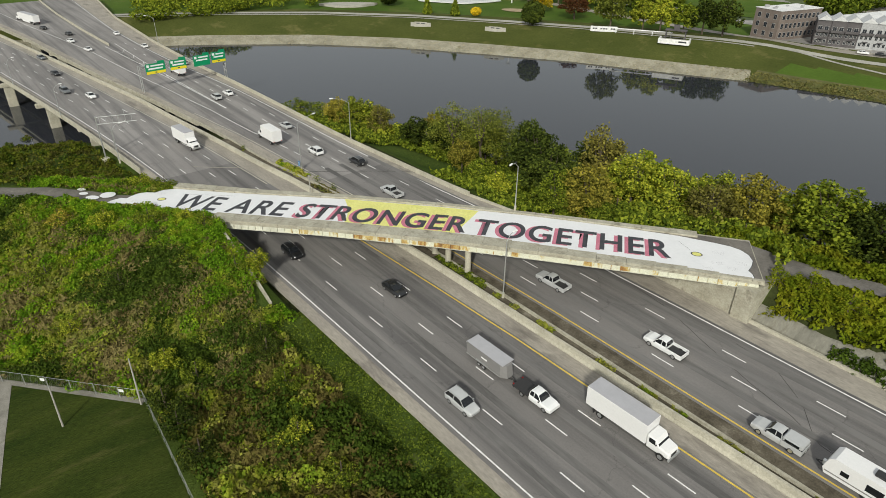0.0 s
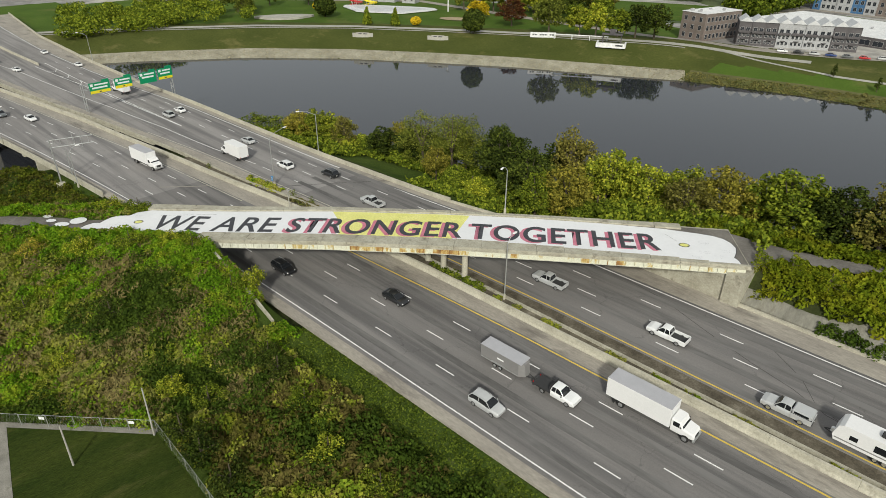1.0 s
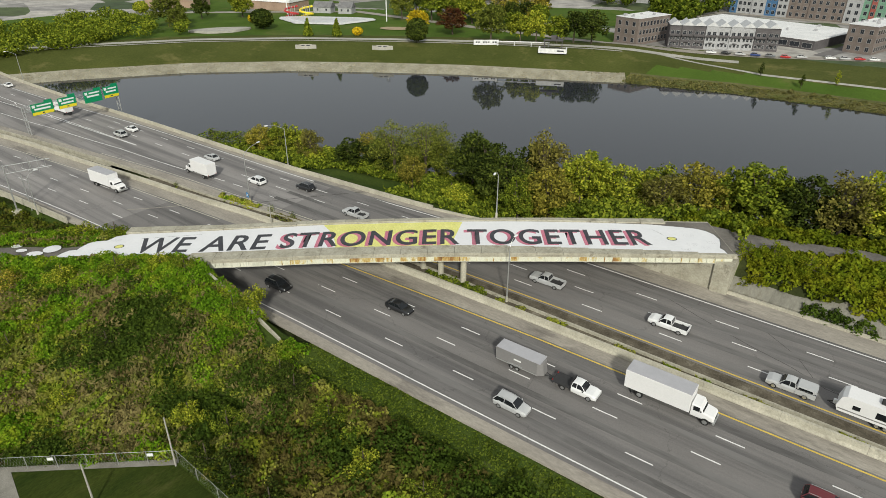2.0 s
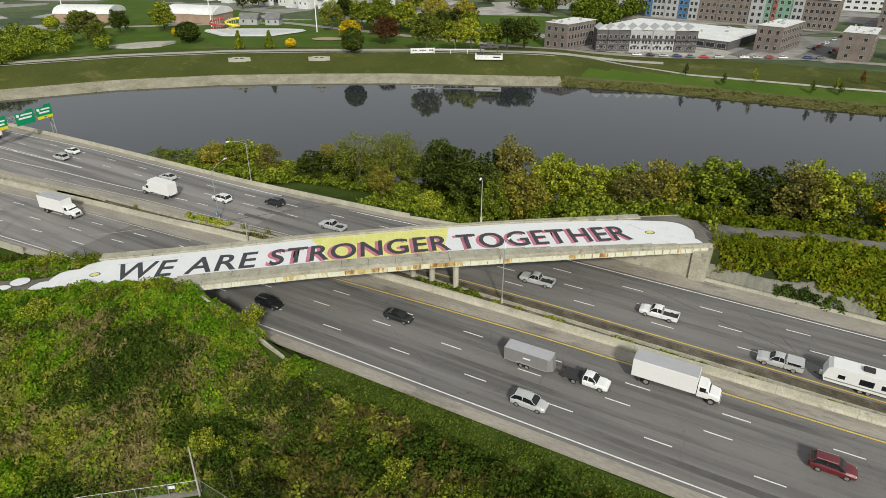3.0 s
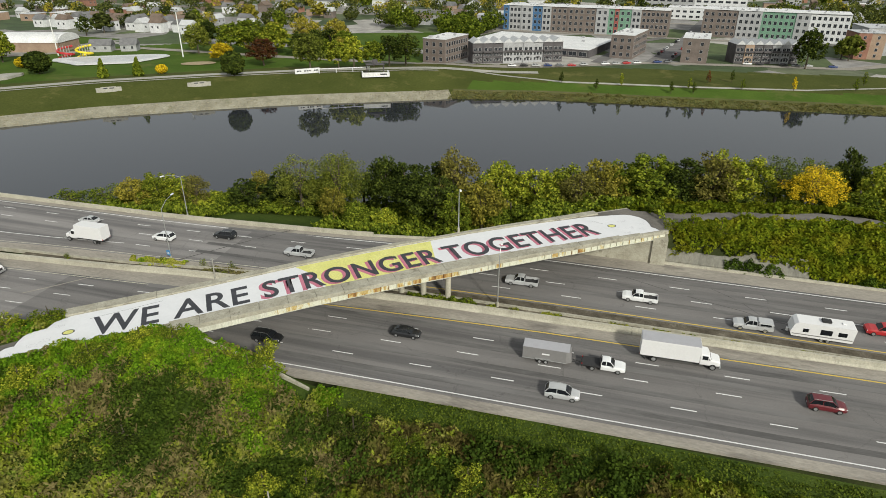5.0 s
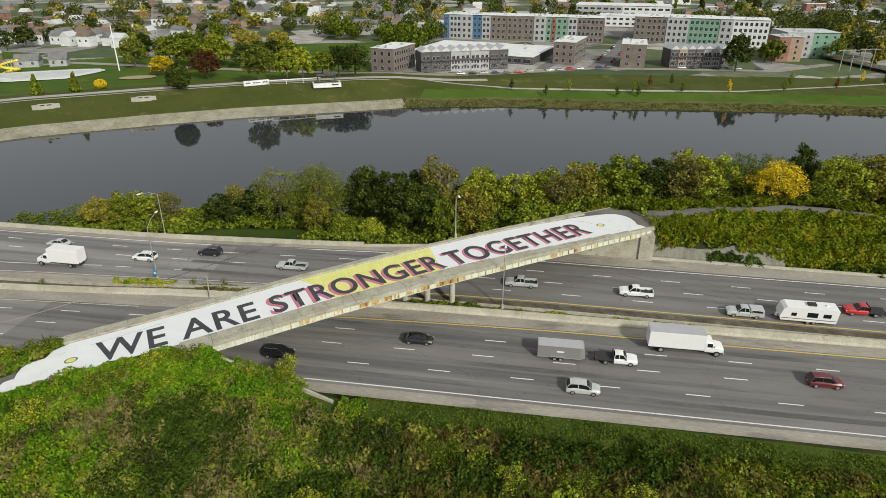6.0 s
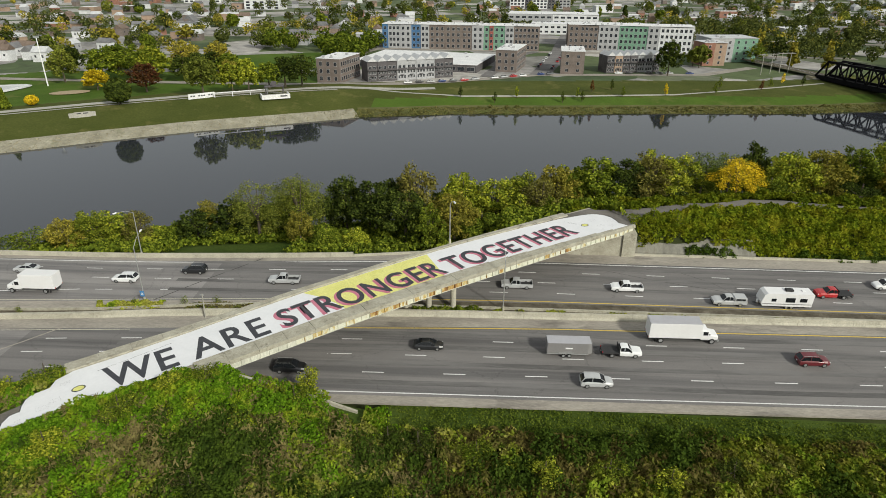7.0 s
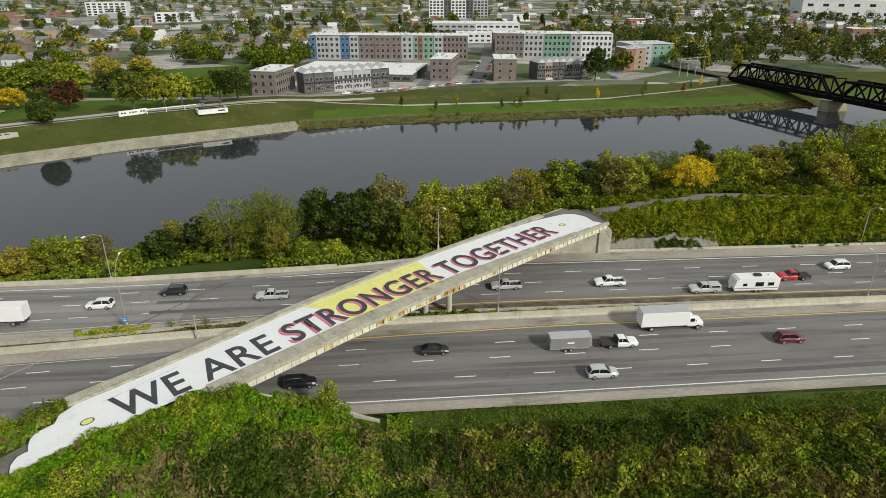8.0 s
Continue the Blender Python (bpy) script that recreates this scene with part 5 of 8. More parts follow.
patch("river_scrub", river_scrub, 52000, 0.55, 2.0, LEAF, "dense green scrub under the bank trees", (-177, -30, 75, 128), 190, (0.9, 2.0), 1.2, 17)
patch("river_scrub", lambda x, y: (along(TRAIL_EAST, x, y) > 9) & (y > 104) & (along(NEAR_BANK, x, y) > 1) & (~inside(RIVER, x, y)), 42000, 0.7, 2.2, LEAF_DARK, "dark green scrub under the bank trees", (-40, 180, 104, 190), 150, (1.2, 2.4), 1.2, 18)
patch("median_weeds", lambda x, y: (y > np.interp(x, [-128, -112], [53.2, 54.6])) & (y < np.interp(x, [-128, -112], [55.6, 56.8])) & (drift(x, y, 2.0) > -0.25), 3000, 0.26, 0.7, WEEDS, "scrubby yellow-green weeds growing in the median", (-128, -112, 53, 57), 22, (0.3, 0.75), 1.6, 19, lift=0.38)
patch("median_weeds", lambda x, y: (y > np.interp(x, [-112, -92], [54.0, 55.2])) & (y < np.interp(x, [-112, -92], [56.2, 57.2])) & (drift(x, y, 5.0) > 0.15), 900, 0.24, 0.5, DRY_WEEDS, "dry stalks growing in the median", (-112, -92, 53.8, 57.2), 6, (0.25, 0.5), 2.2, 21, lift=0.38)
patch("median_weeds", lambda x, y: (np.abs(y - 56.5) < 0.7) & (np.abs(x + 66) < 6), 900, 0.28, 0.7, LEAF, "green weeds at the foot of the pier", (-72, -60, 55.6, 57.3), 10, (0.3, 0.6), 1.4, 22, lift=0.38)
patch("median_weeds", lambda x, y: (np.abs(y - 56.4) < 0.8) & (np.sin(x * 0.9) * np.sin(x * 0.23) > 0.1), 2600, 0.28, 0.35, WEEDS, "sparse dry weeds along the median strip", (-58, 60, 55.5, 57.4), 0, seed=20, lift=0.38)

for x, y, h, r, leaf, label in (
    (-83.4, 30.2, 4.4, 2.2, LEAF_LIME, "bright lime shrub beside the wing wall"),
    (-84.5, 27.0, 3.0, 2.0, LEAF, "green shrub on the embankment"),
    (-74.0, 12.5, 3.6, 2.6, LEAF_LIME, "yellow-green shrub behind the fence"),
    (-70.0, 15.0, 3.2, 2.2, LEAF, "green shrub behind the fence"),
    (-66.5, 9.8, 4.4, 2.6, LEAF_DARK, "dark green shrub at the fence corner"),
    (-62.0, 10.0, 4.0, 2.8, LEAF_DARK, "dark green shrub along the fence"),
    (-56.0, 10.5, 4.2, 2.8, LEAF_DARK, "dark green shrub along the fence"),
    (-68.0, 24.0, 3.4, 2.6, LEAF_DARK, "dark sumac shrub beside the verge"),
    (-72.0, 25.0, 2.8, 2.2, LEAF_DARK, "dark sumac shrub below the wing wall"),
    (-60.5, 23.0, 3.0, 2.4, LEAF, "green shrub beside the verge"),
    (-52.0, 20.5, 3.0, 2.6, LEAF_LIME, "yellow-green shrub in the roadside thicket"),
    (-44.0, 21.5, 2.8, 2.4, LEAF, "green shrub in the roadside thicket"),
    (-37.0, 20.0, 3.2, 2.6, LEAF_LIME, "yellow-green shrub in the roadside thicket"),
    (-29.0, 22.0, 2.8, 2.2, LEAF_DARK, "dark shrub in the roadside thicket"),
    (-104.0, 20.5, 3.4, 2.4, LEAF, "green shrub crowding the mural"),
    (-100.0, 25.5, 3.0, 2.2, LEAF_LIME, "lime shrub crowding the mural"),
    (-96.0, 27.0, 3.0, 2.0, LEAF, "green shrub at the bridge end"),
    (-110.0, 15.0, 3.2, 2.6, LEAF_LIME, "yellow-green shrub beside the trail"),
    (-116.0, 9.0, 3.0, 2.4, LEAF_OCHRE, "ochre shrub beside the trail"),
    (-92.0, 12.0, 2.6, 2.4, LEAF_DARK, "dark shrub on the embankment"),
    (-104.0, 4.0, 2.8, 2.6, LEAF, "green shrub on the embankment"),
    (-88.0, 4.0, 2.6, 2.2, LEAF_LIME, "yellow-green shrub on the embankment"),
    (-113.5, 30.6, 3.0, 2.2, LEAF, "green shrub between trail and road"),
    (-118.0, 27.5, 3.2, 2.6, LEAF, "green shrub between trail and road"),
    (-123.0, 24.5, 3.2, 2.8, LEAF_LIME, "lime shrub between trail and road"),
    (-28.6, 83.0, 3.4, 2.2, VINES, "vine-covered shrub beside the abutment"),
    (-25.0, 83.6, 3.4, 2.6, VINES, "vine-covered shrub hanging over the apron"),
    (-20.0, 84.2, 3.2, 2.6, VINES, "vine-covered shrub hanging over the apron"),
):
    tree(x, y, h * 1.5, r, leaf, "bush", 1700, 0.34, label, "shrubs", 2, category="shrub")
for x, y, h in ((-112.5, 56.0, 3.0), (-107.0, 56.7, 3.0), (-61.5, 56.6, 2.2), (-140.0, 51.4, 2.4), (-121.5, 55.4, 2.2)):
    tree(x, y, h, 1.0, LEAF, "bush", 420, 0.4, "scrubby shrub growing in the median", "median shrubs", 2, category="shrub")

# ---- street furniture ----
def lamp_post(x, y, h, arm, turn, label, z=None):
    z = float(road_z(x, y)) if z is None else z
    root = thing("street_lamp", pose(x, y, z, 0, 0, turn), label, "street lamp", "street lamps")
    part("base", tubes(((0, 0, 0), (0, 0, 0.9), 0.22, 0.2), n=10), CONCRETE, root)
    part("pole", tubes(((0, 0, 0.8), (0, 0, h - 1.2), 0.11, 0.07)), STEEL, root)
    part("arm", tubes(((0, 0, h - 1.3), (0, arm * 0.45, h - 0.35), 0.06, 0.05), ((0, arm * 0.45, h - 0.35), (0, arm, h), 0.05, 0.04)), STEEL, root)
    head = part("lamp_head", boxed((-0.16, 0.16, arm - 0.1, arm + 0.75, h - 0.06, h + 0.12), bevel=0.05), SIGN_WHITE, root)
    part("lens", boxed((-0.11, 0.11, arm + 0.12, arm + 0.62, h - 0.10, h - 0.062)), LAMP_CLEAR, head)
    return root


lamp_post(-56.2, 56.8, 10.9, 1.2, 0, "thin grey steel lamp post on the median")
lamp_post(-120.0, 56.4, 11.9, 4.2, 10, "tall pale lamp post in the median weeds")
lamp_post(-130, 75.0, 10.8, 3.8, 160, "grey lamp post beside the river parapet")
lamp_post(-66.1, 68.25, 9.0, 2.4, 200, "thin grey lamp post standing on the bridge kerb", 8.0)
stub = thing("sign_post", pose(-107.0, 51.6, 0.2), "weathered pale post standing at the median wall", "post")
part("shaft", tubes(((0, 0, -0.4), (0.1, 0.0, 4.6), 0.11, 0.09)), PATH_CONC, stub)
part("bracket", boxed((-0.3, 0.35, -0.06, 0.06, 4.3, 4.45)), STEEL, stub)
lamp_post(12.6, 56.8, 9.0, 2.0, 0, "thin grey lamp post on the median")
lamp_post(27, 79.0, 9.0, 2.4, 180, "grey lamp post beside the embankment")
lamp_post(-271, 72.2, 11.0, 2.6, 160, "grey lamp post on the river bridge")
for vx, vy in ((-233.6, 17.4), (-192.1, 22.6), (-149.2, 26.3)):
    lamp_post(vx, vy, 9.0, 1.6, 0, "grey lamp post on the viaduct edge")
info = thing("route_marker", pose(-119.9, 56.0, float(road_z(-119.9, 56)) + 1.4), "small blue marker plate on a lamp post", "sign")
part("plate", boxed((-0.4, 0.4, -0.18, -0.14, 0, 1.1), bevel=0.01), SIGN_BLUE, info)
part("legend", boxed((-0.22, 0.22, -0.186, -0.181, 0.3, 0.42), (-0.22, 0.22, -0.186, -0.181, 0.6, 0.72)), SIGN_WHITE, info)


def gantry():
    """Overhead sign gantry over the far carriageway: lattice beam, two lattice legs, four guide signs."""
    p, q = Vector((-204.5, 47.4)), Vector((-207.5, 74.4))
    L = (q - p).length
    a = math.degrees(math.atan2(q.y - p.y, q.x - p.x))
    root = thing("sign_gantry", pose(p.x, p.y, 0.2, 0, 0, a), "galvanised lattice gantry carrying green highway signs", "sign gantry")
    for k, x in enumerate((0.0, L)):
        part("leg", tubes(*[((x, sy, 0), (x, sy, 7.6), 0.14) for sy in (-0.7, 0.7)], *[((x, -0.7 if i % 2 else 0.7, 0.6 + i * 1.1), (x, 0.7 if i % 2 else -0.7, 1.7 + i * 1.1), 0.06) for i in range(5)]), STEEL, root)
    bars = []
    for sy in (-0.6, 0.6):
        for z in (6.2, 7.5):
            bars.append(((0, sy, z), (L, sy, z), 0.09))
        n = 18
        for i in range(n):
            bars.append(((L * i / n, sy, 6.2 if i % 2 else 7.5), (L * (i + 1) / n, sy, 7.5 if i % 2 else 6.2), 0.045))
    part("truss", tubes(*bars, n=6), STEEL, root)
    for x0, x1, z0, z1, yellow in ((1.6, 7.6, 4.9, 8.0, True), (9.0, 14.2, 5.1, 8.1, True), (16.6, 22.0, 5.0, 8.3, False), (22.6, 27.4, 5.2, 8.5, True)):
        s = part("sign_panel", boxed((x0, x1, -0.95, -0.87, z0, z1), bevel=0.02), SIGN_GREEN, root, "green guide sign with white legend")
        if yellow:
            part("exit_strip", boxed((x0 + 0.1, x1 - 0.1, -0.97, -0.955, z0 + 0.06, z0 + 0.85)), SIGN_YELLOW, s, "yellow exit-only strip")
            part("arrow", boxed(((x0 + x1) / 2 - 0.3, (x0 + x1) / 2 + 0.3, -0.98, -0.972, z0 + 0.3, z0 + 0.6)), MURAL_BLACK, s)
        w = x1 - x0
        part("legend", boxed((x0 + 0.35, x0 + 1.15, -0.97, -0.955, z1 - 1.05, z1 - 0.3), (x0 + 1.6, x1 - 0.5, -0.97, -0.955, z1 - 0.85, z1 - 0.45), (x0 + 0.8, x1 - 0.8, -0.97, -0.955, z1 - 1.75, z1 - 1.3)), SIGN_WHITE, s)
        part("exit_tab", boxed((x1 - 2.2, x1 - 0.1, -0.95, -0.87, z1 + 0.01, z1 + 0.55)), SIGN_GREEN, s)


gantry()


def side_gantry():
    root = thing("sign_gantry", pose(-155.4, 24.7, -0.3, 0, 0, 100), "empty galvanised cantilever sign frame beside the viaduct", "sign gantry")
    part("leg", tubes(((0, 0, -1), (0, 0, 9.6), 0.17, 0.14), ((2.2, -1.2, -1), (2.2, -1.2, 7.0), 0.12, 0.10)), STEEL, root)
    part("arm", tubes(((0, 0, 9.4), (7.5, -3.5, 9.4), 0.10), ((0, 0, 7.8), (7.5, -3.5, 7.8), 0.10), *[((1.2 * i + 0.6, -0.56 * i - 0.28, 7.8), (1.2 * i + 0.6, -0.56 * i - 0.28, 9.4), 0.05) for i in range(6)]), STEEL, root)
    part("upright", tubes(((4.0, -1.9, 7.0), (4.0, -1.9, 10.4), 0.06), ((5.4, -2.5, 7.0), (5.4, -2.5, 10.4), 0.06)), STEEL, root)
    part("footing", boxed((-0.8, 0.8, -0.8, 0.8, -2.5, -0.2), bevel=0.06), CONCRETE, root)


side_gantry()


# ---- fence round the field ----
def fence():
    root = thing("chain_link_fence", Matrix(), "grey chain-link fence with leaning steel posts round the mown field", "fence")
    line = [(-100.5, -18.5), (-85.5, -5.3), (-70.3, 8.2), (-62, 8.0), (-53, 7.7), (-40, 7.4), (-20, 7.0), (20, 6.6)]
    pts = resample(line, 3.0)
    post = None
    for x, y in pts:
        z = float(ground_z(x, y))
        if post is None:
            post = part("post", tubes(((0, 0, -0.2), (0, 0, 1.9), 0.05), ((0, 0, 1.9), (0.05, -0.22, 2.2), 0.03), n=6), STEEL, root)
            post.matrix_basis = Matrix.Translation((x, y, z))
        else:
            ob = new("post", post.data)
            ob.parent = root
            ob.matrix_basis = Matrix.Translation((x, y, z))
    rails = []
    for (ax, ay), (bx, by) in zip(pts[:-1], pts[1:]):
        za, zb = float(ground_z(ax, ay)), float(ground_z(bx, by))
        rails.append(((ax, ay, za + 1.88), (bx, by, zb + 1.88), 0.022))
    part("top_rail", tubes(*rails, n=5), STEEL, root)
    wires = []
    for (ax, ay), (bx, by) in zip(pts[:-1], pts[1:]):
        za, zb = float(ground_z(ax, ay)), float(ground_z(bx, by))
        for k in range(10):
            u, v = k / 10, (k + 2) / 10
            wires.append(((ax + (bx - ax) * u, ay + (by - ay) * u, za + (zb - za) * u), (ax + (bx - ax) * min(v, 1), ay + (by - ay) * min(v, 1), za + 1.85), 0.006))
            wires.append(((ax + (bx - ax) * u, ay + (by - ay) * u, za + 1.85), (ax + (bx - ax) * min(v, 1), ay + (by - ay) * min(v, 1), za), 0.006))
    tagged(part("mesh_wire", tubes(*wires, n=3), STEEL, root), kind="stuff")
    for i, (x, y) in enumerate(((-81.0, -1.1), (-72.6, 6.3))):
        sign = thing("fence_sign", pose(x, y - 0.05, float(ground_z(x, y)) + 1.1, 0, 0, 41), "small white notice plate on the fence", "sign")
        part("plate", boxed((-0.35, 0.35, -0.04, -0.01, 0, 0.45), bevel=0.008), SIGN_WHITE, sign)
    for x, y, h in ((-70.0, 7.7, 7.3), (-71.9, -0.8, 6.0)):
        pole = thing("utility_pole", pose(x, y, float(ground_z(x, y)), 0, 0, 0), "pale wooden pole standing at the field fence", "pole")
        part("shaft", tubes(((0, 0, -0.4), (-0.1, 0.1, h), 0.12, 0.08)), PATH_CONC, pole)


fence()
field = sheet("mown_field", [(-97, -40, 0), (30, -40, 0), (30, 6.6, 0), (-20, 7.0, 0), (-53, 7.6, 0), (-70.2, 8.0, 0), (-85.0, -5.2, 0), (-97, -15.8, 0)], [tuple(range(8))], LAWN)
field.location.z = FIELD_Z + 0.06
tagged(field, "mown green playing field inside the fence", "lawn", kind="structure")
gravel = sheet("field_path", [(-100.5, -40, 0), (-60, -12.5, 0), (-65.5, -8.1, 0), (-74, -6.5, 0), (-83.9, -4.5, 0), (-70.0, 7.8, 0), (-70.6, 8.5, 0), (-85.6, -4.9, 0), (-100.5, -18, 0)], [tuple(range(9))], GRAVEL)
gravel.location.z = FIELD_Z + 0.10
tagged(gravel, "pale gravel path along the field fence", "path", kind="structure")

# trails
def trail_ribbon(name, line, width, label):
    tagged(ribbon(name, line, -width / 2, width / 2, 0.05, TRAIL, step=2.0), label, "path", kind="structure")


trail_near = [(-29.6, 79.9), (-28.6, 83.0), (-27.3, 85.6), (-24.5, 87.0), (-22, 88.2), (-17, 90.1), (-9, 92.5), (-0.3, 94.0), (9, 94.2), (19, 93.5), (45, 92.4), (120, 89.8), (300, 89.8)]
trail_far = [(-36.5, 89.0), (-33.5, 89.4), (-30.0, 89.8), (-25.8, 90.8), (-22.0, 92.2), (-14.8, 95.0), (-7.7, 95.9), (-0.7, 98.5), (7.5, 98.4), (19.6, 95.6), (45, 94.5), (120, 92.2), (300, 92.2)]
tv = [(a[0] * (1 - u) + b[0] * u, a[1] * (1 - u) + b[1] * u, 7.62 - 0.02 * min(i, 6)) for i, (a, b) in enumerate(zip(trail_near, trail_far)) for u in (0, 0.33, 0.67, 1)]
tf = [(4 * i + k, 4 * i + 4 + k, 4 * i + 5 + k, 4 * i + 1 + k) for i in range(12) for k in range(3)]
tagged(sheet("trail", tv, tf, TRAIL), "cracked brown-grey asphalt trail leading off the bridge", "path", kind="structure")
trail_ribbon("trail", TRAIL_LINE_WEST, 4.8, "cracked grey asphalt trail leading off the bridge")
apron = bmesh.new()
rows = [[apron.verts.new((x, 78.95, 1.0)), apron.verts.new((x, 79.05, 2.4)), apron.verts.new((x, 80.5, 3.75 + 0.1 * math.sin(x))), apron.verts.new((x, 82.2, 4.5))] for x in (-29.3, -25, -21, -17, -13, -9, -5)]
for r0, r1 in zip(rows[:-1], rows[1:]):
    for i in range(3):
        apron.faces.new((r0[i], r1[i], r1[i + 1], r0[i + 1]))
tagged(part("slope_apron", apron, APRON_CONCRETE), "sloping concrete apron at the foot of the vines", "wall", kind="structure")
barrier("kerb_wall", beside(FAR_RAIL, 0.1), -86, 300, [(-0.2, -0.4), (-0.2, 0.42), (0.2, 0.42), (0.2, -0.4)], CONCRETE, "low pale concrete edge wall beside the far shoulder", 9.15)

# viaduct and river bridge piers
for x, y0, y1 in ((-183, 25.5, 40), (-212, 20.5, 36), (-243, 14, 31), (-275, 7, 24), (-308, -2, 16), (-186, 49, 72), (-216, 45, 71), (-248, 41, 71), (-282, 36.5, 71), (-316, 33, 71)):
    pier = thing("viaduct_pier", Matrix(), "pale concrete hammerhead pier standing at the river", "pier", "viaduct piers")
    top = float(road_z(x, y0)) - 1.5
    for yy in (y0 + 2.5, y1 - 2.5):
        part("column", boxed((x - 0.8, x + 0.8, yy - 1.4, yy + 1.4, -12, top), bevel=0.15), CONCRETE, pier)
    part("cap", boxed((x - 1.0, x + 1.0, y0 - 1.2, y1 + 0.4, top, top + 1.1), bevel=0.12), CONCRETE, pier)
for nm, f0, f1 in (("viaduct_girder", near(33.2), beside(NEAR_WALL, -0.6)), ("viaduct_girder", beside(FAR_EDGE, 0.6), beside(FAR_RAIL, -0.6))):
    for u in (0.0, 0.33, 0.66, 1.0):
        g = lane(nm, lambda x, a=u: f0(x) * (1 - a) + f1(x) * a - 0.25, lambda x, a=u: f0(x) * (1 - a) + f1(x) * a + 0.25, -420, -168, CONCRETE, None, -0.3, thick=1.1)
        tagged(g, "pale concrete bridge girder", "girder", kind="structure")

# ---- far bank: levee, park and town ----
tagged(ribbon("riverbank_weeds", FAR_BANK[:9], -10.0, 1.5, 0.12, BANK_WEED, step=3.0), "rough weedy grass at the waterline", "riverbank", kind="structure")
tagged(ribbon("riverbank_stone", FAR_BANK[8:17], -8.5, 1.5, 0.10, ROCK, step=3.0), "pale rubble stone toe of the levee", "riverbank", kind="structure")
tagged(ribbon("levee_road", offset_line(FAR_BANK[7:18], -41), -2.6, 2.6, 0.12, PATH_CONC, step=4.0), "pale levee-top road along the park", "road", kind="structure")
tagged(ribbon("levee_path", offset_line(FAR_BANK[8:18], -35), -0.8, 0.8, 0.12, PATH_CONC, step=4.0), "narrow pale footpath on the levee", "path", kind="structure")
tagged(ribbon("lawn_path", [(-128, 283), (-116, 284), (-70, 277), (-12, 282), (38, 289), (91, 309), (128, 326)], -1.0, 1.0, 0.10, PATH_CONC, step=4.0), "pale footpath curving across the bank lawn", "path", kind="structure")


def rubble():
    """Loose stones along the toe of the levee."""
    rng = np.random.default_rng(4)
    pts = resample(FAR_BANK[8:17], 1.0)
    verts, faces = [], []
    cube = np.array([(-1, -1, -1), (1, -1, -1), (1, 1, -1), (-1, 1, -1), (-1, -1, 1), (1, -1, 1), (1, 1, 1), (-1, 1, 1)], float) * 0.5
    quads = np.array([(3, 2, 1, 0), (4, 5, 6, 7), (0, 1, 5, 4), (1, 2, 6, 5), (2, 3, 7, 6), (3, 0, 4, 7)])
    for d in np.arange(0.3, 8.6, 0.8):
        line = offset_line(pts, -d)
        for x, y in line:
            if rng.random() < 0.72:
                x2, y2 = x + rng.uniform(-.6, .6), y + rng.uniform(-.6, .6)
                s = rng.uniform(0.25, 0.6)
                a = rng.uniform(0, 3.14)
                c = cube * s * rng.uniform(0.6, 1.2, 3) * np.array((1.3, 1.3, 0.6)) + rng.normal(0, 0.08, (8, 3))
                r = np.array([(math.cos(a), -math.sin(a), 0), (math.sin(a), math.cos(a), 0), (0, 0, 1)])
                c = c @ r.T
                faces.append(quads + len(verts) * 8)
                verts.append(c + np.array((x2, y2, np.interp(d, [0, 8], [-8.05, -5.62]))))
    ob = cloud("riverbank_rubble", np.concatenate(verts), np.concatenate(faces), STONE)
    return tagged(ob, "loose pale stones lining the waterline", "stones", kind="stuff")


rubble()


def waterline(x, y):
    return (along(FAR_BANK, x, y) < 8) & (~inside(RIVER, x, y)) & (x > -118)


patch("bank_weeds", waterline, 20000, 0.5, 0.3, foliage("waterline_weeds", [(0.18, 0.18, 0.06), (0.27, 0.245, 0.09), (0.19, 0.21, 0.055)], 0.15, [(0.16, 0.18, 0.05), (0.32, 0.275, 0.11), (0.20, 0.205, 0.06)]), "rough tan and green weeds along the waterline", (-118, 150, 242, 300), 60, (0.6, 1.3), 1.5, 44)


def window_grid(parent, cols, rows, x0, x1, z0, z1, y, w, h, meshes, face="front", depth=None, name="window"):
    """Windows on a facade, sharing a pane mesh and a trim mesh."""
    key = (round(w, 2), round(h, 2))
    for i in range(cols):
        for j in range(rows):
            cx = x0 + (x1 - x0) * (i + 0.5) / cols
            cz = z0 + (z1 - z0) * (j + 0.52) / rows
            if key not in meshes:
                a = part(name, boxed((-w / 2 - 0.1, w / 2 + 0.1, -0.05, 0.10, -h / 2 - 0.1, h / 2 + 0.1)), TRIM, parent)
                b = part("pane", boxed((-w / 2, -0.03, -0.075, -0.02, -h / 2, h / 2), (0.03, w / 2, -0.075, -0.02, -h / 2, h / 2)), WINDOW, a)
                meshes[key] = (a.data, b.data)
            else:
                a = new(name, meshes[key][0])
                a.parent = parent
                b = new("pane", meshes[key][1])
                b.parent = a
            if face == "front":
                a.matrix_basis = pose(cx, y, cz)
            elif face == "right":
                a.matrix_basis = pose(y, cx, cz, 0, 0, 90)
            else:
                a.matrix_basis = pose(y, cx, cz, 0, 0, -90)


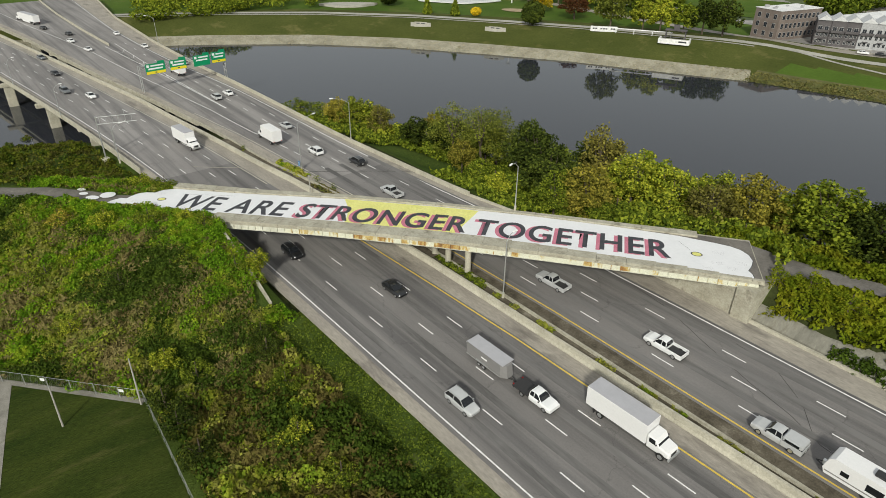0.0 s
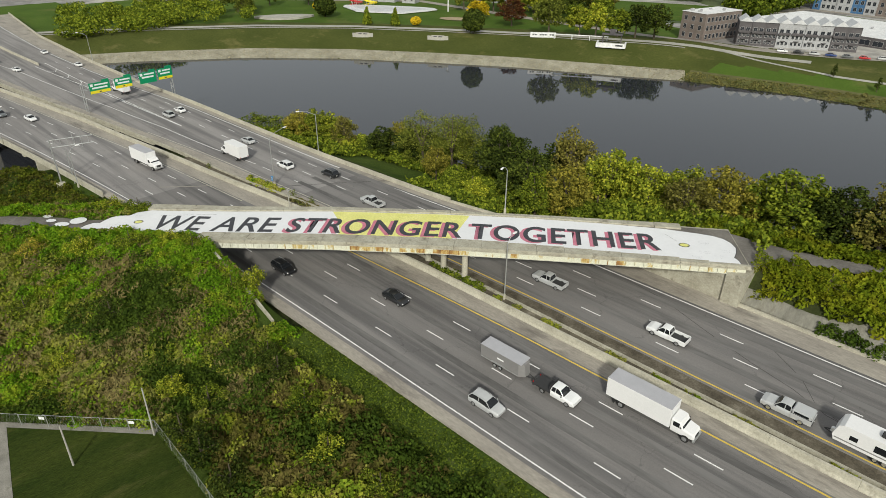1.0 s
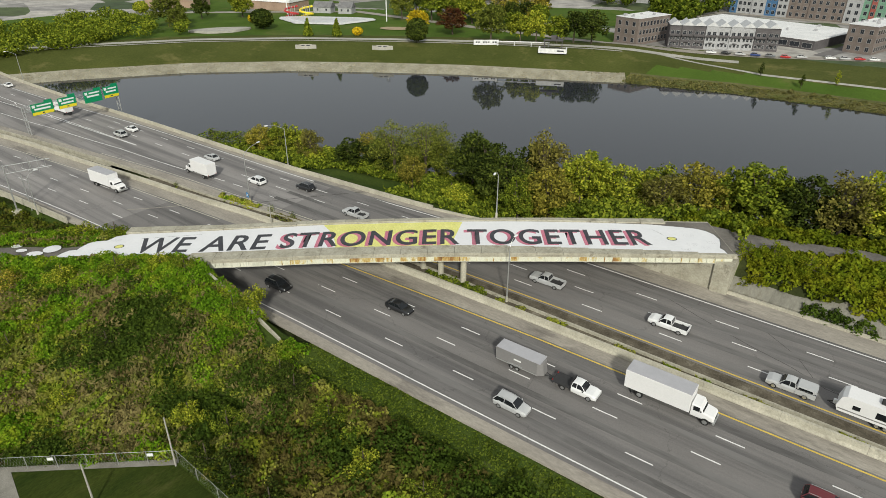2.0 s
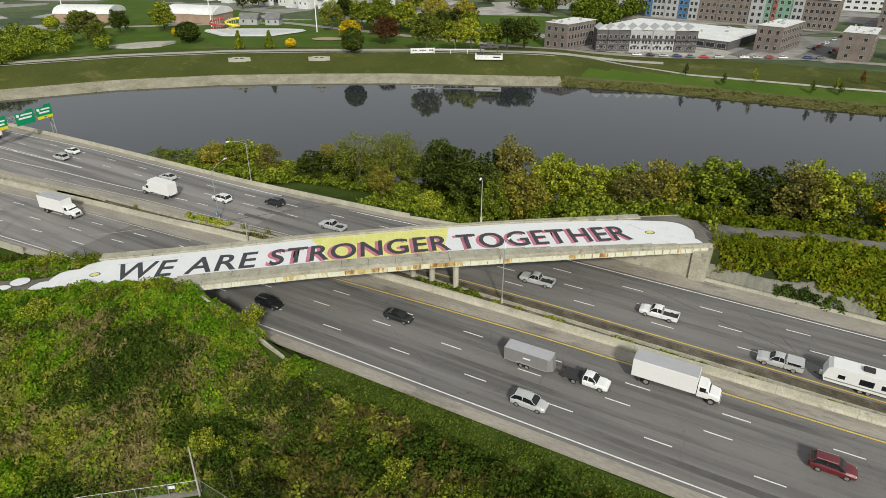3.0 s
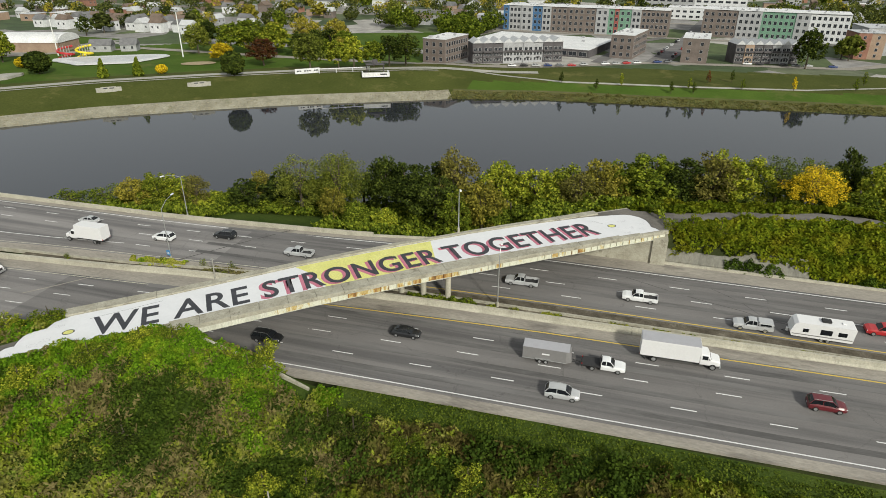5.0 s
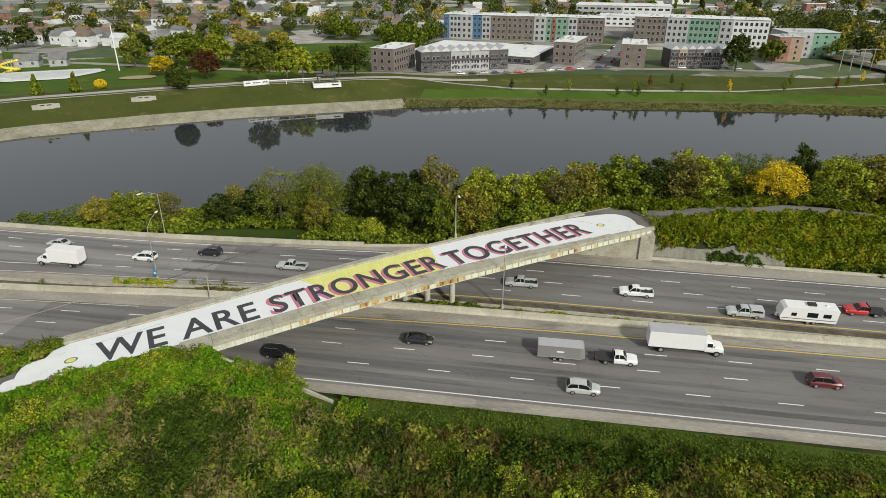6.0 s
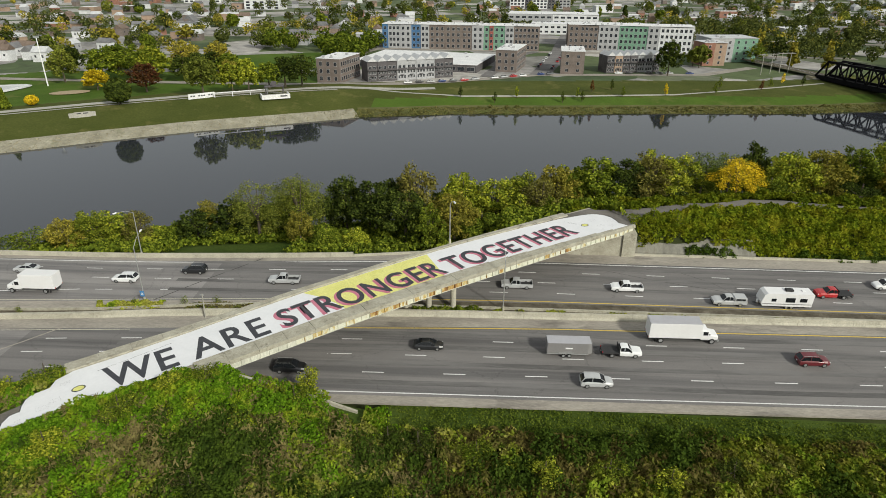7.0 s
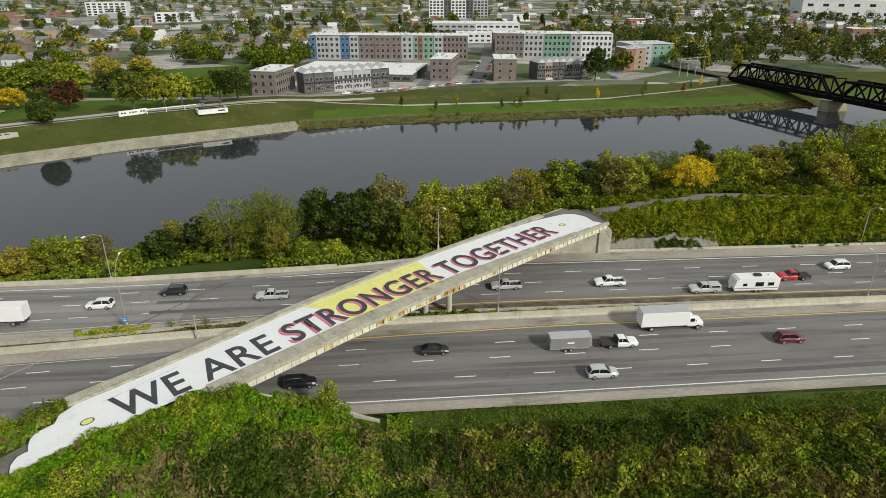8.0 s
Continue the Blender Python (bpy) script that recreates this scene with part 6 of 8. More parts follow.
def block(name, x, y, turn, w, d, h, segments, floors, label, category="apartment building", roof=None, side_windows=(0, 0), z=TOWN_Z, win=(1.5, 1.5), per=3.6, clutter=6, base=0.0):
    """A flat-roofed block whose front lies along its local x; segments give the facade's widths and skins."""
    root = thing(name, pose(x, y, z, 0, 0, turn), label, category)
    meshes = {}
    px = 0.0
    total = sum(s[0] for s in segments)
    for k, (sw, mat) in enumerate(segments):
        sw = sw * w / total
        step = 0.0 if k % 2 == 0 else 0.45
        hh = h - (0.0 if k % 3 else -0.35)
        part("wall", boxed((px, px + sw, step, d, -1.0, hh)), mat, root)
        cols = max(1, int(sw / per))
        window_grid(root, cols, floors, px + 0.4, px + sw - 0.4, base + 0.3, h - 0.5, step, *win, meshes)
        px += sw
    if side_windows[0]:
        window_grid(root, side_windows[0], floors, 1.0, d - 1.0, base + 0.3, h - 0.5, 0.0, *win, meshes, "left")
    if side_windows[1]:
        window_grid(root, side_windows[1], floors, 1.0, d - 1.0, base + 0.3, h - 0.5, w, *win, meshes, "right")
    rf = part("roof", boxed((-0.25, w + 0.25, -0.25, d + 0.25, h + 0.36, h + 0.55)), roof or ROOF_WHITE, root)
    rng = random.Random(int(x * 7 + y))
    for k in range(clutter):
        cx, cy = rng.uniform(1, w - 2.5), rng.uniform(1, d - 2.5)
        s = rng.uniform(0.7, 1.6)
        part("roof_unit", boxed((cx, cx + s, cy, cy + s, h + 0.55, h + 0.55 + rng.uniform(0.5, 1.1)), bevel=0.05), PANEL_GREY, rf)
    return root


def townhouses(x, y, turn, unit, n, d, h, skins, label):
    """A terrace of narrow gabled houses, each with its own peak."""
    for k in range(n):
        root = thing("townhouse", pose(x, y, TOWN_Z, 0, 0, turn) @ pose(k * unit, 0, 0), label, "house", "terrace of town houses")
        mat = skins[k % len(skins)] if len(skins) != n else skins[k]
        part("wall", boxed((0.03, unit - 0.03, 0 if k % 2 else 0.4, d, -1, h - 2.2)), mat, root)
        bm = bmesh.new()
        v = [bm.verts.new(c) for c in ((0.02, -0.2, h - 2.2), (unit - 0.02, -0.2, h - 2.2), (unit / 2, -0.2, h), (0.02, d, h - 2.2), (unit - 0.02, d, h - 2.2), (unit / 2, d, h))]
        for f in ((0, 1, 2), (5, 4, 3), (0, 2, 5, 3), (2, 1, 4, 5), (1, 0, 3, 4)):
            bm.faces.new([v[i] for i in f])
        part("roof", bm, ROOF_WHITE if mat == PANEL_WHITE else ROOF_LIGHT, root)
        yy = 0 if k % 2 else 0.4
        meshes = TH_MESH
        window_grid(root, 3, 1, 0.3, unit - 0.3, 0.8, 3.0, yy, 0.9, 1.4, meshes)
        window_grid(root, 3, 1, 0.3, unit - 0.3, 3.6, 5.6, yy, 0.9, 1.3, meshes)
        window_grid(root, 2, 1, 0.3, unit - 0.3, 6.2, 8.2, yy, 1.5, 1.7, meshes)
        part("balcony", boxed((0.3, unit - 0.3, yy - 1.1, yy, 5.75, 5.95), (0.3, unit - 0.3, yy - 1.1, yy - 1.02, 5.95, 6.8)), PANEL_GREY if mat == PANEL_WHITE else BRICK_DARK, root)
        part("porch_roof", boxed((unit / 2 - 1.0, unit / 2 + 1.0, yy - 1.2, yy, 3.0, 3.15)), BRICK_DARK, root)


TH_MESH = {}
ROOF_LIGHT = surface("pale_metal_roof", (0.50, 0.51, 0.53), (0.62, 0.63, 0.64), 0.3, 0.6, 0.05, 10)
block("apartment_building", -149.2, 303.5, -13, 13.6, 27, 12.2, [(1, BRICK)], 3, "brown brick apartment building with white roof", side_windows=(8, 9), win=(1.5, 2.0), per=4)
townhouses(-122.0, 305.8, 26, 5.6, 9, 12, 12.8, [BRICK_DARK, BRICK_DARK, BRICK_DARK, PANEL_GREY, PANEL_GREY, PANEL_GREY, PANEL_GREY, BRICK_DARK, BRICK_DARK], "brick and grey panel gabled town house facing the river")
block("parking_garage", -139.8, 361, -13, 78, 54, 4.0, [(1, BRICK_DARK)], 1, "low parking garage with broad white roof deck", "parking garage", per=6, win=(4.5, 2.2), clutter=5)
block("apartment_building", -52.4, 350.2, -13, 12.6, 33, 12.3, [(1, BRICK)], 3, "brown brick apartment building on a street corner", side_windows=(0, 11), win=(1.5, 1.9), per=3.6)
block("apartment_building", -14.4, 344.0, -6, 13.4, 26, 12.6, [(1, BRICK)], 3, "brown brick apartment building with white roof", side_windows=(6, 6), win=(1.5, 1.5), per=4.5)
townhouses(13.4, 349.2, 15, 4.9, 7, 12, 12.2, [BRICK_DARK, BRICK_TAN, BRICK_DARK, BRICK_DARK, PANEL_GREY, PANEL_GREY, BRICK_DARK], "dark brick gabled town house facing the river")
block("apartment_building", 80.5, 386, 8, 15, 16, 13.8, [(8, BRICK_RED), (9, BRICK_TAN)], 4, "tan and red brick corner building", win=(1.3, 1.6), per=4.2, roof=ROOF_LIGHT)
block("apartment_building", 90, 404, 6, 32, 24, 14.8, [(1, PANEL_GREY), (1, PANEL_GREEN)], 4, "grey-green block behind the tan corner building", win=(1.3, 1.6), per=4.2, roof=ROOF_LIGHT)
block("apartment_building", -137, 463, -5.2, 119, 22, 17.2, [(6, PANEL_BLUE), (13, PANEL_GREY), (12, PANEL_GREY), (10, PANEL_BLUE), (9, PANEL_GREY), (17, BRICK), (17, BRICK), (11, BRICK), (12, PANEL_GREY), (6, PANEL_GREEN), (4, PANEL_RED), (12, PANEL_GREEN), (9, PANEL_GREY), (26, BRICK)], 4, "long four-storey block in blue, grey, brown and green panels", win=(1.7, 2.1), per=3.1, clutter=34)
block("apartment_building", 4.5, 468, -10, 90, 24, 17.6, [(9, BRICK), (15, BRICK), (16, PANEL_GREY), (22, PANEL_GREEN), (9, PANEL_GREY), (25, PANEL_WHITE)], 4, "four-storey block in brick, green and white panels", side_windows=(5, 0), win=(1.7, 2.1), per=3.1, clutter=26)
block("apartment_building", 8, 500, -5.2, 60, 22, 15.5, [(1, BRICK)], 4, "brick block with white roof behind the street front", per=5)

# streets of the quarter
def street(name, line, w, mat, label, lift=0.14):
    tagged(ribbon(name, line, -w / 2, w / 2, lift, mat, step=8.0), label, "road", kind="structure")


street("street", [(-168, 296), (-120, 298), (-74, 314), (-30, 338), (20, 344), (70, 348), (110, 380)], 7, SHOULDER, "grey street along the river lawn")
street("street", [(-27, 338), (-8, 420), (8, 520), (40, 700), (100, 1000)], 12, ASPHALT, "straight dark street running away between blocks", 0.18)
street("street", [(-58, 330), (-40, 420), (-20, 450)], 7, ASPHALT, "side street beside the garage", 0.17)
street("street", [(-420, 215), (-330, 300), (-230, 296), (-168, 296)], 7, SHOULDER, "grey park road behind the levee", 0.16)
street("street", [(-420, 420), (-250, 395), (-150, 420), (-140, 460), (-20, 448), (120, 440), (200, 430)], 8, SHOULDER, "grey cross street", 0.15)
street("street", [(-600, 560), (-300, 540), (0, 545), (300, 520)], 9, SHOULDER, "grey cross street", 0.15)


def house(x, y, turn, w, d, h, skin, roofing, label):
    root = thing("house", pose(x, y, TOWN_Z, 0, 0, turn), label, "house", "houses of the town")
    part("wall", boxed((-w / 2, w / 2, -d / 2, d / 2, -0.5, h)), skin, root)
    bm = bmesh.new()
    o = 0.4
    v = [bm.verts.new(c) for c in ((-w / 2 - o, -d / 2 - o, h), (w / 2 + o, -d / 2 - o, h), (w / 2 + o, d / 2 + o, h), (-w / 2 - o, d / 2 + o, h), (-w / 2 - o, 0, h + d * 0.42), (w / 2 + o, 0, h + d * 0.42))]
    for f in ((0, 1, 5, 4), (2, 3, 4, 5), (0, 4, 3), (1, 2, 5), (3, 2, 1, 0)):
        bm.faces.new([v[i] for i in f])
    part("roof", bm, roofing, root)
    if y < 560:
        window_grid(root, 2, 1, -w / 2, w / 2, 0.6, h, -d / 2, 1.1, 1.4, HOUSE_MESH)
    return root


HOUSE_MESH = {}
TOWN_RNG = random.Random(21)
KEEP = [(-156, 300, -30, 385), (-60, 345, 70, 400), (80, 400, 135, 460), (-145, 445, 115, 530), (-35, 330, 30, 560), (-165, 385, 125, 450)]


def free(x, y, pad=6):
    return along(FAR_BANK, x, y) > 75 and not any(a - pad < x < c + pad and b - pad < y < d + pad for a, b, c, d in KEEP)


def town():
    """Rows of gabled houses and flat-roofed sheds behind the river front."""
    skins = [PANEL_WHITE, PANEL_WHITE, PANEL_WHITE, PANEL_GREY, BRICK_RED, BRICK, BRICK_TAN, BRICK_TAN]
    roofs = [ROOF_GREY, ROOF_GREY, ROOF_BROWN, ROOF_LIGHT]
    words = {PANEL_WHITE.name: "white", PANEL_GREY.name: "grey", BRICK_RED.name: "red brick", BRICK.name: "brown brick", BRICK_TAN.name: "tan brick", PANEL_BLUE.name: "blue"}
    count = 0
    y = 395.0
    while y < 1500:
        x = -620.0 - 0.2 * (y - 395)
        while x < 520 + 0.7 * (y - 395):
            jx, jy = x + TOWN_RNG.uniform(-5, 5), y + TOWN_RNG.uniform(-7, 7)
            if free(jx, jy) and not (120 < jx and jy < 560) and not (-300 < jx < -140 and jy < 470) and not (-150 < jx < -60 and 540 < jy < 600):
                r = TOWN_RNG.random()
                sk = TOWN_RNG.choice(skins)
                if r < 0.36:
                    house(jx, jy, TOWN_RNG.choice((0, 90, 8, -12)), TOWN_RNG.uniform(8, 13), TOWN_RNG.uniform(7, 9), TOWN_RNG.uniform(4, 6.4), sk, TOWN_RNG.choice(roofs), words[sk.name] + " gabled house on a town lot")
                    count += 1
                elif r < 0.45:
                    w, d = TOWN_RNG.uniform(12, 26), TOWN_RNG.uniform(12, 20)
                    block("shop_building", jx, jy, TOWN_RNG.uniform(-8, 8), w, d, TOWN_RNG.uniform(4.5, 9), [(1, sk)], 1, words[sk.name] + " flat-roofed commercial building in the town", "building", TOWN_RNG.choice((ROOF_WHITE, ROOF_LIGHT, ROOF_GREY)), per=12.0, win=(2.8, 1.8), clutter=1)
            x += TOWN_RNG.uniform(19, 34) * (1 + (y - 395) / 900)
        y += 26 * (1 + (y - 395) / 700)
    return count


town()
block("office_building", -35, 640, -6, 90, 40, 14, [(1, PANEL_GREY), (1, PANEL_WHITE)], 3, "long pale flat-roofed office building down the street", "building", per=6, win=(4, 1.8))
block("office_building", -15, 585, -6, 34, 22, 9, [(1, PANEL_WHITE)], 2, "white flat-roofed building beside the street", "building", per=5, win=(3, 1.6))
block("tower_block", -20, 980, -4, 90, 26, 34, [(2, PANEL_WHITE), (1, BRICK_DARK), (2, PANEL_WHITE), (1, BRICK_DARK), (2, PANEL_GREY)], 8, "far grey and white tower block", "building", per=5, win=(3.4, 2.4))
block("office_building", -560, 1060, 8, 60, 30, 20, [(1, PANEL_WHITE)], 5, "far white office block", "building", per=8, win=(5, 2.4))
block("office_building", -400, 900, 8, 50, 24, 12, [(1, PANEL_WHITE)], 3, "far long white building", "building", per=9, win=(5, 2.4))
block("arena", 560, 960, -20, 150, 90, 26, [(1, PANEL_WHITE)], 2, "far large hall with sweeping white roof", "building", per=20, win=(8, 4), clutter=0)
block("warehouse", 720, 780, -20, 170, 70, 16, [(1, PANEL_GREY)], 1, "far warehouse with wide white roof", "building", per=20, win=(8, 3), clutter=4)
block("warehouse", 420, 640, -18, 60, 30, 7, [(1, BRICK_RED)], 1, "low brick building beside a parking lot", "building", per=9, win=(3, 2), clutter=2)
lot = sheet("parking_lot", [(300, 520, TOWN_Z + 0.3), (470, 470, TOWN_Z + 0.3), (540, 600, TOWN_Z + 0.3), (350, 640, TOWN_Z + 0.3)], [(0, 1, 2, 3)], SHOULDER)
tagged(lot, "grey asphalt parking lot beyond the tracks", "parking lot", kind="structure")
green = sheet("sports_field", [(-262, 345, TOWN_Z + 0.25), (-160, 352, TOWN_Z + 0.25), (-146, 440, TOWN_Z + 0.25), (-215, 415, TOWN_Z + 0.25), (-280, 385, TOWN_Z + 0.25)], [(0, 1, 2, 3, 4)], PARK_LAWN)
tagged(green, "open green lawn behind the park trees", "lawn", kind="structure")
green2 = sheet("sports_field", [(-480, 225, TOWN_Z + 0.25), (-400, 235, TOWN_Z + 0.25), (-370, 330, TOWN_Z + 0.25), (-560, 340, TOWN_Z + 0.25)], [(0, 1, 2, 3)], PARK_LAWN)
tagged(green2, "open green sports lawn beside the domes", "lawn", kind="structure")


# ---- park on the levee ----
def overlook():
    root = thing("overlook_terrace", pose(-157.2, 254.0, -0.6, 0, 0, 26), "white-walled overlook terrace with a small canopy", "terrace")
    part("wall", boxed((-6.5, 6.5, -3.2, -2.6, -1.0, 1.0), (-6.5, -5.9, -2.6, 3, -1.0, 1.0), (5.9, 6.5, -2.6, 3, -1.0, 1.0)), ROOF_WHITE, root)
    part("floor", boxed((-5.9, 5.9, -2.6, 4, -1.0, 0.1)), PATH_CONC, root)
    part("canopy", boxed((-4.5, 4.5, -1.4, 2.4, 4.2, 4.5), (-1.2, 1.2, 0.2, 1.0, 4.5, 6.5)), BRICK_DARK, root)
    for x in (-4, 4):
        for y in (-1, 2):
            part("post", tubes(((x, y, 0), (x, y, 4.2), 0.15)), BRICK_DARK, root)
    part("legend", boxed((2.0, 5.2, -3.26, -3.21, -0.1, 0.5)), MURAL_BLACK, root)
    rail = thing("white_pergola", pose(-183.5, 246.5, -0.6, 0, 0, 30), "long white timber trellis beam on posts", "pergola")
    part("beam", boxed((0, 25, -0.25, 0.25, 1.9, 2.25), bevel=0.04), ROOF_WHITE, rail)
    for k in range(4):
        part("post", boxed((k * 8.0 + 0.3, k * 8.0 + 0.6, -0.15, 0.15, 0, 1.9)), PANEL_WHITE, rail)
    sign = thing("park_sign", pose(-193.0, 241.0, -0.3, 0, 0, 40), "long white park sign wall with dark lettering bars", "sign")
    part("panel", boxed((0, 12, 0, 0.6, -0.3, 2.0), bevel=0.05), ROOF_WHITE, sign)
    part("legend", boxed(*[(1.0 + k * 1.15, 1.8 + k * 1.15, -0.05, -0.01, 0.7, 1.3) for k in range(9) if k not in (2, 6)]), MURAL_BLACK, sign)
    for x, y, turn in ((-256, 191, 40), (-226, 212.5, 36)):
        t = thing("overlook_terrace", pose(x, y, -1.2, 0, 0, turn), "small pale stone lookout on the levee edge", "terrace", "levee lookouts")
        part("wall", boxed((-3, 3, -1.6, -1.2, -1.5, 0.8), (-5, -3, -1.2, -0.8, -1.5, 0.5), (3, 5, -1.2, -0.8, -1.5, 0.5)), PATH_CONC, t)
        part("legend", boxed((-2, -0.4, -1.65, -1.61, 0.0, 0.45), (0.3, 2.1, -1.65, -1.61, 0.0, 0.45)), MURAL_BLACK, t)


overlook()


def water_park():
    pool = thing("swimming_pool", pose(-314, 256, TOWN_Z + 0.4, 0, 0, 32) @ Matrix.Diagonal((1.25, 1.9, 1, 1)), "pale curved pool deck of a drained water park", "pool")
    part("deck", prism([(14 * math.cos(a) * (1.5 + 0.4 * math.sin(3 * a)), 8 * math.sin(a) * (1.2 + 0.3 * math.cos(2 * a))) for a in np.arange(0, 6.28, 0.3)], 0, 0.5), PANEL_WHITE, pool)
    part("basin", prism([(11 * math.cos(a) * (1.5 + 0.4 * math.sin(3 * a)) + 1, 5.4 * math.sin(a) * (1.2 + 0.3 * math.cos(2 * a))) for a in np.arange(0, 6.28, 0.3)], 0.5, 0.53), ROOF_LIGHT, pool)
    for x, y, mat, lab in ((-341, 254, PAINT["red"], "red spiral water slide on a steel tower"), (-334, 260, SIGN_YELLOW, "yellow-green water slide tube")):
        s = thing("water_slide", pose(x, y, TOWN_Z, 0, 0, 20), lab, "slide")
        part("tower", tubes(*[((i, j, 0), (i, j, 7), 0.2) for i in (-1.5, 1.5) for j in (-1.5, 1.5)]), STEEL, s)
        coil = [(4 * math.cos(k * 0.5), 4 * math.sin(k * 0.5), 7 - k * 0.35) for k in range(20)]
        part("chute", tubes(*[(a, b, 0.6) for a, b in zip(coil[:-1], coil[1:])]), mat, s)
    for bx, by, bw in ((-344, 284, 12), (-330, 291, 9)):
        house(bx, by, 25, bw, 8, 3.6, PANEL_GREY, ROOF_GREY, "grey gabled bath house beside the pool")
    for x, y, turn in ((-444, 240, 28), (-383, 277, 15)):
        h = thing("dome_hall", pose(x, y, TOWN_Z, 0, 0, turn), "brick sports hall under a white barrel roof", "hall", "sports halls")
        part("wall", boxed((-18, 18, -11, 11, -1, 5.5)), BRICK_TAN, h)
        prof = [(11.5 * math.cos(a), 5.5 + 4.5 * math.sin(a)) for a in np.linspace(0, math.pi, 12)]
        bm = bmesh.new()
        rings = [[bm.verts.new((x2, yy, zz)) for yy, zz in prof] for x2 in (-18.5, 18.5)]
        for i in range(11):
            bm.faces.new((rings[0][i], rings[1][i], rings[1][i + 1], rings[0][i + 1]))
        bm.faces.new(rings[0])
        bm.faces.new(rings[1][::-1])
        part("roof", bm, ROOF_WHITE, h)


water_park()
lot_park = thing("gravel_lot", pose(-329, 194, TOWN_Z + 1.1, 0, 0, 60), "pale worn gravel lot beside the levee road", "gravel lot")
part("bed", prism([(15 * math.cos(a) * (1 + 0.2 * math.sin(3 * a)), 7 * math.sin(a)) for a in np.arange(0, 6.28, 0.35)], -1.0, 0.1), PATH_CONC, lot_park)
for k in range(11):
    house(-480 + 13.5 * k, 372 + 5 * math.sin(2.3 * k), (0, 90)[k % 2], 9.5, 8, 5.6 + 0.6 * (k % 3), PANEL_WHITE, (ROOF_GREY, ROOF_LIGHT, ROOF_BROWN)[k % 3], "white gabled house in a row beyond the park")
for k in range(9):
    house(-470 + 14.5 * k, 398 + 4 * math.sin(1.7 * k), (90, 0)[k % 2], 9, 8, 5.4 + 0.6 * (k % 2), (PANEL_WHITE, PANEL_WHITE, PANEL_GREY)[k % 3], (ROOF_GREY, ROOF_BROWN)[k % 2], "pale gabled house in a row beyond the park")
sand = thing("sand_court", pose(-262, 262, TOWN_Z + 0.35, 0, 0, 30), "bare tan sand court in the park", "sand court")
part("bed", prism([(9 * math.cos(a), 5 * math.sin(a)) for a in np.arange(0, 6.28, 0.35)], 0, 0.12), surface("tan_sand", (0.34, 0.27, 0.18), (0.44, 0.36, 0.25), 0.4, 0.95, 0.2, 8), sand)

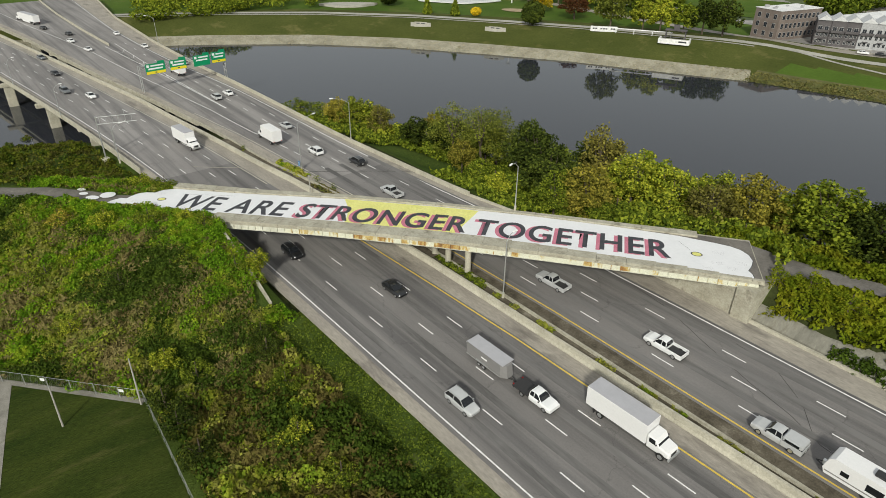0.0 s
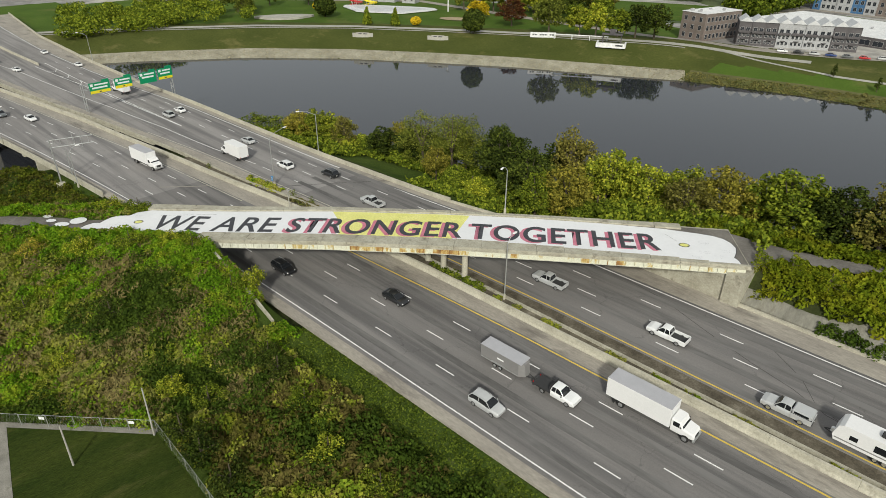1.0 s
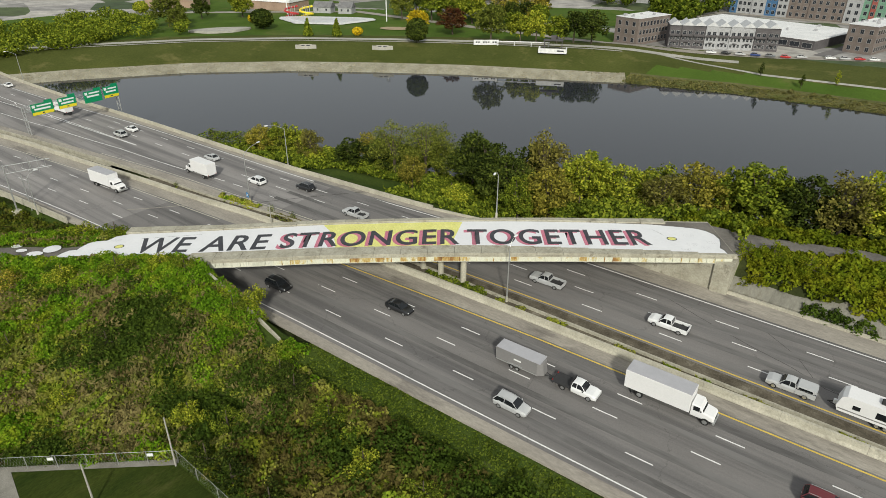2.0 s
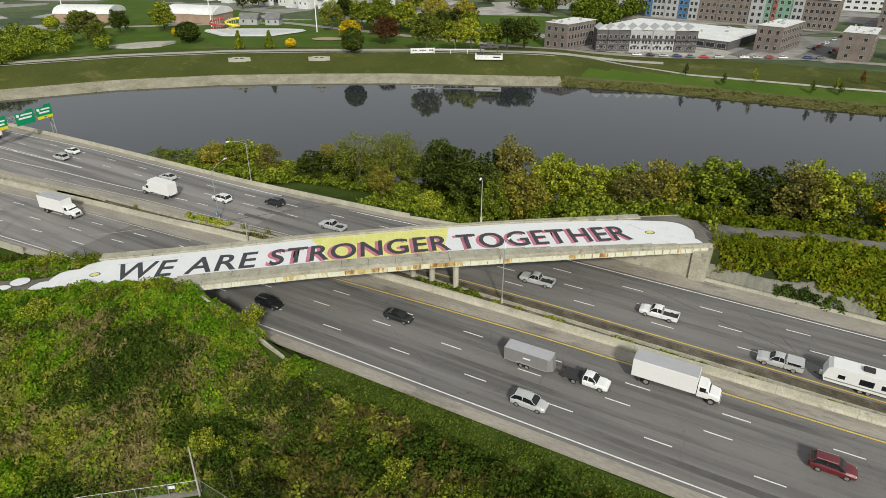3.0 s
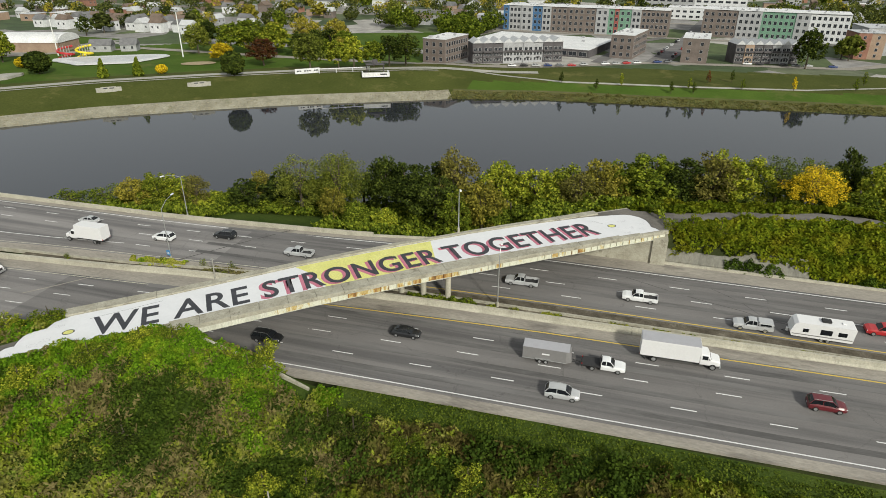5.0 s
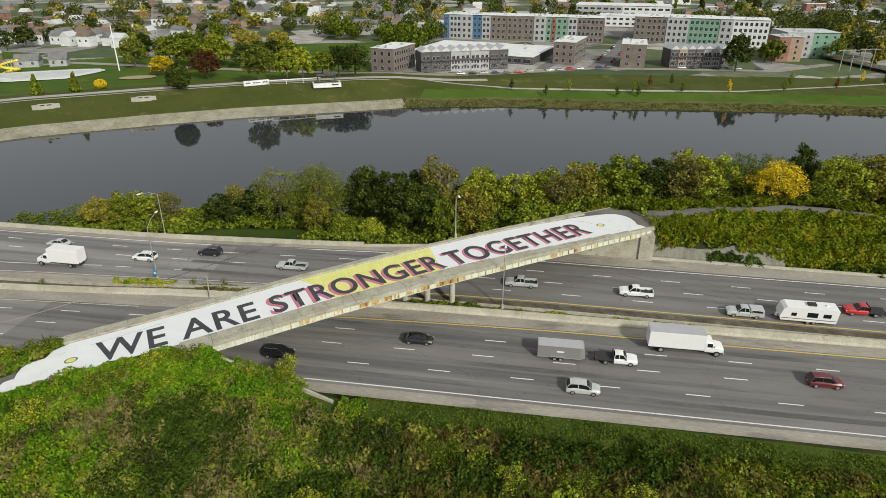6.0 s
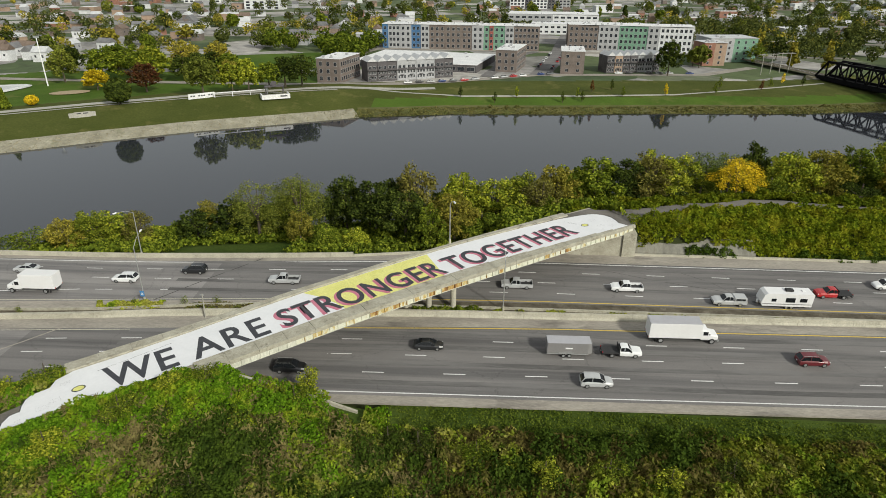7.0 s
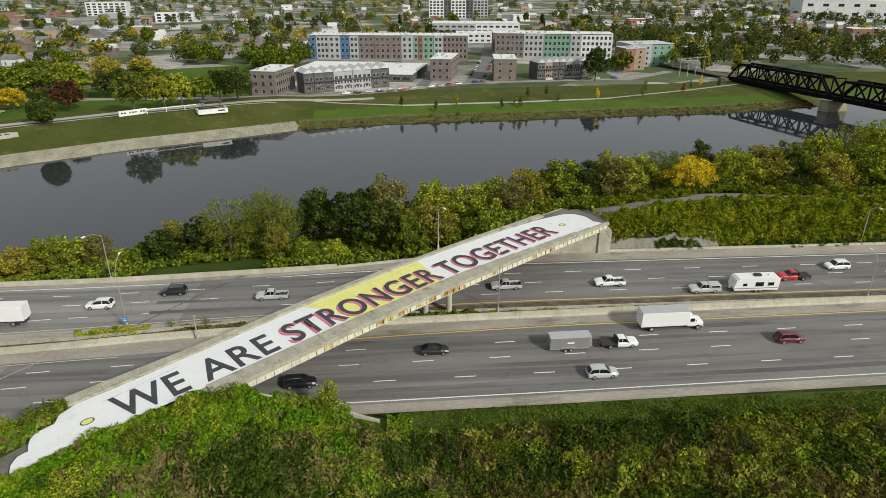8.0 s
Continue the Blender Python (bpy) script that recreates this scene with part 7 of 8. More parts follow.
# park trees
for x, y, h, r, leaf, style, label in (
    (-218, 228.5, 12.6, 4.9, LEAF_DARK, "ball", "dense round dark tree at the levee road"),
    (-226, 268, 15, 8.2, LEAF_RED, "broad", "dark red spreading tree in the park"),
    (-190.5, 252, 20.5, 7.6, LEAF_GREY, "broad", "tall pale green willow behind the park sign"),
    (-181, 264, 14.5, 6.0, LEAF_LIME, "broad", "light green tree behind the trellis"),
    (-174.5, 268, 16.5, 6.6, LEAF_LIME, "broad", "light green tree behind the trellis"),
    (-166, 274, 14.5, 6.4, LEAF, "broad", "green tree behind the overlook"),
    (-159.5, 279, 16.5, 7.8, LEAF_DARK, "broad", "large dark green tree behind the overlook"),
    (-152, 283.5, 17.0, 7.6, LEAF_DARK, "broad", "large dark green tree behind the overlook"),
    (-253, 271, 11, 6.4, LEAF_YELLOW, "broad", "golden tree beside the sand court"),
    (-266, 300, 19, 9.0, LEAF, "broad", "broad green tree in the park"),
    (-252, 303, 20, 9.0, LEAF, "broad", "broad green tree in the park"),
    (-240, 306, 19, 8.6, LEAF_LIME, "broad", "light green tree in the park"),
    (-234, 330, 20, 9.0, LEAF_OCHRE, "broad", "orange autumn tree in the park"),
    (-217, 338, 19, 8.6, LEAF_OCHRE, "broad", "orange autumn tree in the park"),
    (-222, 302, 14, 7.0, LEAF_DARK, "broad", "dark green tree in the park"),
    (-208, 300, 12, 6.0, LEAF, "broad", "green tree in the park"),
    (-204, 322, 14, 7.0, LEAF, "broad", "green tree in the park"),
    (-196, 300, 13, 6.0, LEAF_OCHRE, "broad", "yellowing tree behind the willow"),
    (-283, 292, 18, 8.0, LEAF_GREY, "broad", "grey-green tree in the park"),
    (-257, 227, 5, 2.6, LEAF_YELLOW, "ball", "small golden shrub at the levee road"),
    (-276, 210, 9, 3.2, LEAF, "cone", "conical green tree at the levee road"),
    (-263, 218, 9, 3.2, LEAF, "cone", "conical green tree at the levee road"),
    (-318, 214, 12, 5.6, LEAF_DARK, "ball", "dense dark green tree beside the pool"),
    (-366, 186, 19, 9.0, LEAF_GREY, "broad", "very broad grey-green tree on the levee"),
    (-352, 182, 13, 6.0, LEAF_GREY, "broad", "broad grey-green tree on the levee"),
    (-378, 215, 14, 5.5, LEAF_DARK, "broad", "dark tree beside the sports hall"),
    (-365, 235, 18, 7.0, LEAF_LIME, "broad", "pale green tree beside the pool"),
    (-340, 225, 6, 3.4, LEAF_YELLOW, "ball", "yellow shrub beside the pool"),
    (-430, 205, 8, 4.4, LEAF_LIME, "ball", "yellow-green shrub on the park lawn"),
    (-277, 335, 17, 8.0, LEAF, "broad", "broad green tree in the park"),
    (-262, 325, 14, 6.5, LEAF_LIME, "broad", "light green tree in the park"),
    (-250, 318, 15, 6.5, LEAF, "broad", "green tree in the park"),
    (-297, 322, 16, 7.0, LEAF_DARK, "broad", "dark green tree in the park"),
    (-222, 320, 14, 6.0, LEAF_DARK, "broad", "dark green tree in the park"),
    (-268, 352, 14, 6.0, LEAF_OCHRE, "broad", "orange autumn tree in the park"),
    (-242, 356, 14, 6.0, LEAF_OCHRE, "broad", "orange autumn tree in the park"),
    (-225, 362, 13, 6.0, LEAF_BROWN, "broad", "brown autumn tree in the park"),
    (47.5, 343, 21, 7.6, LEAF_DARK, "broad", "tall dark tree in front of the terrace"),
    (74, 384, 12, 5.5, LEAF, "broad", "green tree beside the tan building"),
    (118, 398, 14, 6.0, LEAF, "broad", "green tree beside the tracks"),
):
    tree(x, y, h * 0.93, r * 1.05, leaf, style, 3000, 0.85, label, "park trees")
SMALL = ((-70.8, 275, LEAF_DARK), (-54, 269, LEAF_DARK), (-43, 277, LEAF_LIME), (-21, 272, LEAF_DARK), (-13, 279, LEAF), (-11.3, 274, LEAF_DARK), (7, 297, LEAF_DARK), (-4, 292, LEAF_RED), (10, 283, LEAF), (32, 287, LEAF_YELLOW), (65, 306, LEAF), (58, 292, LEAF), (84, 300, LEAF_RED), (93, 311, LEAF), (104, 322, LEAF_YELLOW), (113, 318, LEAF_DARK))
for x, y, leaf in SMALL:
    tree(x, y, RNG.uniform(5.0, 6.6), 2.0, leaf, "tall", 420, 0.6, "young tree planted on the bank lawn", "young trees on the lawn", 1)


def town_trees():
    kinds = [LEAF_HAZED, LEAF_HAZED, LEAF_HAZED, LEAF_GREY, LEAF_DARK, LEAF_DARK, LEAF, LEAF_OCHRE]
    n = 0
    while n < 150:
        y = 330 + 620 * TOWN_RNG.random() ** 1.4
        x = TOWN_RNG.uniform(-420 - 0.3 * (y - 330), 330 + 0.7 * (y - 330))
        if free(x, y, 2) and along(FAR_BANK, x, y) > 80 and not inside([(-262, 345), (-160, 352), (-146, 440), (-215, 415), (-280, 385)], x, y):
            leaf = TOWN_RNG.choice(kinds)
            tree(x, y, TOWN_RNG.uniform(8, 17), TOWN_RNG.uniform(4, 7.5), leaf, TOWN_RNG.choice(("broad", "broad", "tall", "ball")), 900, 1.15, "street tree among the town lots", "trees of the town", 2, TOWN_Z)
            n += 1


town_trees()


def woods(name, count, box_xy, region, material, label, seed, hmin=8, hmax=17, leaf=1.5, per=170):
    """Far woods: many crowns joined as one mass."""
    rng = np.random.default_rng(seed)
    ps, ns = [], []
    done = 0
    while done < count:
        x, y = rng.uniform(box_xy[0], box_xy[1]), rng.uniform(box_xy[2], box_xy[3])
        if not region(x, y):
            continue
        h, r = rng.uniform(hmin, hmax), rng.uniform(4.5, 8)
        zc = TOWN_Z + h * 0.55
        lob = [(x + rng.uniform(-.5, .5) * r, y + rng.uniform(-.5, .5) * r, zc + rng.uniform(-.15, .3) * h, r * 0.62, h * 0.28) for k in range(5)]
        p, d = lobes_points(lob, per, rng)
        ps.append(p)
        ns.append(d)
        done += 1
    ob = cloud(name, *cards(np.concatenate(ps), np.concatenate(ns), leaf, rng=rng), material)
    return tagged(ob, label, "woods", kind="stuff")


far_enough = lambda x, y: y > 560 and not (-60 < x - 0.3 * (y - 520) < 20)
woods("town_greenery", 170, (-640, 420, 400, 620), lambda x, y: free(x, y, 4) and along(FAR_BANK, x, y) > 90 and not (-290 < x < -145 and y < 450), LEAF_HAZED, "green street trees between town roofs", 41, 7, 13)
woods("town_greenery", 70, (-640, 420, 400, 620), lambda x, y: free(x, y, 4) and along(FAR_BANK, x, y) > 90 and not (-290 < x < -145 and y < 450), LEAF_OCHRE, "autumn street trees between town roofs", 42, 7, 12)
woods("far_woods", 300, (-900, 900, 560, 1700), far_enough, LEAF_HAZED, "far green trees between town roofs", 31)
woods("far_woods", 260, (-900, 900, 560, 1700), far_enough, LEAF_HAZED, "far grey-green trees between town roofs", 32)
woods("far_woods", 120, (-900, 900, 560, 1700), far_enough, LEAF_OCHRE, "far autumn trees between town roofs", 33)
woods("rail_woods", 95, (115, 420, 380, 640), lambda x, y: (y > 400 or x > 190) and not (300 < x < 540 and 470 < y < 640), LEAF_HAZED, "green woods beside the rail tracks", 34, 10, 18)
woods("rail_woods", 60, (30, 260, 500, 640), lambda x, y: True, LEAF_HAZED, "green woods behind the apartment blocks", 35, 10, 18)
woods("rail_woods", 170, (250, 1000, 520, 1150), lambda x, y: not (300 < x < 540 and 470 < y < 640) and not (540 < x < 900 and 760 < y < 900), LEAF_DARK, "dark woods beyond the railway", 39, 9, 16)
woods("bank_woods", 60, (-420, -330, 70, 180), lambda x, y: along(FAR_BANK, x, y) > 12 and not inside(RIVER, x, y) and y > 86 and x < -320, LEAF, "green trees beside the bridge end", 36, 5, 9, 0.9, 420)
woods("block_woods", 60, (-230, -140, 385, 470), lambda x, y: x < -140 and (x > -165 or y > 430), LEAF, "green trees beside the apartment blocks", 38, 7, 14, 1.5, 200)


# ---- railway truss bridge ----
def truss_bridge():
    a, b = Vector((134, 341)), Vector((188, 132))
    L = (b - a).length
    turn = math.degrees(math.atan2(b.y - a.y, b.x - a.x))
    root = thing("railway_bridge", pose(a.x, a.y, -0.4, 0, 0, turn), "black riveted steel railway truss bridge over the river", "bridge")
    n = 30
    step = L / n
    for w in (-4.5, 4.5):
        part("lower_chord", boxed((0, L, w - 0.5, w + 0.5, -1.8, 0.4)), DARK_STEEL, root)
        for s in range(3):
            x0, x1 = s * 10 * step, (s + 1) * 10 * step
            part("upper_chord", boxed((x0 + step, x1 - step, w - 0.5, w + 0.5, 7.6, 8.8)), DARK_STEEL, root)
            bars = [((x0, w, 0), (x0 + step, w, 8.2), 0.6), ((x1, w, 0), (x1 - step, w, 8.2), 0.6)]
            for k in range(1, 10):
                bars.append(((x0 + k * step, w, 0), (x0 + k * step, w, 8.2), 0.42))
                if k < 9:
                    up = k % 2
                    bars.append(((x0 + k * step, w, 0 if up else 8.2), (x0 + (k + 1) * step, w, 8.2 if up else 0), 0.48))
            for bar in bars:
                part("web_member", tubes(bar, n=5), DARK_STEEL, root)
    part("deck", boxed((0, L, -4, 4, -1.2, -0.6)), DARK_STEEL, root)
    part("cross_bracing", tubes(*[((k * step, -4.5 if k % 2 else 4.5, 8.3), ((k + 1) * step, 4.5 if k % 2 else -4.5, 8.3), 0.34) for k in range(1, n - 1)], n=5), DARK_STEEL, root)
    for k in (0, 10, 20, 30):
        p = a + (b - a) * k / 30
        pier = thing("stone_pier", pose(p.x, p.y, 0, 0, 0, turn), "weathered stone pier under the railway bridge", "pier", "railway bridge piers")
        part("shaft", boxed((-3.0, 3.0, -7, 7, -11, -2.4, 0.5) if k else (-4, 1.5, -8, 8, -9, -1.2), bevel=0.1), STONE, pier)
        part("coping", boxed((-3.2, 3.2, -7.3, 7.3, -2.4, -2.0)), CONCRETE, pier)
    track = ribbon("railway_track", [(134, 341), (120, 395), (100, 470), (60, 600)], -5, 5, 1.6, DARK_DIRT, step=6.0, z=-2.2)
    tagged(track, "dark ballasted railway track", "railway", kind="structure")
    rails = ribbon("rail", [(134, 341), (120, 395), (100, 470), (60, 600)], 0.7, 1.0, 1.75, STEEL, track, "", 6.0, -2.2)
    rails = ribbon("rail", [(134, 341), (120, 395), (100, 470), (60, 600)], -1.0, -0.7, 1.75, STEEL, track, "", 6.0, -2.2)


truss_bridge()
for k, (x, y) in enumerate(((104, 352), (111, 356), (118, 360), (124, 362))):
    pole = thing("utility_pole", pose(x, y, TOWN_Z), "grey wooden utility pole near the tracks", "pole", "utility poles")
    part("shaft", tubes(((0, 0, -0.5), (0, 0, 12), 0.22, 0.16), n=6), PATH_CONC, pole)
    part("crossarm", boxed((-2.6, 2.6, -0.12, 0.12, 11.2, 11.5)), PATH_CONC, pole)
for x, y, h in ((-355, 262, 20), (-468, 236, 24), (-285, 280, 24)):
    pole = thing("floodlight_mast", pose(x, y, TOWN_Z), "tall pale floodlight mast in the park", "mast", "floodlight masts")
    part("shaft", tubes(((0, 0, 0), (0, 0, h), 0.35, 0.22), n=8), SIGN_WHITE, pole)
    part("lamp_bank", boxed((-1.4, 1.4, -0.2, 0.2, h - 0.2, h + 0.8)), STEEL, pole)

# ---- vehicles ----
def loft(sections, cap=True):
    """A body skinned over cross-sections, each a list of points in order."""
    bm = bmesh.new()
    rings = [[bm.verts.new(p) for p in s] for s in sections]
    n = len(rings[0])
    for a, b in zip(rings[:-1], rings[1:]):
        for i in range(n):
            j = (i + 1) % n
            bm.faces.new((a[i], b[i], b[j], a[j]))
    if cap:
        bm.faces.new(rings[0])
        bm.faces.new(rings[-1][::-1])
    bmesh.ops.recalc_face_normals(bm, faces=bm.faces[:])
    return bm


def section(x, half, z0, z1, tuck=0.12, crown=0.0):
    return [(x, -half + 0.05, z0), (x, -half, z0 + 0.18), (x, -half, z1 - 0.22), (x, -half + tuck, z1), (x, 0, z1 + crown), (x, half - tuck, z1), (x, half, z1 - 0.22), (x, half, z0 + 0.18), (x, half - 0.05, z0)]


WHEEL = {}


def wheel(root, x, y, r, width=0.24):
    key = (round(r, 2), round(width, 2))
    side = 1 if y > 0 else -1
    if key not in WHEEL:
        t = part("wheel", boxed_ring(r, width), RUBBER, root)
        m = part("rim", tubes(((0, -width / 2 - 0.012, 0), (0, width / 2 + 0.012, 0), r * 0.62), n=14), RIM, t)
        WHEEL[key] = (t.data, m.data)
    else:
        t = new("wheel", WHEEL[key][0])
        t.parent = root
        m = new("rim", WHEEL[key][1])
        m.parent = t
    t.matrix_basis = pose(x, y, r)


def boxed_ring(r, width):
    bm = tubes(((0, -width / 2, 0), (0, width / 2, 0), r), n=18)
    bmesh.ops.bevel(bm, geom=[e for e in bm.edges if abs(e.verts[0].co.y - e.verts[1].co.y) < 1e-5], offset=0.03, segments=2, affect='EDGES', clamp_overlap=True)
    return bm


def lamps(root, front, back, half, z):
    for s in (-1, 1):
        part("headlight", boxed((front - 0.10, front + 0.015, s * half - 0.22 if s > 0 else -half + 0.02, s * half - 0.02 if s > 0 else -half + 0.22, z, z + 0.17), bevel=0.02), LAMP_CLEAR, root)
        part("tail_lamp", boxed((back - 0.015, back + 0.10, s * half - 0.20 if s > 0 else -half + 0.02, s * half - 0.02 if s > 0 else -half + 0.20, z + 0.06, z + 0.28), bevel=0.02), LAMP_RED, root)
    part("bumper", boxed((front - 0.12, front + 0.06, -half + 0.06, half - 0.06, 0.32, 0.52), bevel=0.04), BED, root)
    part("bumper", boxed((back - 0.06, back + 0.12, -half + 0.06, half - 0.06, 0.34, 0.54), bevel=0.04), BED, root)
    part("licence_plate", boxed((back - 0.07, back - 0.062, -0.17, 0.17, 0.60, 0.74)), SIGN_WHITE, root)


def mirrors(root, x, half, z, mat):
    for s in (-1, 1):
        part("side_mirror", boxed((x - 0.07, x + 0.07, s * (half + 0.10) - 0.09, s * (half + 0.10) + 0.09, z, z + 0.15), bevel=0.03), mat, root)


def cabin(root, xs, half, z0, z1, skin):
    """Curved glasshouse under a painted roof: xs are windscreen foot, roof front, roof rear, rear glass foot."""
    a, b, c, d = xs
    rings = []
    rise = ((a, 0.02), ((a + b) / 2, 0.56), (b, 0.88), (b - 0.3 * (b - c), 1.0), (c + 0.3 * (b - c), 1.0), (c, 0.90), ((c + d) / 2, 0.52), (d, 0.02))
    for x, u in rise:
        z, top = z0 + (z1 - z0) * u, half - 0.04 - 0.19 * u
        rings.append([(x, -half + 0.03, z0 - 0.05), (x, half - 0.03, z0 - 0.05), (x, top, z), (x, top * 0.5, z + 0.02 * u), (x, -top * 0.5, z + 0.02 * u), (x, -top, z)])
    g = part("greenhouse_glass", loft(rings), GLASS, root)
    roof = []
    for x, u in rise[2:6]:
        z, top = z0 + (z1 - z0) * u, half - 0.03 - 0.19 * u
        roof.append([(x, -top, z - 0.02), (x, top, z - 0.02), (x, top - 0.02, z + 0.03), (x, top * 0.5, z + 0.055), (x, -top * 0.5, z + 0.055), (x, -top + 0.02, z + 0.03)])
    part("roof", loft(roof), skin, root)
    for s in (-1, 1):
        y1, y2 = s * (half - 0.04), s * (half - 0.21)
        for foot, head, r in (((a, y1, z0), (b, y2, z0 + (z1 - z0) * 0.9), 0.04), ((d, y1, z0), (c, y2, z0 + (z1 - z0) * 0.92), 0.05), (((b + c) / 2, y1 - s * 0.01, z0), ((b + c) / 2, y2 + s * 0.01, z1), 0.045)):
            part("pillar", tubes((foot, head, r), n=5), skin, root)
    return g


def vehicle_root(name, x, y, forward, label):
    """Stand a vehicle on its carriageway; forward is +1 towards +x."""
    bx = float(bend(x))
    if y > 57:
        slope = (FAR_SECOND(x + 4) - FAR_SECOND(x - 4)) / 8
    else:
        slope = -(float(bend(x + 4)) - float(bend(x - 4))) / 8
    z = float(road_z(x, y + bx)) + 0.01
    cross = float(road_z(x, y + bx + 1) - road_z(x, y + bx))
    m = pose(x, y, z, 0, 0, math.degrees(math.atan(slope)) + (0 if forward > 0 else 180)) @ Matrix.Rotation(math.atan(cross) * forward, 4, 'X')
    return thing(name, m, label, {"sedan": "car", "estate_car": "car", "pickup_truck": "pickup truck", "box_truck": "truck", "semi_truck": "truck", "caravan": "caravan", "cargo_trailer": "trailer"}[name], "vehicles on the motorway")


def sedan(x, y, f, colour, label):
    r = vehicle_root("sedan", x, y, f, label)
    P = PAINT[colour]
    part("body", loft([section(-2.40, 0.66, 0.42, 0.84), section(-2.32, 0.80, 0.30, 0.97), section(-2.05, 0.88, 0.24, 1.03), section(-1.4, 0.91, 0.2, 1.03), section(0.2, 0.91, 0.2, 0.98), section(1.0, 0.91, 0.2, 0.97, 0.16), section(1.7, 0.89, 0.22, 0.90, 0.2), section(2.15, 0.82, 0.28, 0.79, 0.2), section(2.36, 0.64, 0.36, 0.64)]), P, r)
    cabin(r, (1.15, 0.25, -1.05, -2.0), 0.83, 0.97, 1.44, P)
    for sx in (-1.42, 1.42):
        for sy in (-0.8, 0.8):
            wheel(r, sx, sy, 0.33, 0.22)
    lamps(r, 2.26, -2.34, 0.74, 0.56)
    mirrors(r, 0.75, 0.86, 0.98, P)


def estate(x, y, f, colour, label):
    r = vehicle_root("estate_car", x, y, f, label)
    P = PAINT[colour]
    part("body", loft([section(-2.36, 0.80, 0.45, 1.02), section(-2.27, 0.91, 0.32, 1.14), section(-1.4, 0.95, 0.28, 1.15), section(0.4, 0.95, 0.28, 1.12), section(1.15, 0.95, 0.28, 1.10, 0.16), section(1.85, 0.92, 0.32, 1.02, 0.2), section(2.2, 0.86, 0.36, 0.92, 0.2), section(2.38, 0.70, 0.42, 0.76)]), P, r)
    cabin(r, (1.2, 0.45, -1.85, -2.3), 0.89, 1.10, 1.70, P)
    part("roof_rails", tubes(((0.3, -0.66, 1.80), (-1.8, -0.66, 1.80), 0.025), ((0.3, 0.66, 1.80), (-1.8, 0.66, 1.80), 0.025), n=5), STEEL, r)
    for sx in (-1.42, 1.42):
        for sy in (-0.84, 0.84):
            wheel(r, sx, sy, 0.37, 0.24)
    lamps(r, 2.27, -2.31, 0.80, 0.70)
    mirrors(r, 0.85, 0.92, 1.10, P)


def pickup(x, y, f, colour, label, flatbed=False, cover=False):
    r = vehicle_root("pickup_truck", x, y, f, label)
    P = PAINT[colour]
    part("body", loft([section(-0.55, 0.97, 0.36, 1.16), section(1.25, 0.97, 0.34, 1.16), section(2.3, 0.96, 0.36, 1.12), section(2.85, 0.88, 0.42, 0.95)]), P, r)
    if flatbed:
        part("bed", boxed((-3.3, -0.62, -1.05, 1.05, 0.78, 0.92), (-0.72, -0.62, -1.0, 1.0, 0.92, 1.75), bevel=0.02), BED, r, "black steel flatbed")
        part("chassis", boxed((-3.2, -0.5, -0.4, 0.4, 0.45, 0.78)), BED, r)
    else:
        for by in (-0.97, 0.87):
            part("bed_wall", boxed((-2.85, -0.57, by, by + 0.10, 0.42, 1.14), bevel=0.03), P, r)
        part("tailgate", boxed((-2.92, -2.82, -0.95, 0.95, 0.46, 1.12), bevel=0.03), P, r)
        part("bed", boxed((-2.82, -0.57, -0.87, 0.87, 0.55, 0.66)), BED, r, "black bed liner")
        if cover:
            part("bed_cap", boxed((-2.85, -0.6, -0.93, 0.93, 1.14, 1.72), bevel=0.12), P, r, "fibreglass bed cap")
            for wy in (-0.945, 0.925):
                part("cap_window", boxed((-2.5, -0.9, wy, wy + 0.02, 1.28, 1.58)), GLASS, r)
    cabin(r, (1.35, 0.75, -0.45, -0.56), 0.88, 1.12, 1.78, P)
    for sx in (-1.75, 1.85):
        for sy in (-0.84, 0.84):
            wheel(r, sx, sy, 0.39, 0.26)
    lamps(r, 2.82, -2.9 if not flatbed else -3.28, 0.9, 0.78)
    mirrors(r, 1.1, 0.95, 1.14, BED)


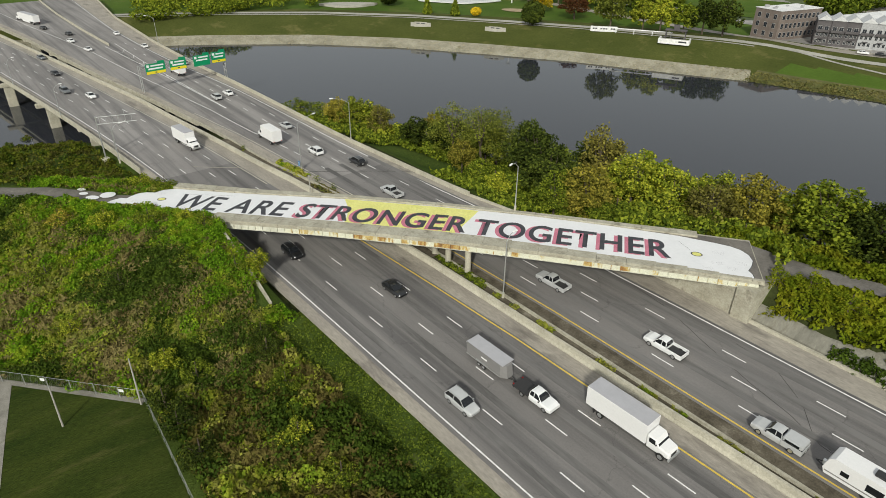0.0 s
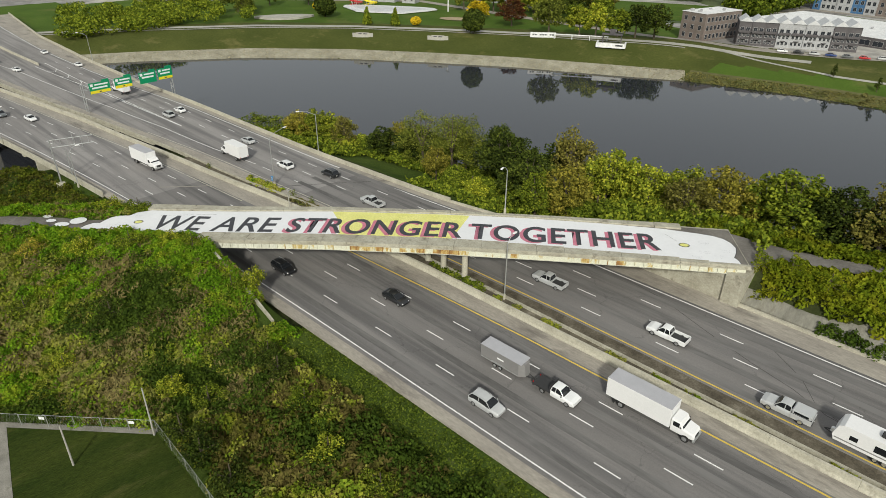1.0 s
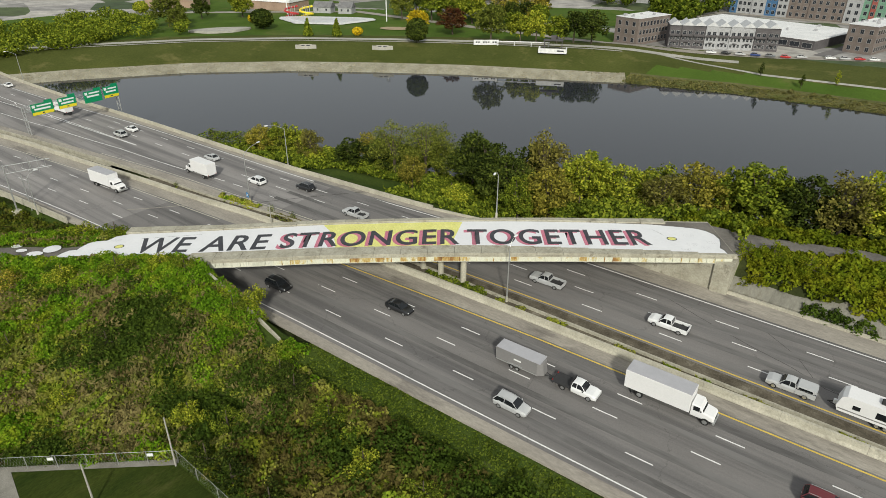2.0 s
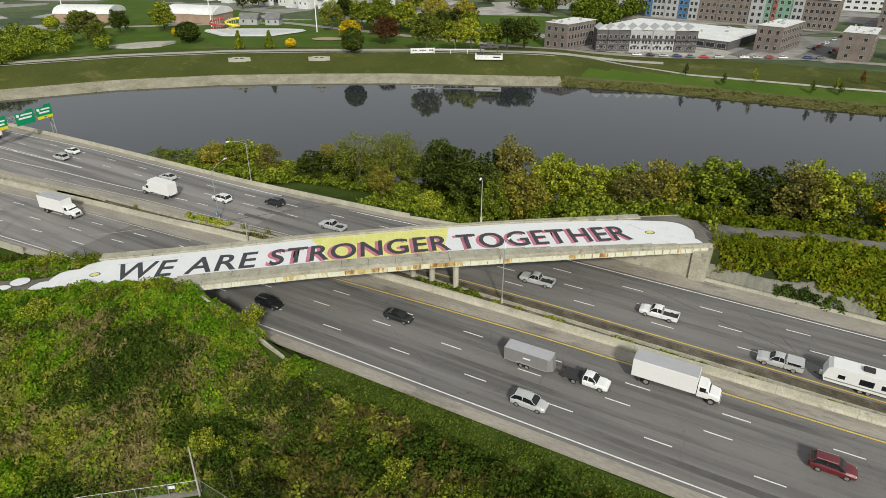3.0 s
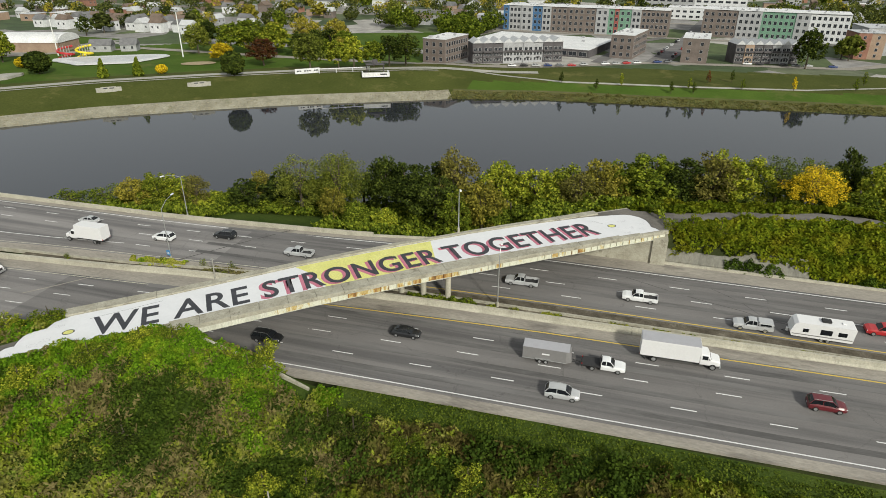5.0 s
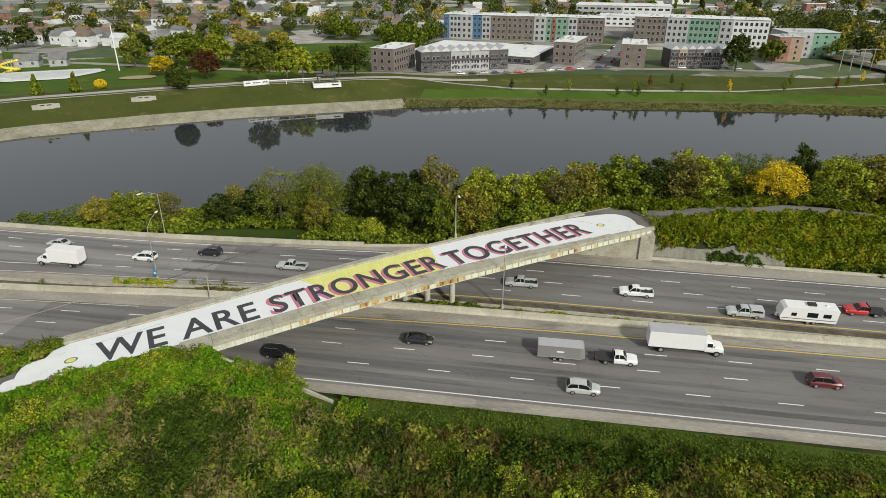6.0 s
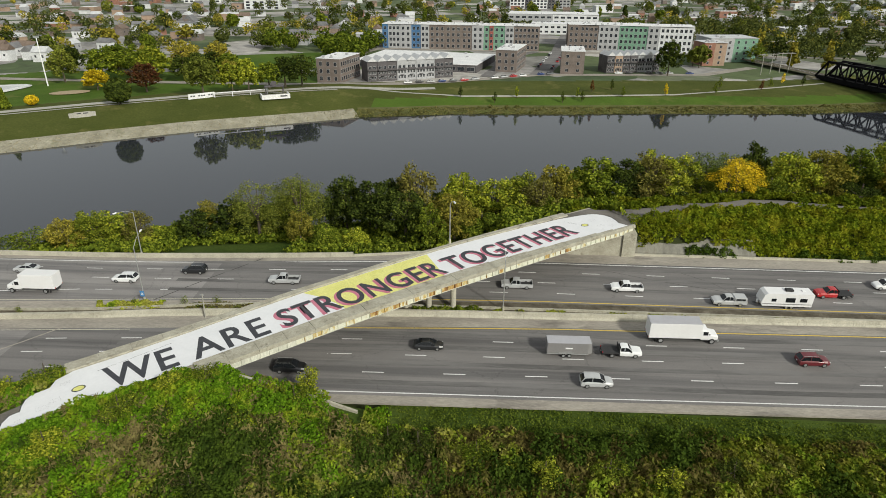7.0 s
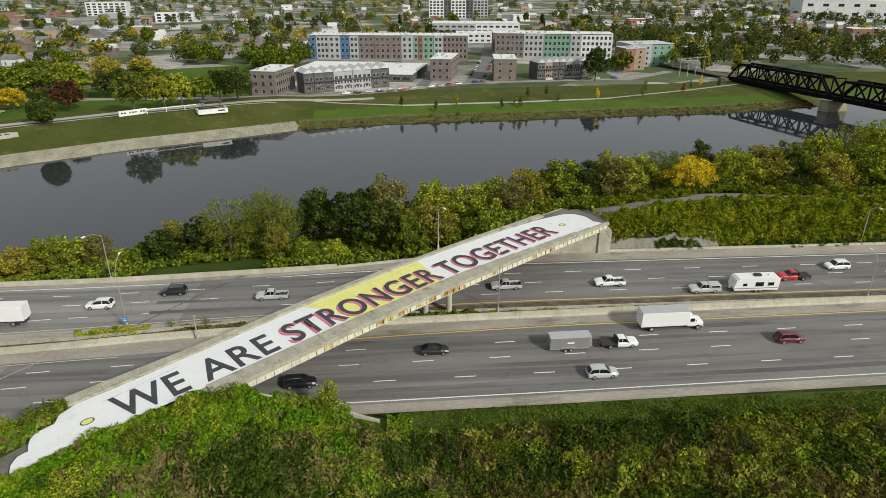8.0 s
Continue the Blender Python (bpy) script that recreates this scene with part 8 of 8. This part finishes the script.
def box_truck(x, y, f, label, length=7.2, grey_roof=True):
    r = vehicle_root("box_truck", x, y, f, label)
    back = -length + 2.6
    part("cargo_box", boxed((back, 2.4, -1.22, 1.22, 1.05, 3.75), bevel=0.03), BOX_WHITE, r)
    part("box_roof", boxed((back + 0.05, 2.35, -1.17, 1.17, 3.752, 3.80)), ROOF_LIGHTGREY if grey_roof else BOX_WHITE, r)
    part("cab", loft([section(2.5, 1.05, 0.7, 2.55), section(3.5, 1.05, 0.7, 2.5), section(3.95, 1.02, 0.7, 1.75), section(5.05, 0.95, 0.7, 1.55), section(5.25, 0.85, 0.75, 1.35)]), BOX_WHITE, r)
    part("windscreen", loft([[(3.53, -0.9, 2.36), (3.53, 0.9, 2.36), (3.50, 0.9, 2.40), (3.50, -0.9, 2.40)], [(4.0, -0.92, 1.72), (4.0, 0.92, 1.72), (3.94, 0.92, 1.72), (3.94, -0.92, 1.72)]]), GLASS, r)
    part("side_window", boxed((2.75, 3.5, -1.075, -1.045, 1.65, 2.3), (2.75, 3.5, 1.045, 1.075, 1.65, 2.3)), GLASS, r)
    part("chassis", boxed((back + 0.1, 5.0, -0.5, 0.5, 0.55, 1.05)), BED, r)
    part("bumper", boxed((5.15, 5.4, -1.05, 1.05, 0.45, 0.8), bevel=0.05), STEEL, r)
    part("grille", boxed((5.24, 5.28, -0.5, 0.5, 0.85, 1.3)), BED, r)
    for sx, sy in ((4.3, -0.95), (4.3, 0.95), (back + 2.0, -0.95), (back + 2.0, 0.95)):
        wheel(r, sx, sy, 0.48, 0.34)
    for s in (-1, 1):
        part("headlight", boxed((5.14, 5.27, s * 0.72 - 0.13, s * 0.72 + 0.13, 0.95, 1.2), bevel=0.02), LAMP_CLEAR, r)
        part("tail_lamp", boxed((back - 0.03, back + 0.02, s * 1.0 - 0.1, s * 1.0 + 0.1, 1.1, 1.3)), LAMP_RED, r)
        part("mud_flap", boxed((back + 1.1, back + 1.14, s * 0.95 - 0.2, s * 0.95 + 0.2, 0.2, 0.9)), BED, r)
    mirrors(r, 3.7, 1.1, 1.8, BED)


def semi_truck(x, y, f, label):
    r = vehicle_root("semi_truck", x, y, f, label)
    part("trailer_box", boxed((-11.5, 4.6, -1.28, 1.28, 1.2, 4.05), bevel=0.03), BOX_WHITE, r)
    part("trailer_roof", boxed((-11.4, 4.5, -1.23, 1.23, 4.052, 4.09)), ROOF_LIGHTGREY, r)
    part("side_skirt", boxed((-6.5, 2.0, -1.26, -1.22, 0.45, 1.2), (-6.5, 2.0, 1.22, 1.26, 0.45, 1.2)), BOX_WHITE, r)
    part("cab", loft([section(5.2, 1.2, 0.8, 3.7), section(6.6, 1.2, 0.8, 3.6), section(7.6, 1.15, 0.8, 2.9), section(8.1, 1.1, 0.8, 2.0), section(9.6, 1.0, 0.8, 1.7), section(9.8, 0.9, 0.85, 1.4)]), BOX_WHITE, r)
    part("windscreen", loft([[(7.62, -0.95, 2.84), (7.62, 0.95, 2.84), (7.58, 0.95, 2.88), (7.58, -0.95, 2.88)], [(8.16, -0.98, 2.02), (8.16, 0.98, 2.02), (8.10, 0.98, 2.02), (8.10, -0.98, 2.02)]]), GLASS, r)
    part("side_window", boxed((6.7, 7.6, -1.21, -1.17, 1.9, 2.6), (6.7, 7.6, 1.17, 1.21, 1.9, 2.6)), GLASS, r)
    part("chassis", boxed((3.0, 9.5, -0.5, 0.5, 0.6, 1.15), (-11.3, -6.5, -0.6, 0.6, 0.7, 1.2)), BED, r)
    part("bumper", boxed((9.7, 10.0, -1.1, 1.1, 0.4, 0.85), bevel=0.06), BOX_WHITE, r)
    for sx in (8.6, 4.6, 3.4, -9.0, -10.2):
        for sy in (-1.0, 1.0):
            wheel(r, sx, sy, 0.5, 0.4)
    for s in (-1, 1):
        part("headlight", boxed((9.7, 9.83, s * 0.75 - 0.14, s * 0.75 + 0.14, 1.0, 1.25), bevel=0.02), LAMP_CLEAR, r)
        part("tail_lamp", boxed((-11.54, -11.49, s * 1.0 - 0.12, s * 1.0 + 0.12, 0.95, 1.12)), LAMP_RED, r)


def cargo_trailer(x, y, f, label):
    r = vehicle_root("cargo_trailer", x, y, f, label)
    bm = loft([[(-3.4, -1.05, 0.45), (-3.4, 1.05, 0.45), (-3.4, 1.05, 2.5), (-3.4, -1.05, 2.5)], [(2.9, -1.05, 0.45), (2.9, 1.05, 0.45), (2.9, 1.05, 2.5), (2.9, -1.05, 2.5)], [(3.7, -0.5, 0.45), (3.7, 0.5, 0.45), (3.5, 0.5, 2.4), (3.5, -0.5, 2.4)]])
    part("box", bm, BOX_GREY, r)
    part("roof", boxed((-3.38, 3.3, -1.0, 1.0, 2.502, 2.56)), ROOF_LIGHTGREY, r)
    part("trim", boxed((-3.42, 2.9, -1.07, -1.052, 0.5, 0.62), (-3.42, 2.9, 1.052, 1.07, 0.5, 0.62), (-3.44, -3.36, -1.06, 1.06, 2.42, 2.5)), STEEL, r)
    part("side_door", boxed((1.2, 2.0, -1.07, -1.054, 0.65, 2.2)), BOX_GREY, r)
    part("marking", boxed((-0.6, 0.5, -1.066, -1.055, 1.5, 1.75)), SIGN_WHITE, r, "plain white bar of lettering")
    part("tongue", tubes(((3.5, -0.4, 0.5), (4.8, 0, 0.5), 0.05), ((3.5, 0.4, 0.5), (4.8, 0, 0.5), 0.05)), BED, r)
    part("fender", boxed((-1.5, 0.7, -1.25, -1.05, 0.72, 0.8), (-1.5, 0.7, 1.05, 1.25, 0.72, 0.8)), STEEL, r)
    for sx in (-0.85, 0.05):
        for sy in (-1.15, 1.15):
            wheel(r, sx, sy, 0.34, 0.2)


def caravan(x, y, f, label):
    r = vehicle_root("caravan", x, y, f, label)
    prof = [(-4.2, 0.55), (-4.3, 2.9), (-4.1, 3.05), (3.6, 3.05), (4.1, 2.7), (4.45, 1.3), (4.2, 0.6)]
    bm = loft([[(px, -1.2, pz) for px, pz in prof], [(px, 1.2, pz) for px, pz in prof]])
    part("shell", bm, BOX_WHITE, r)
    for s in (-1, 1):
        for wx0, wx1, wz0, wz1 in ((-3.2, -2.0, 1.5, 2.2), (-1.2, 0.4, 1.4, 2.3), (2.0, 2.8, 1.5, 2.1)):
            part("window", boxed((wx0, wx1, s * 1.21 - 0.02, s * 1.21 + 0.02, wz0, wz1), bevel=0.015), GLASS, r)
        part("stripe", boxed((-4.1, 4.2, s * 1.207 - 0.01, s * 1.207 + 0.01, 0.95, 1.1)), BOX_GREY, r, "grey side stripe")
    part("roof_vent", boxed((-1.0, 0.3, -0.5, 0.4, 3.05, 3.4), bevel=0.06), BED, r)
    part("roof_vent", boxed((-3.0, -2.5, -0.3, 0.2, 3.05, 3.2), bevel=0.04), SIGN_WHITE, r)
    part("tongue", tubes(((4.2, -0.5, 0.6), (5.4, 0, 0.55), 0.06), ((4.2, 0.5, 0.6), (5.4, 0, 0.55), 0.06)), BED, r)
    part("gas_bottle", tubes(((4.6, 0, 0.62), (4.6, 0, 1.15), 0.2), n=10), SIGN_WHITE, r)
    for sx in (-0.9, 0.0):
        for sy in (-1.08, 1.08):
            wheel(r, sx, sy, 0.35, 0.22)


# near carriageway, bound for +x
estate(-43.2, 37.9, 1, "silver", "silver estate car in the outer lane")
pickup(-38.0, 45.4, 1, "white", "white flatbed pickup towing a grey trailer", flatbed=True)
cargo_trailer(-46.4, 45.3, 1, "enclosed grey cargo trailer behind a pickup")
sedan(-68.3, 45.3, 1, "black", "black sedan in a middle lane")
box_truck(-27.5, 50.0, 1, "white box truck with grey roof beside the median", 8.4)
estate(-9.4, 44.9, 1, "maroon", "maroon estate car in a middle lane")
estate(-88.5, 38.2, 1, "black", "black estate car in the bridge's shade")
box_truck(-151.5, 42.2, 1, "white box truck on the approach curve", 7.6)
estate(-218, 28.6, 1, "grey", "dark grey estate car on the viaduct")
sedan(-208, 33.5, 1, "white", "white sedan on the viaduct")
sedan(-270, 31, 1, "grey", "dark sedan far along the viaduct")
sedan(-242.5, 30.5, 1, "black", "black sedan far along the viaduct")
# far carriageway, bound for -x
caravan(-6.9, 61.4, -1, "white caravan with dark windows behind a pickup")
pickup(-16.4, 61.4, -1, "silver", "silver pickup with bed cap towing a caravan", cover=True)
pickup(-33.5, 64.9, -1, "white", "white pickup truck with black bed")
pickup(3.0, 65.0, -1, "red", "red pickup truck with black flatbed", flatbed=True)
estate(14.5, 68.6, -1, "white", "white estate car in an outer lane")
pickup(-53.5, 64.8, -1, "silver", "silver pickup truck near the bridge")
pickup(-97.0, 64.6, -1, "silver", "silver pickup truck beyond the bridge")
estate(-127.5, 63.9, -1, "white", "white estate car beyond the bridge")
estate(-115.8, 68.0, -1, "black", "black estate car beyond the bridge")
box_truck(-141.5, 59.2, -1, "white box truck on the far carriageway", 6.6, False)
sedan(-149, 66.8, -1, "silver", "silver sedan passing a box truck")
estate(-184.5, 62.2, -1, "silver", "silver estate car near the sign gantry")
sedan(-186.7, 66.6, -1, "white", "white sedan near the sign gantry")
box_truck(-219, 62.8, -1, "white box truck beyond the sign gantry", 6.4)
for x, y, c in ((-311, 48, "black"), (-295, 45.5, "white"), (-275, 47.5, "white"), (-331, 42, "black"), (-232, 69, "grey"), (-268, 66, "white"), (-300, 64, "white")):
    sedan(x, y, -1, c, c + " sedan far off on the river bridge")
semi_truck(-354, 39.5, -1, "white truck far off on the river bridge")


def parked(x, y, turn, colour):
    """Parked cars of the town, low detail and far."""
    root = thing("parked_car", pose(x, y, TOWN_Z + 0.2, 0, 0, turn), colour + " car parked in the town", "car", "parked cars")
    part("body", loft([section(-2.2, 0.8, 0.3, 0.9), section(0, 0.9, 0.25, 0.98), section(2.2, 0.78, 0.3, 0.8)]), PAINT[colour], root)
    cabin(root, (1.0, 0.4, -1.2, -1.8), 0.8, 0.92, 1.45, PAINT[colour])
    return root


PROTO = {c: parked(-100 + 6 * i, 303.5 + 2.1 * i, 19, c) for i, c in enumerate(("white", "black", "silver", "blue", "grey", "red"))}
spots = [(-64 + 5.4 * k, 318 + 2.9 * k, 28) for k in range(9)] + [(20 + 6 * k, 346.5 + 0.4 * k, 4) for k in range(9)]
for k in range(10):
    for off in (-4.6, 4.6):
        yy = 362 + 8 * k
        spots.append((-27 + 0.21 * (yy - 338) + off, yy, 78))
for k in range(6):
    for j in range(3):
        spots.append((330 + 13 * k + 5 * j, 560 - 4.5 * k + 14 * j, 60))
for k, (x, y, a) in enumerate(spots):
    if TOWN_RNG.random() < 0.78:
        copy_thing(PROTO[TOWN_RNG.choice(list(PROTO))], pose(x, y, TOWN_Z + 0.25, 0, 0, a))
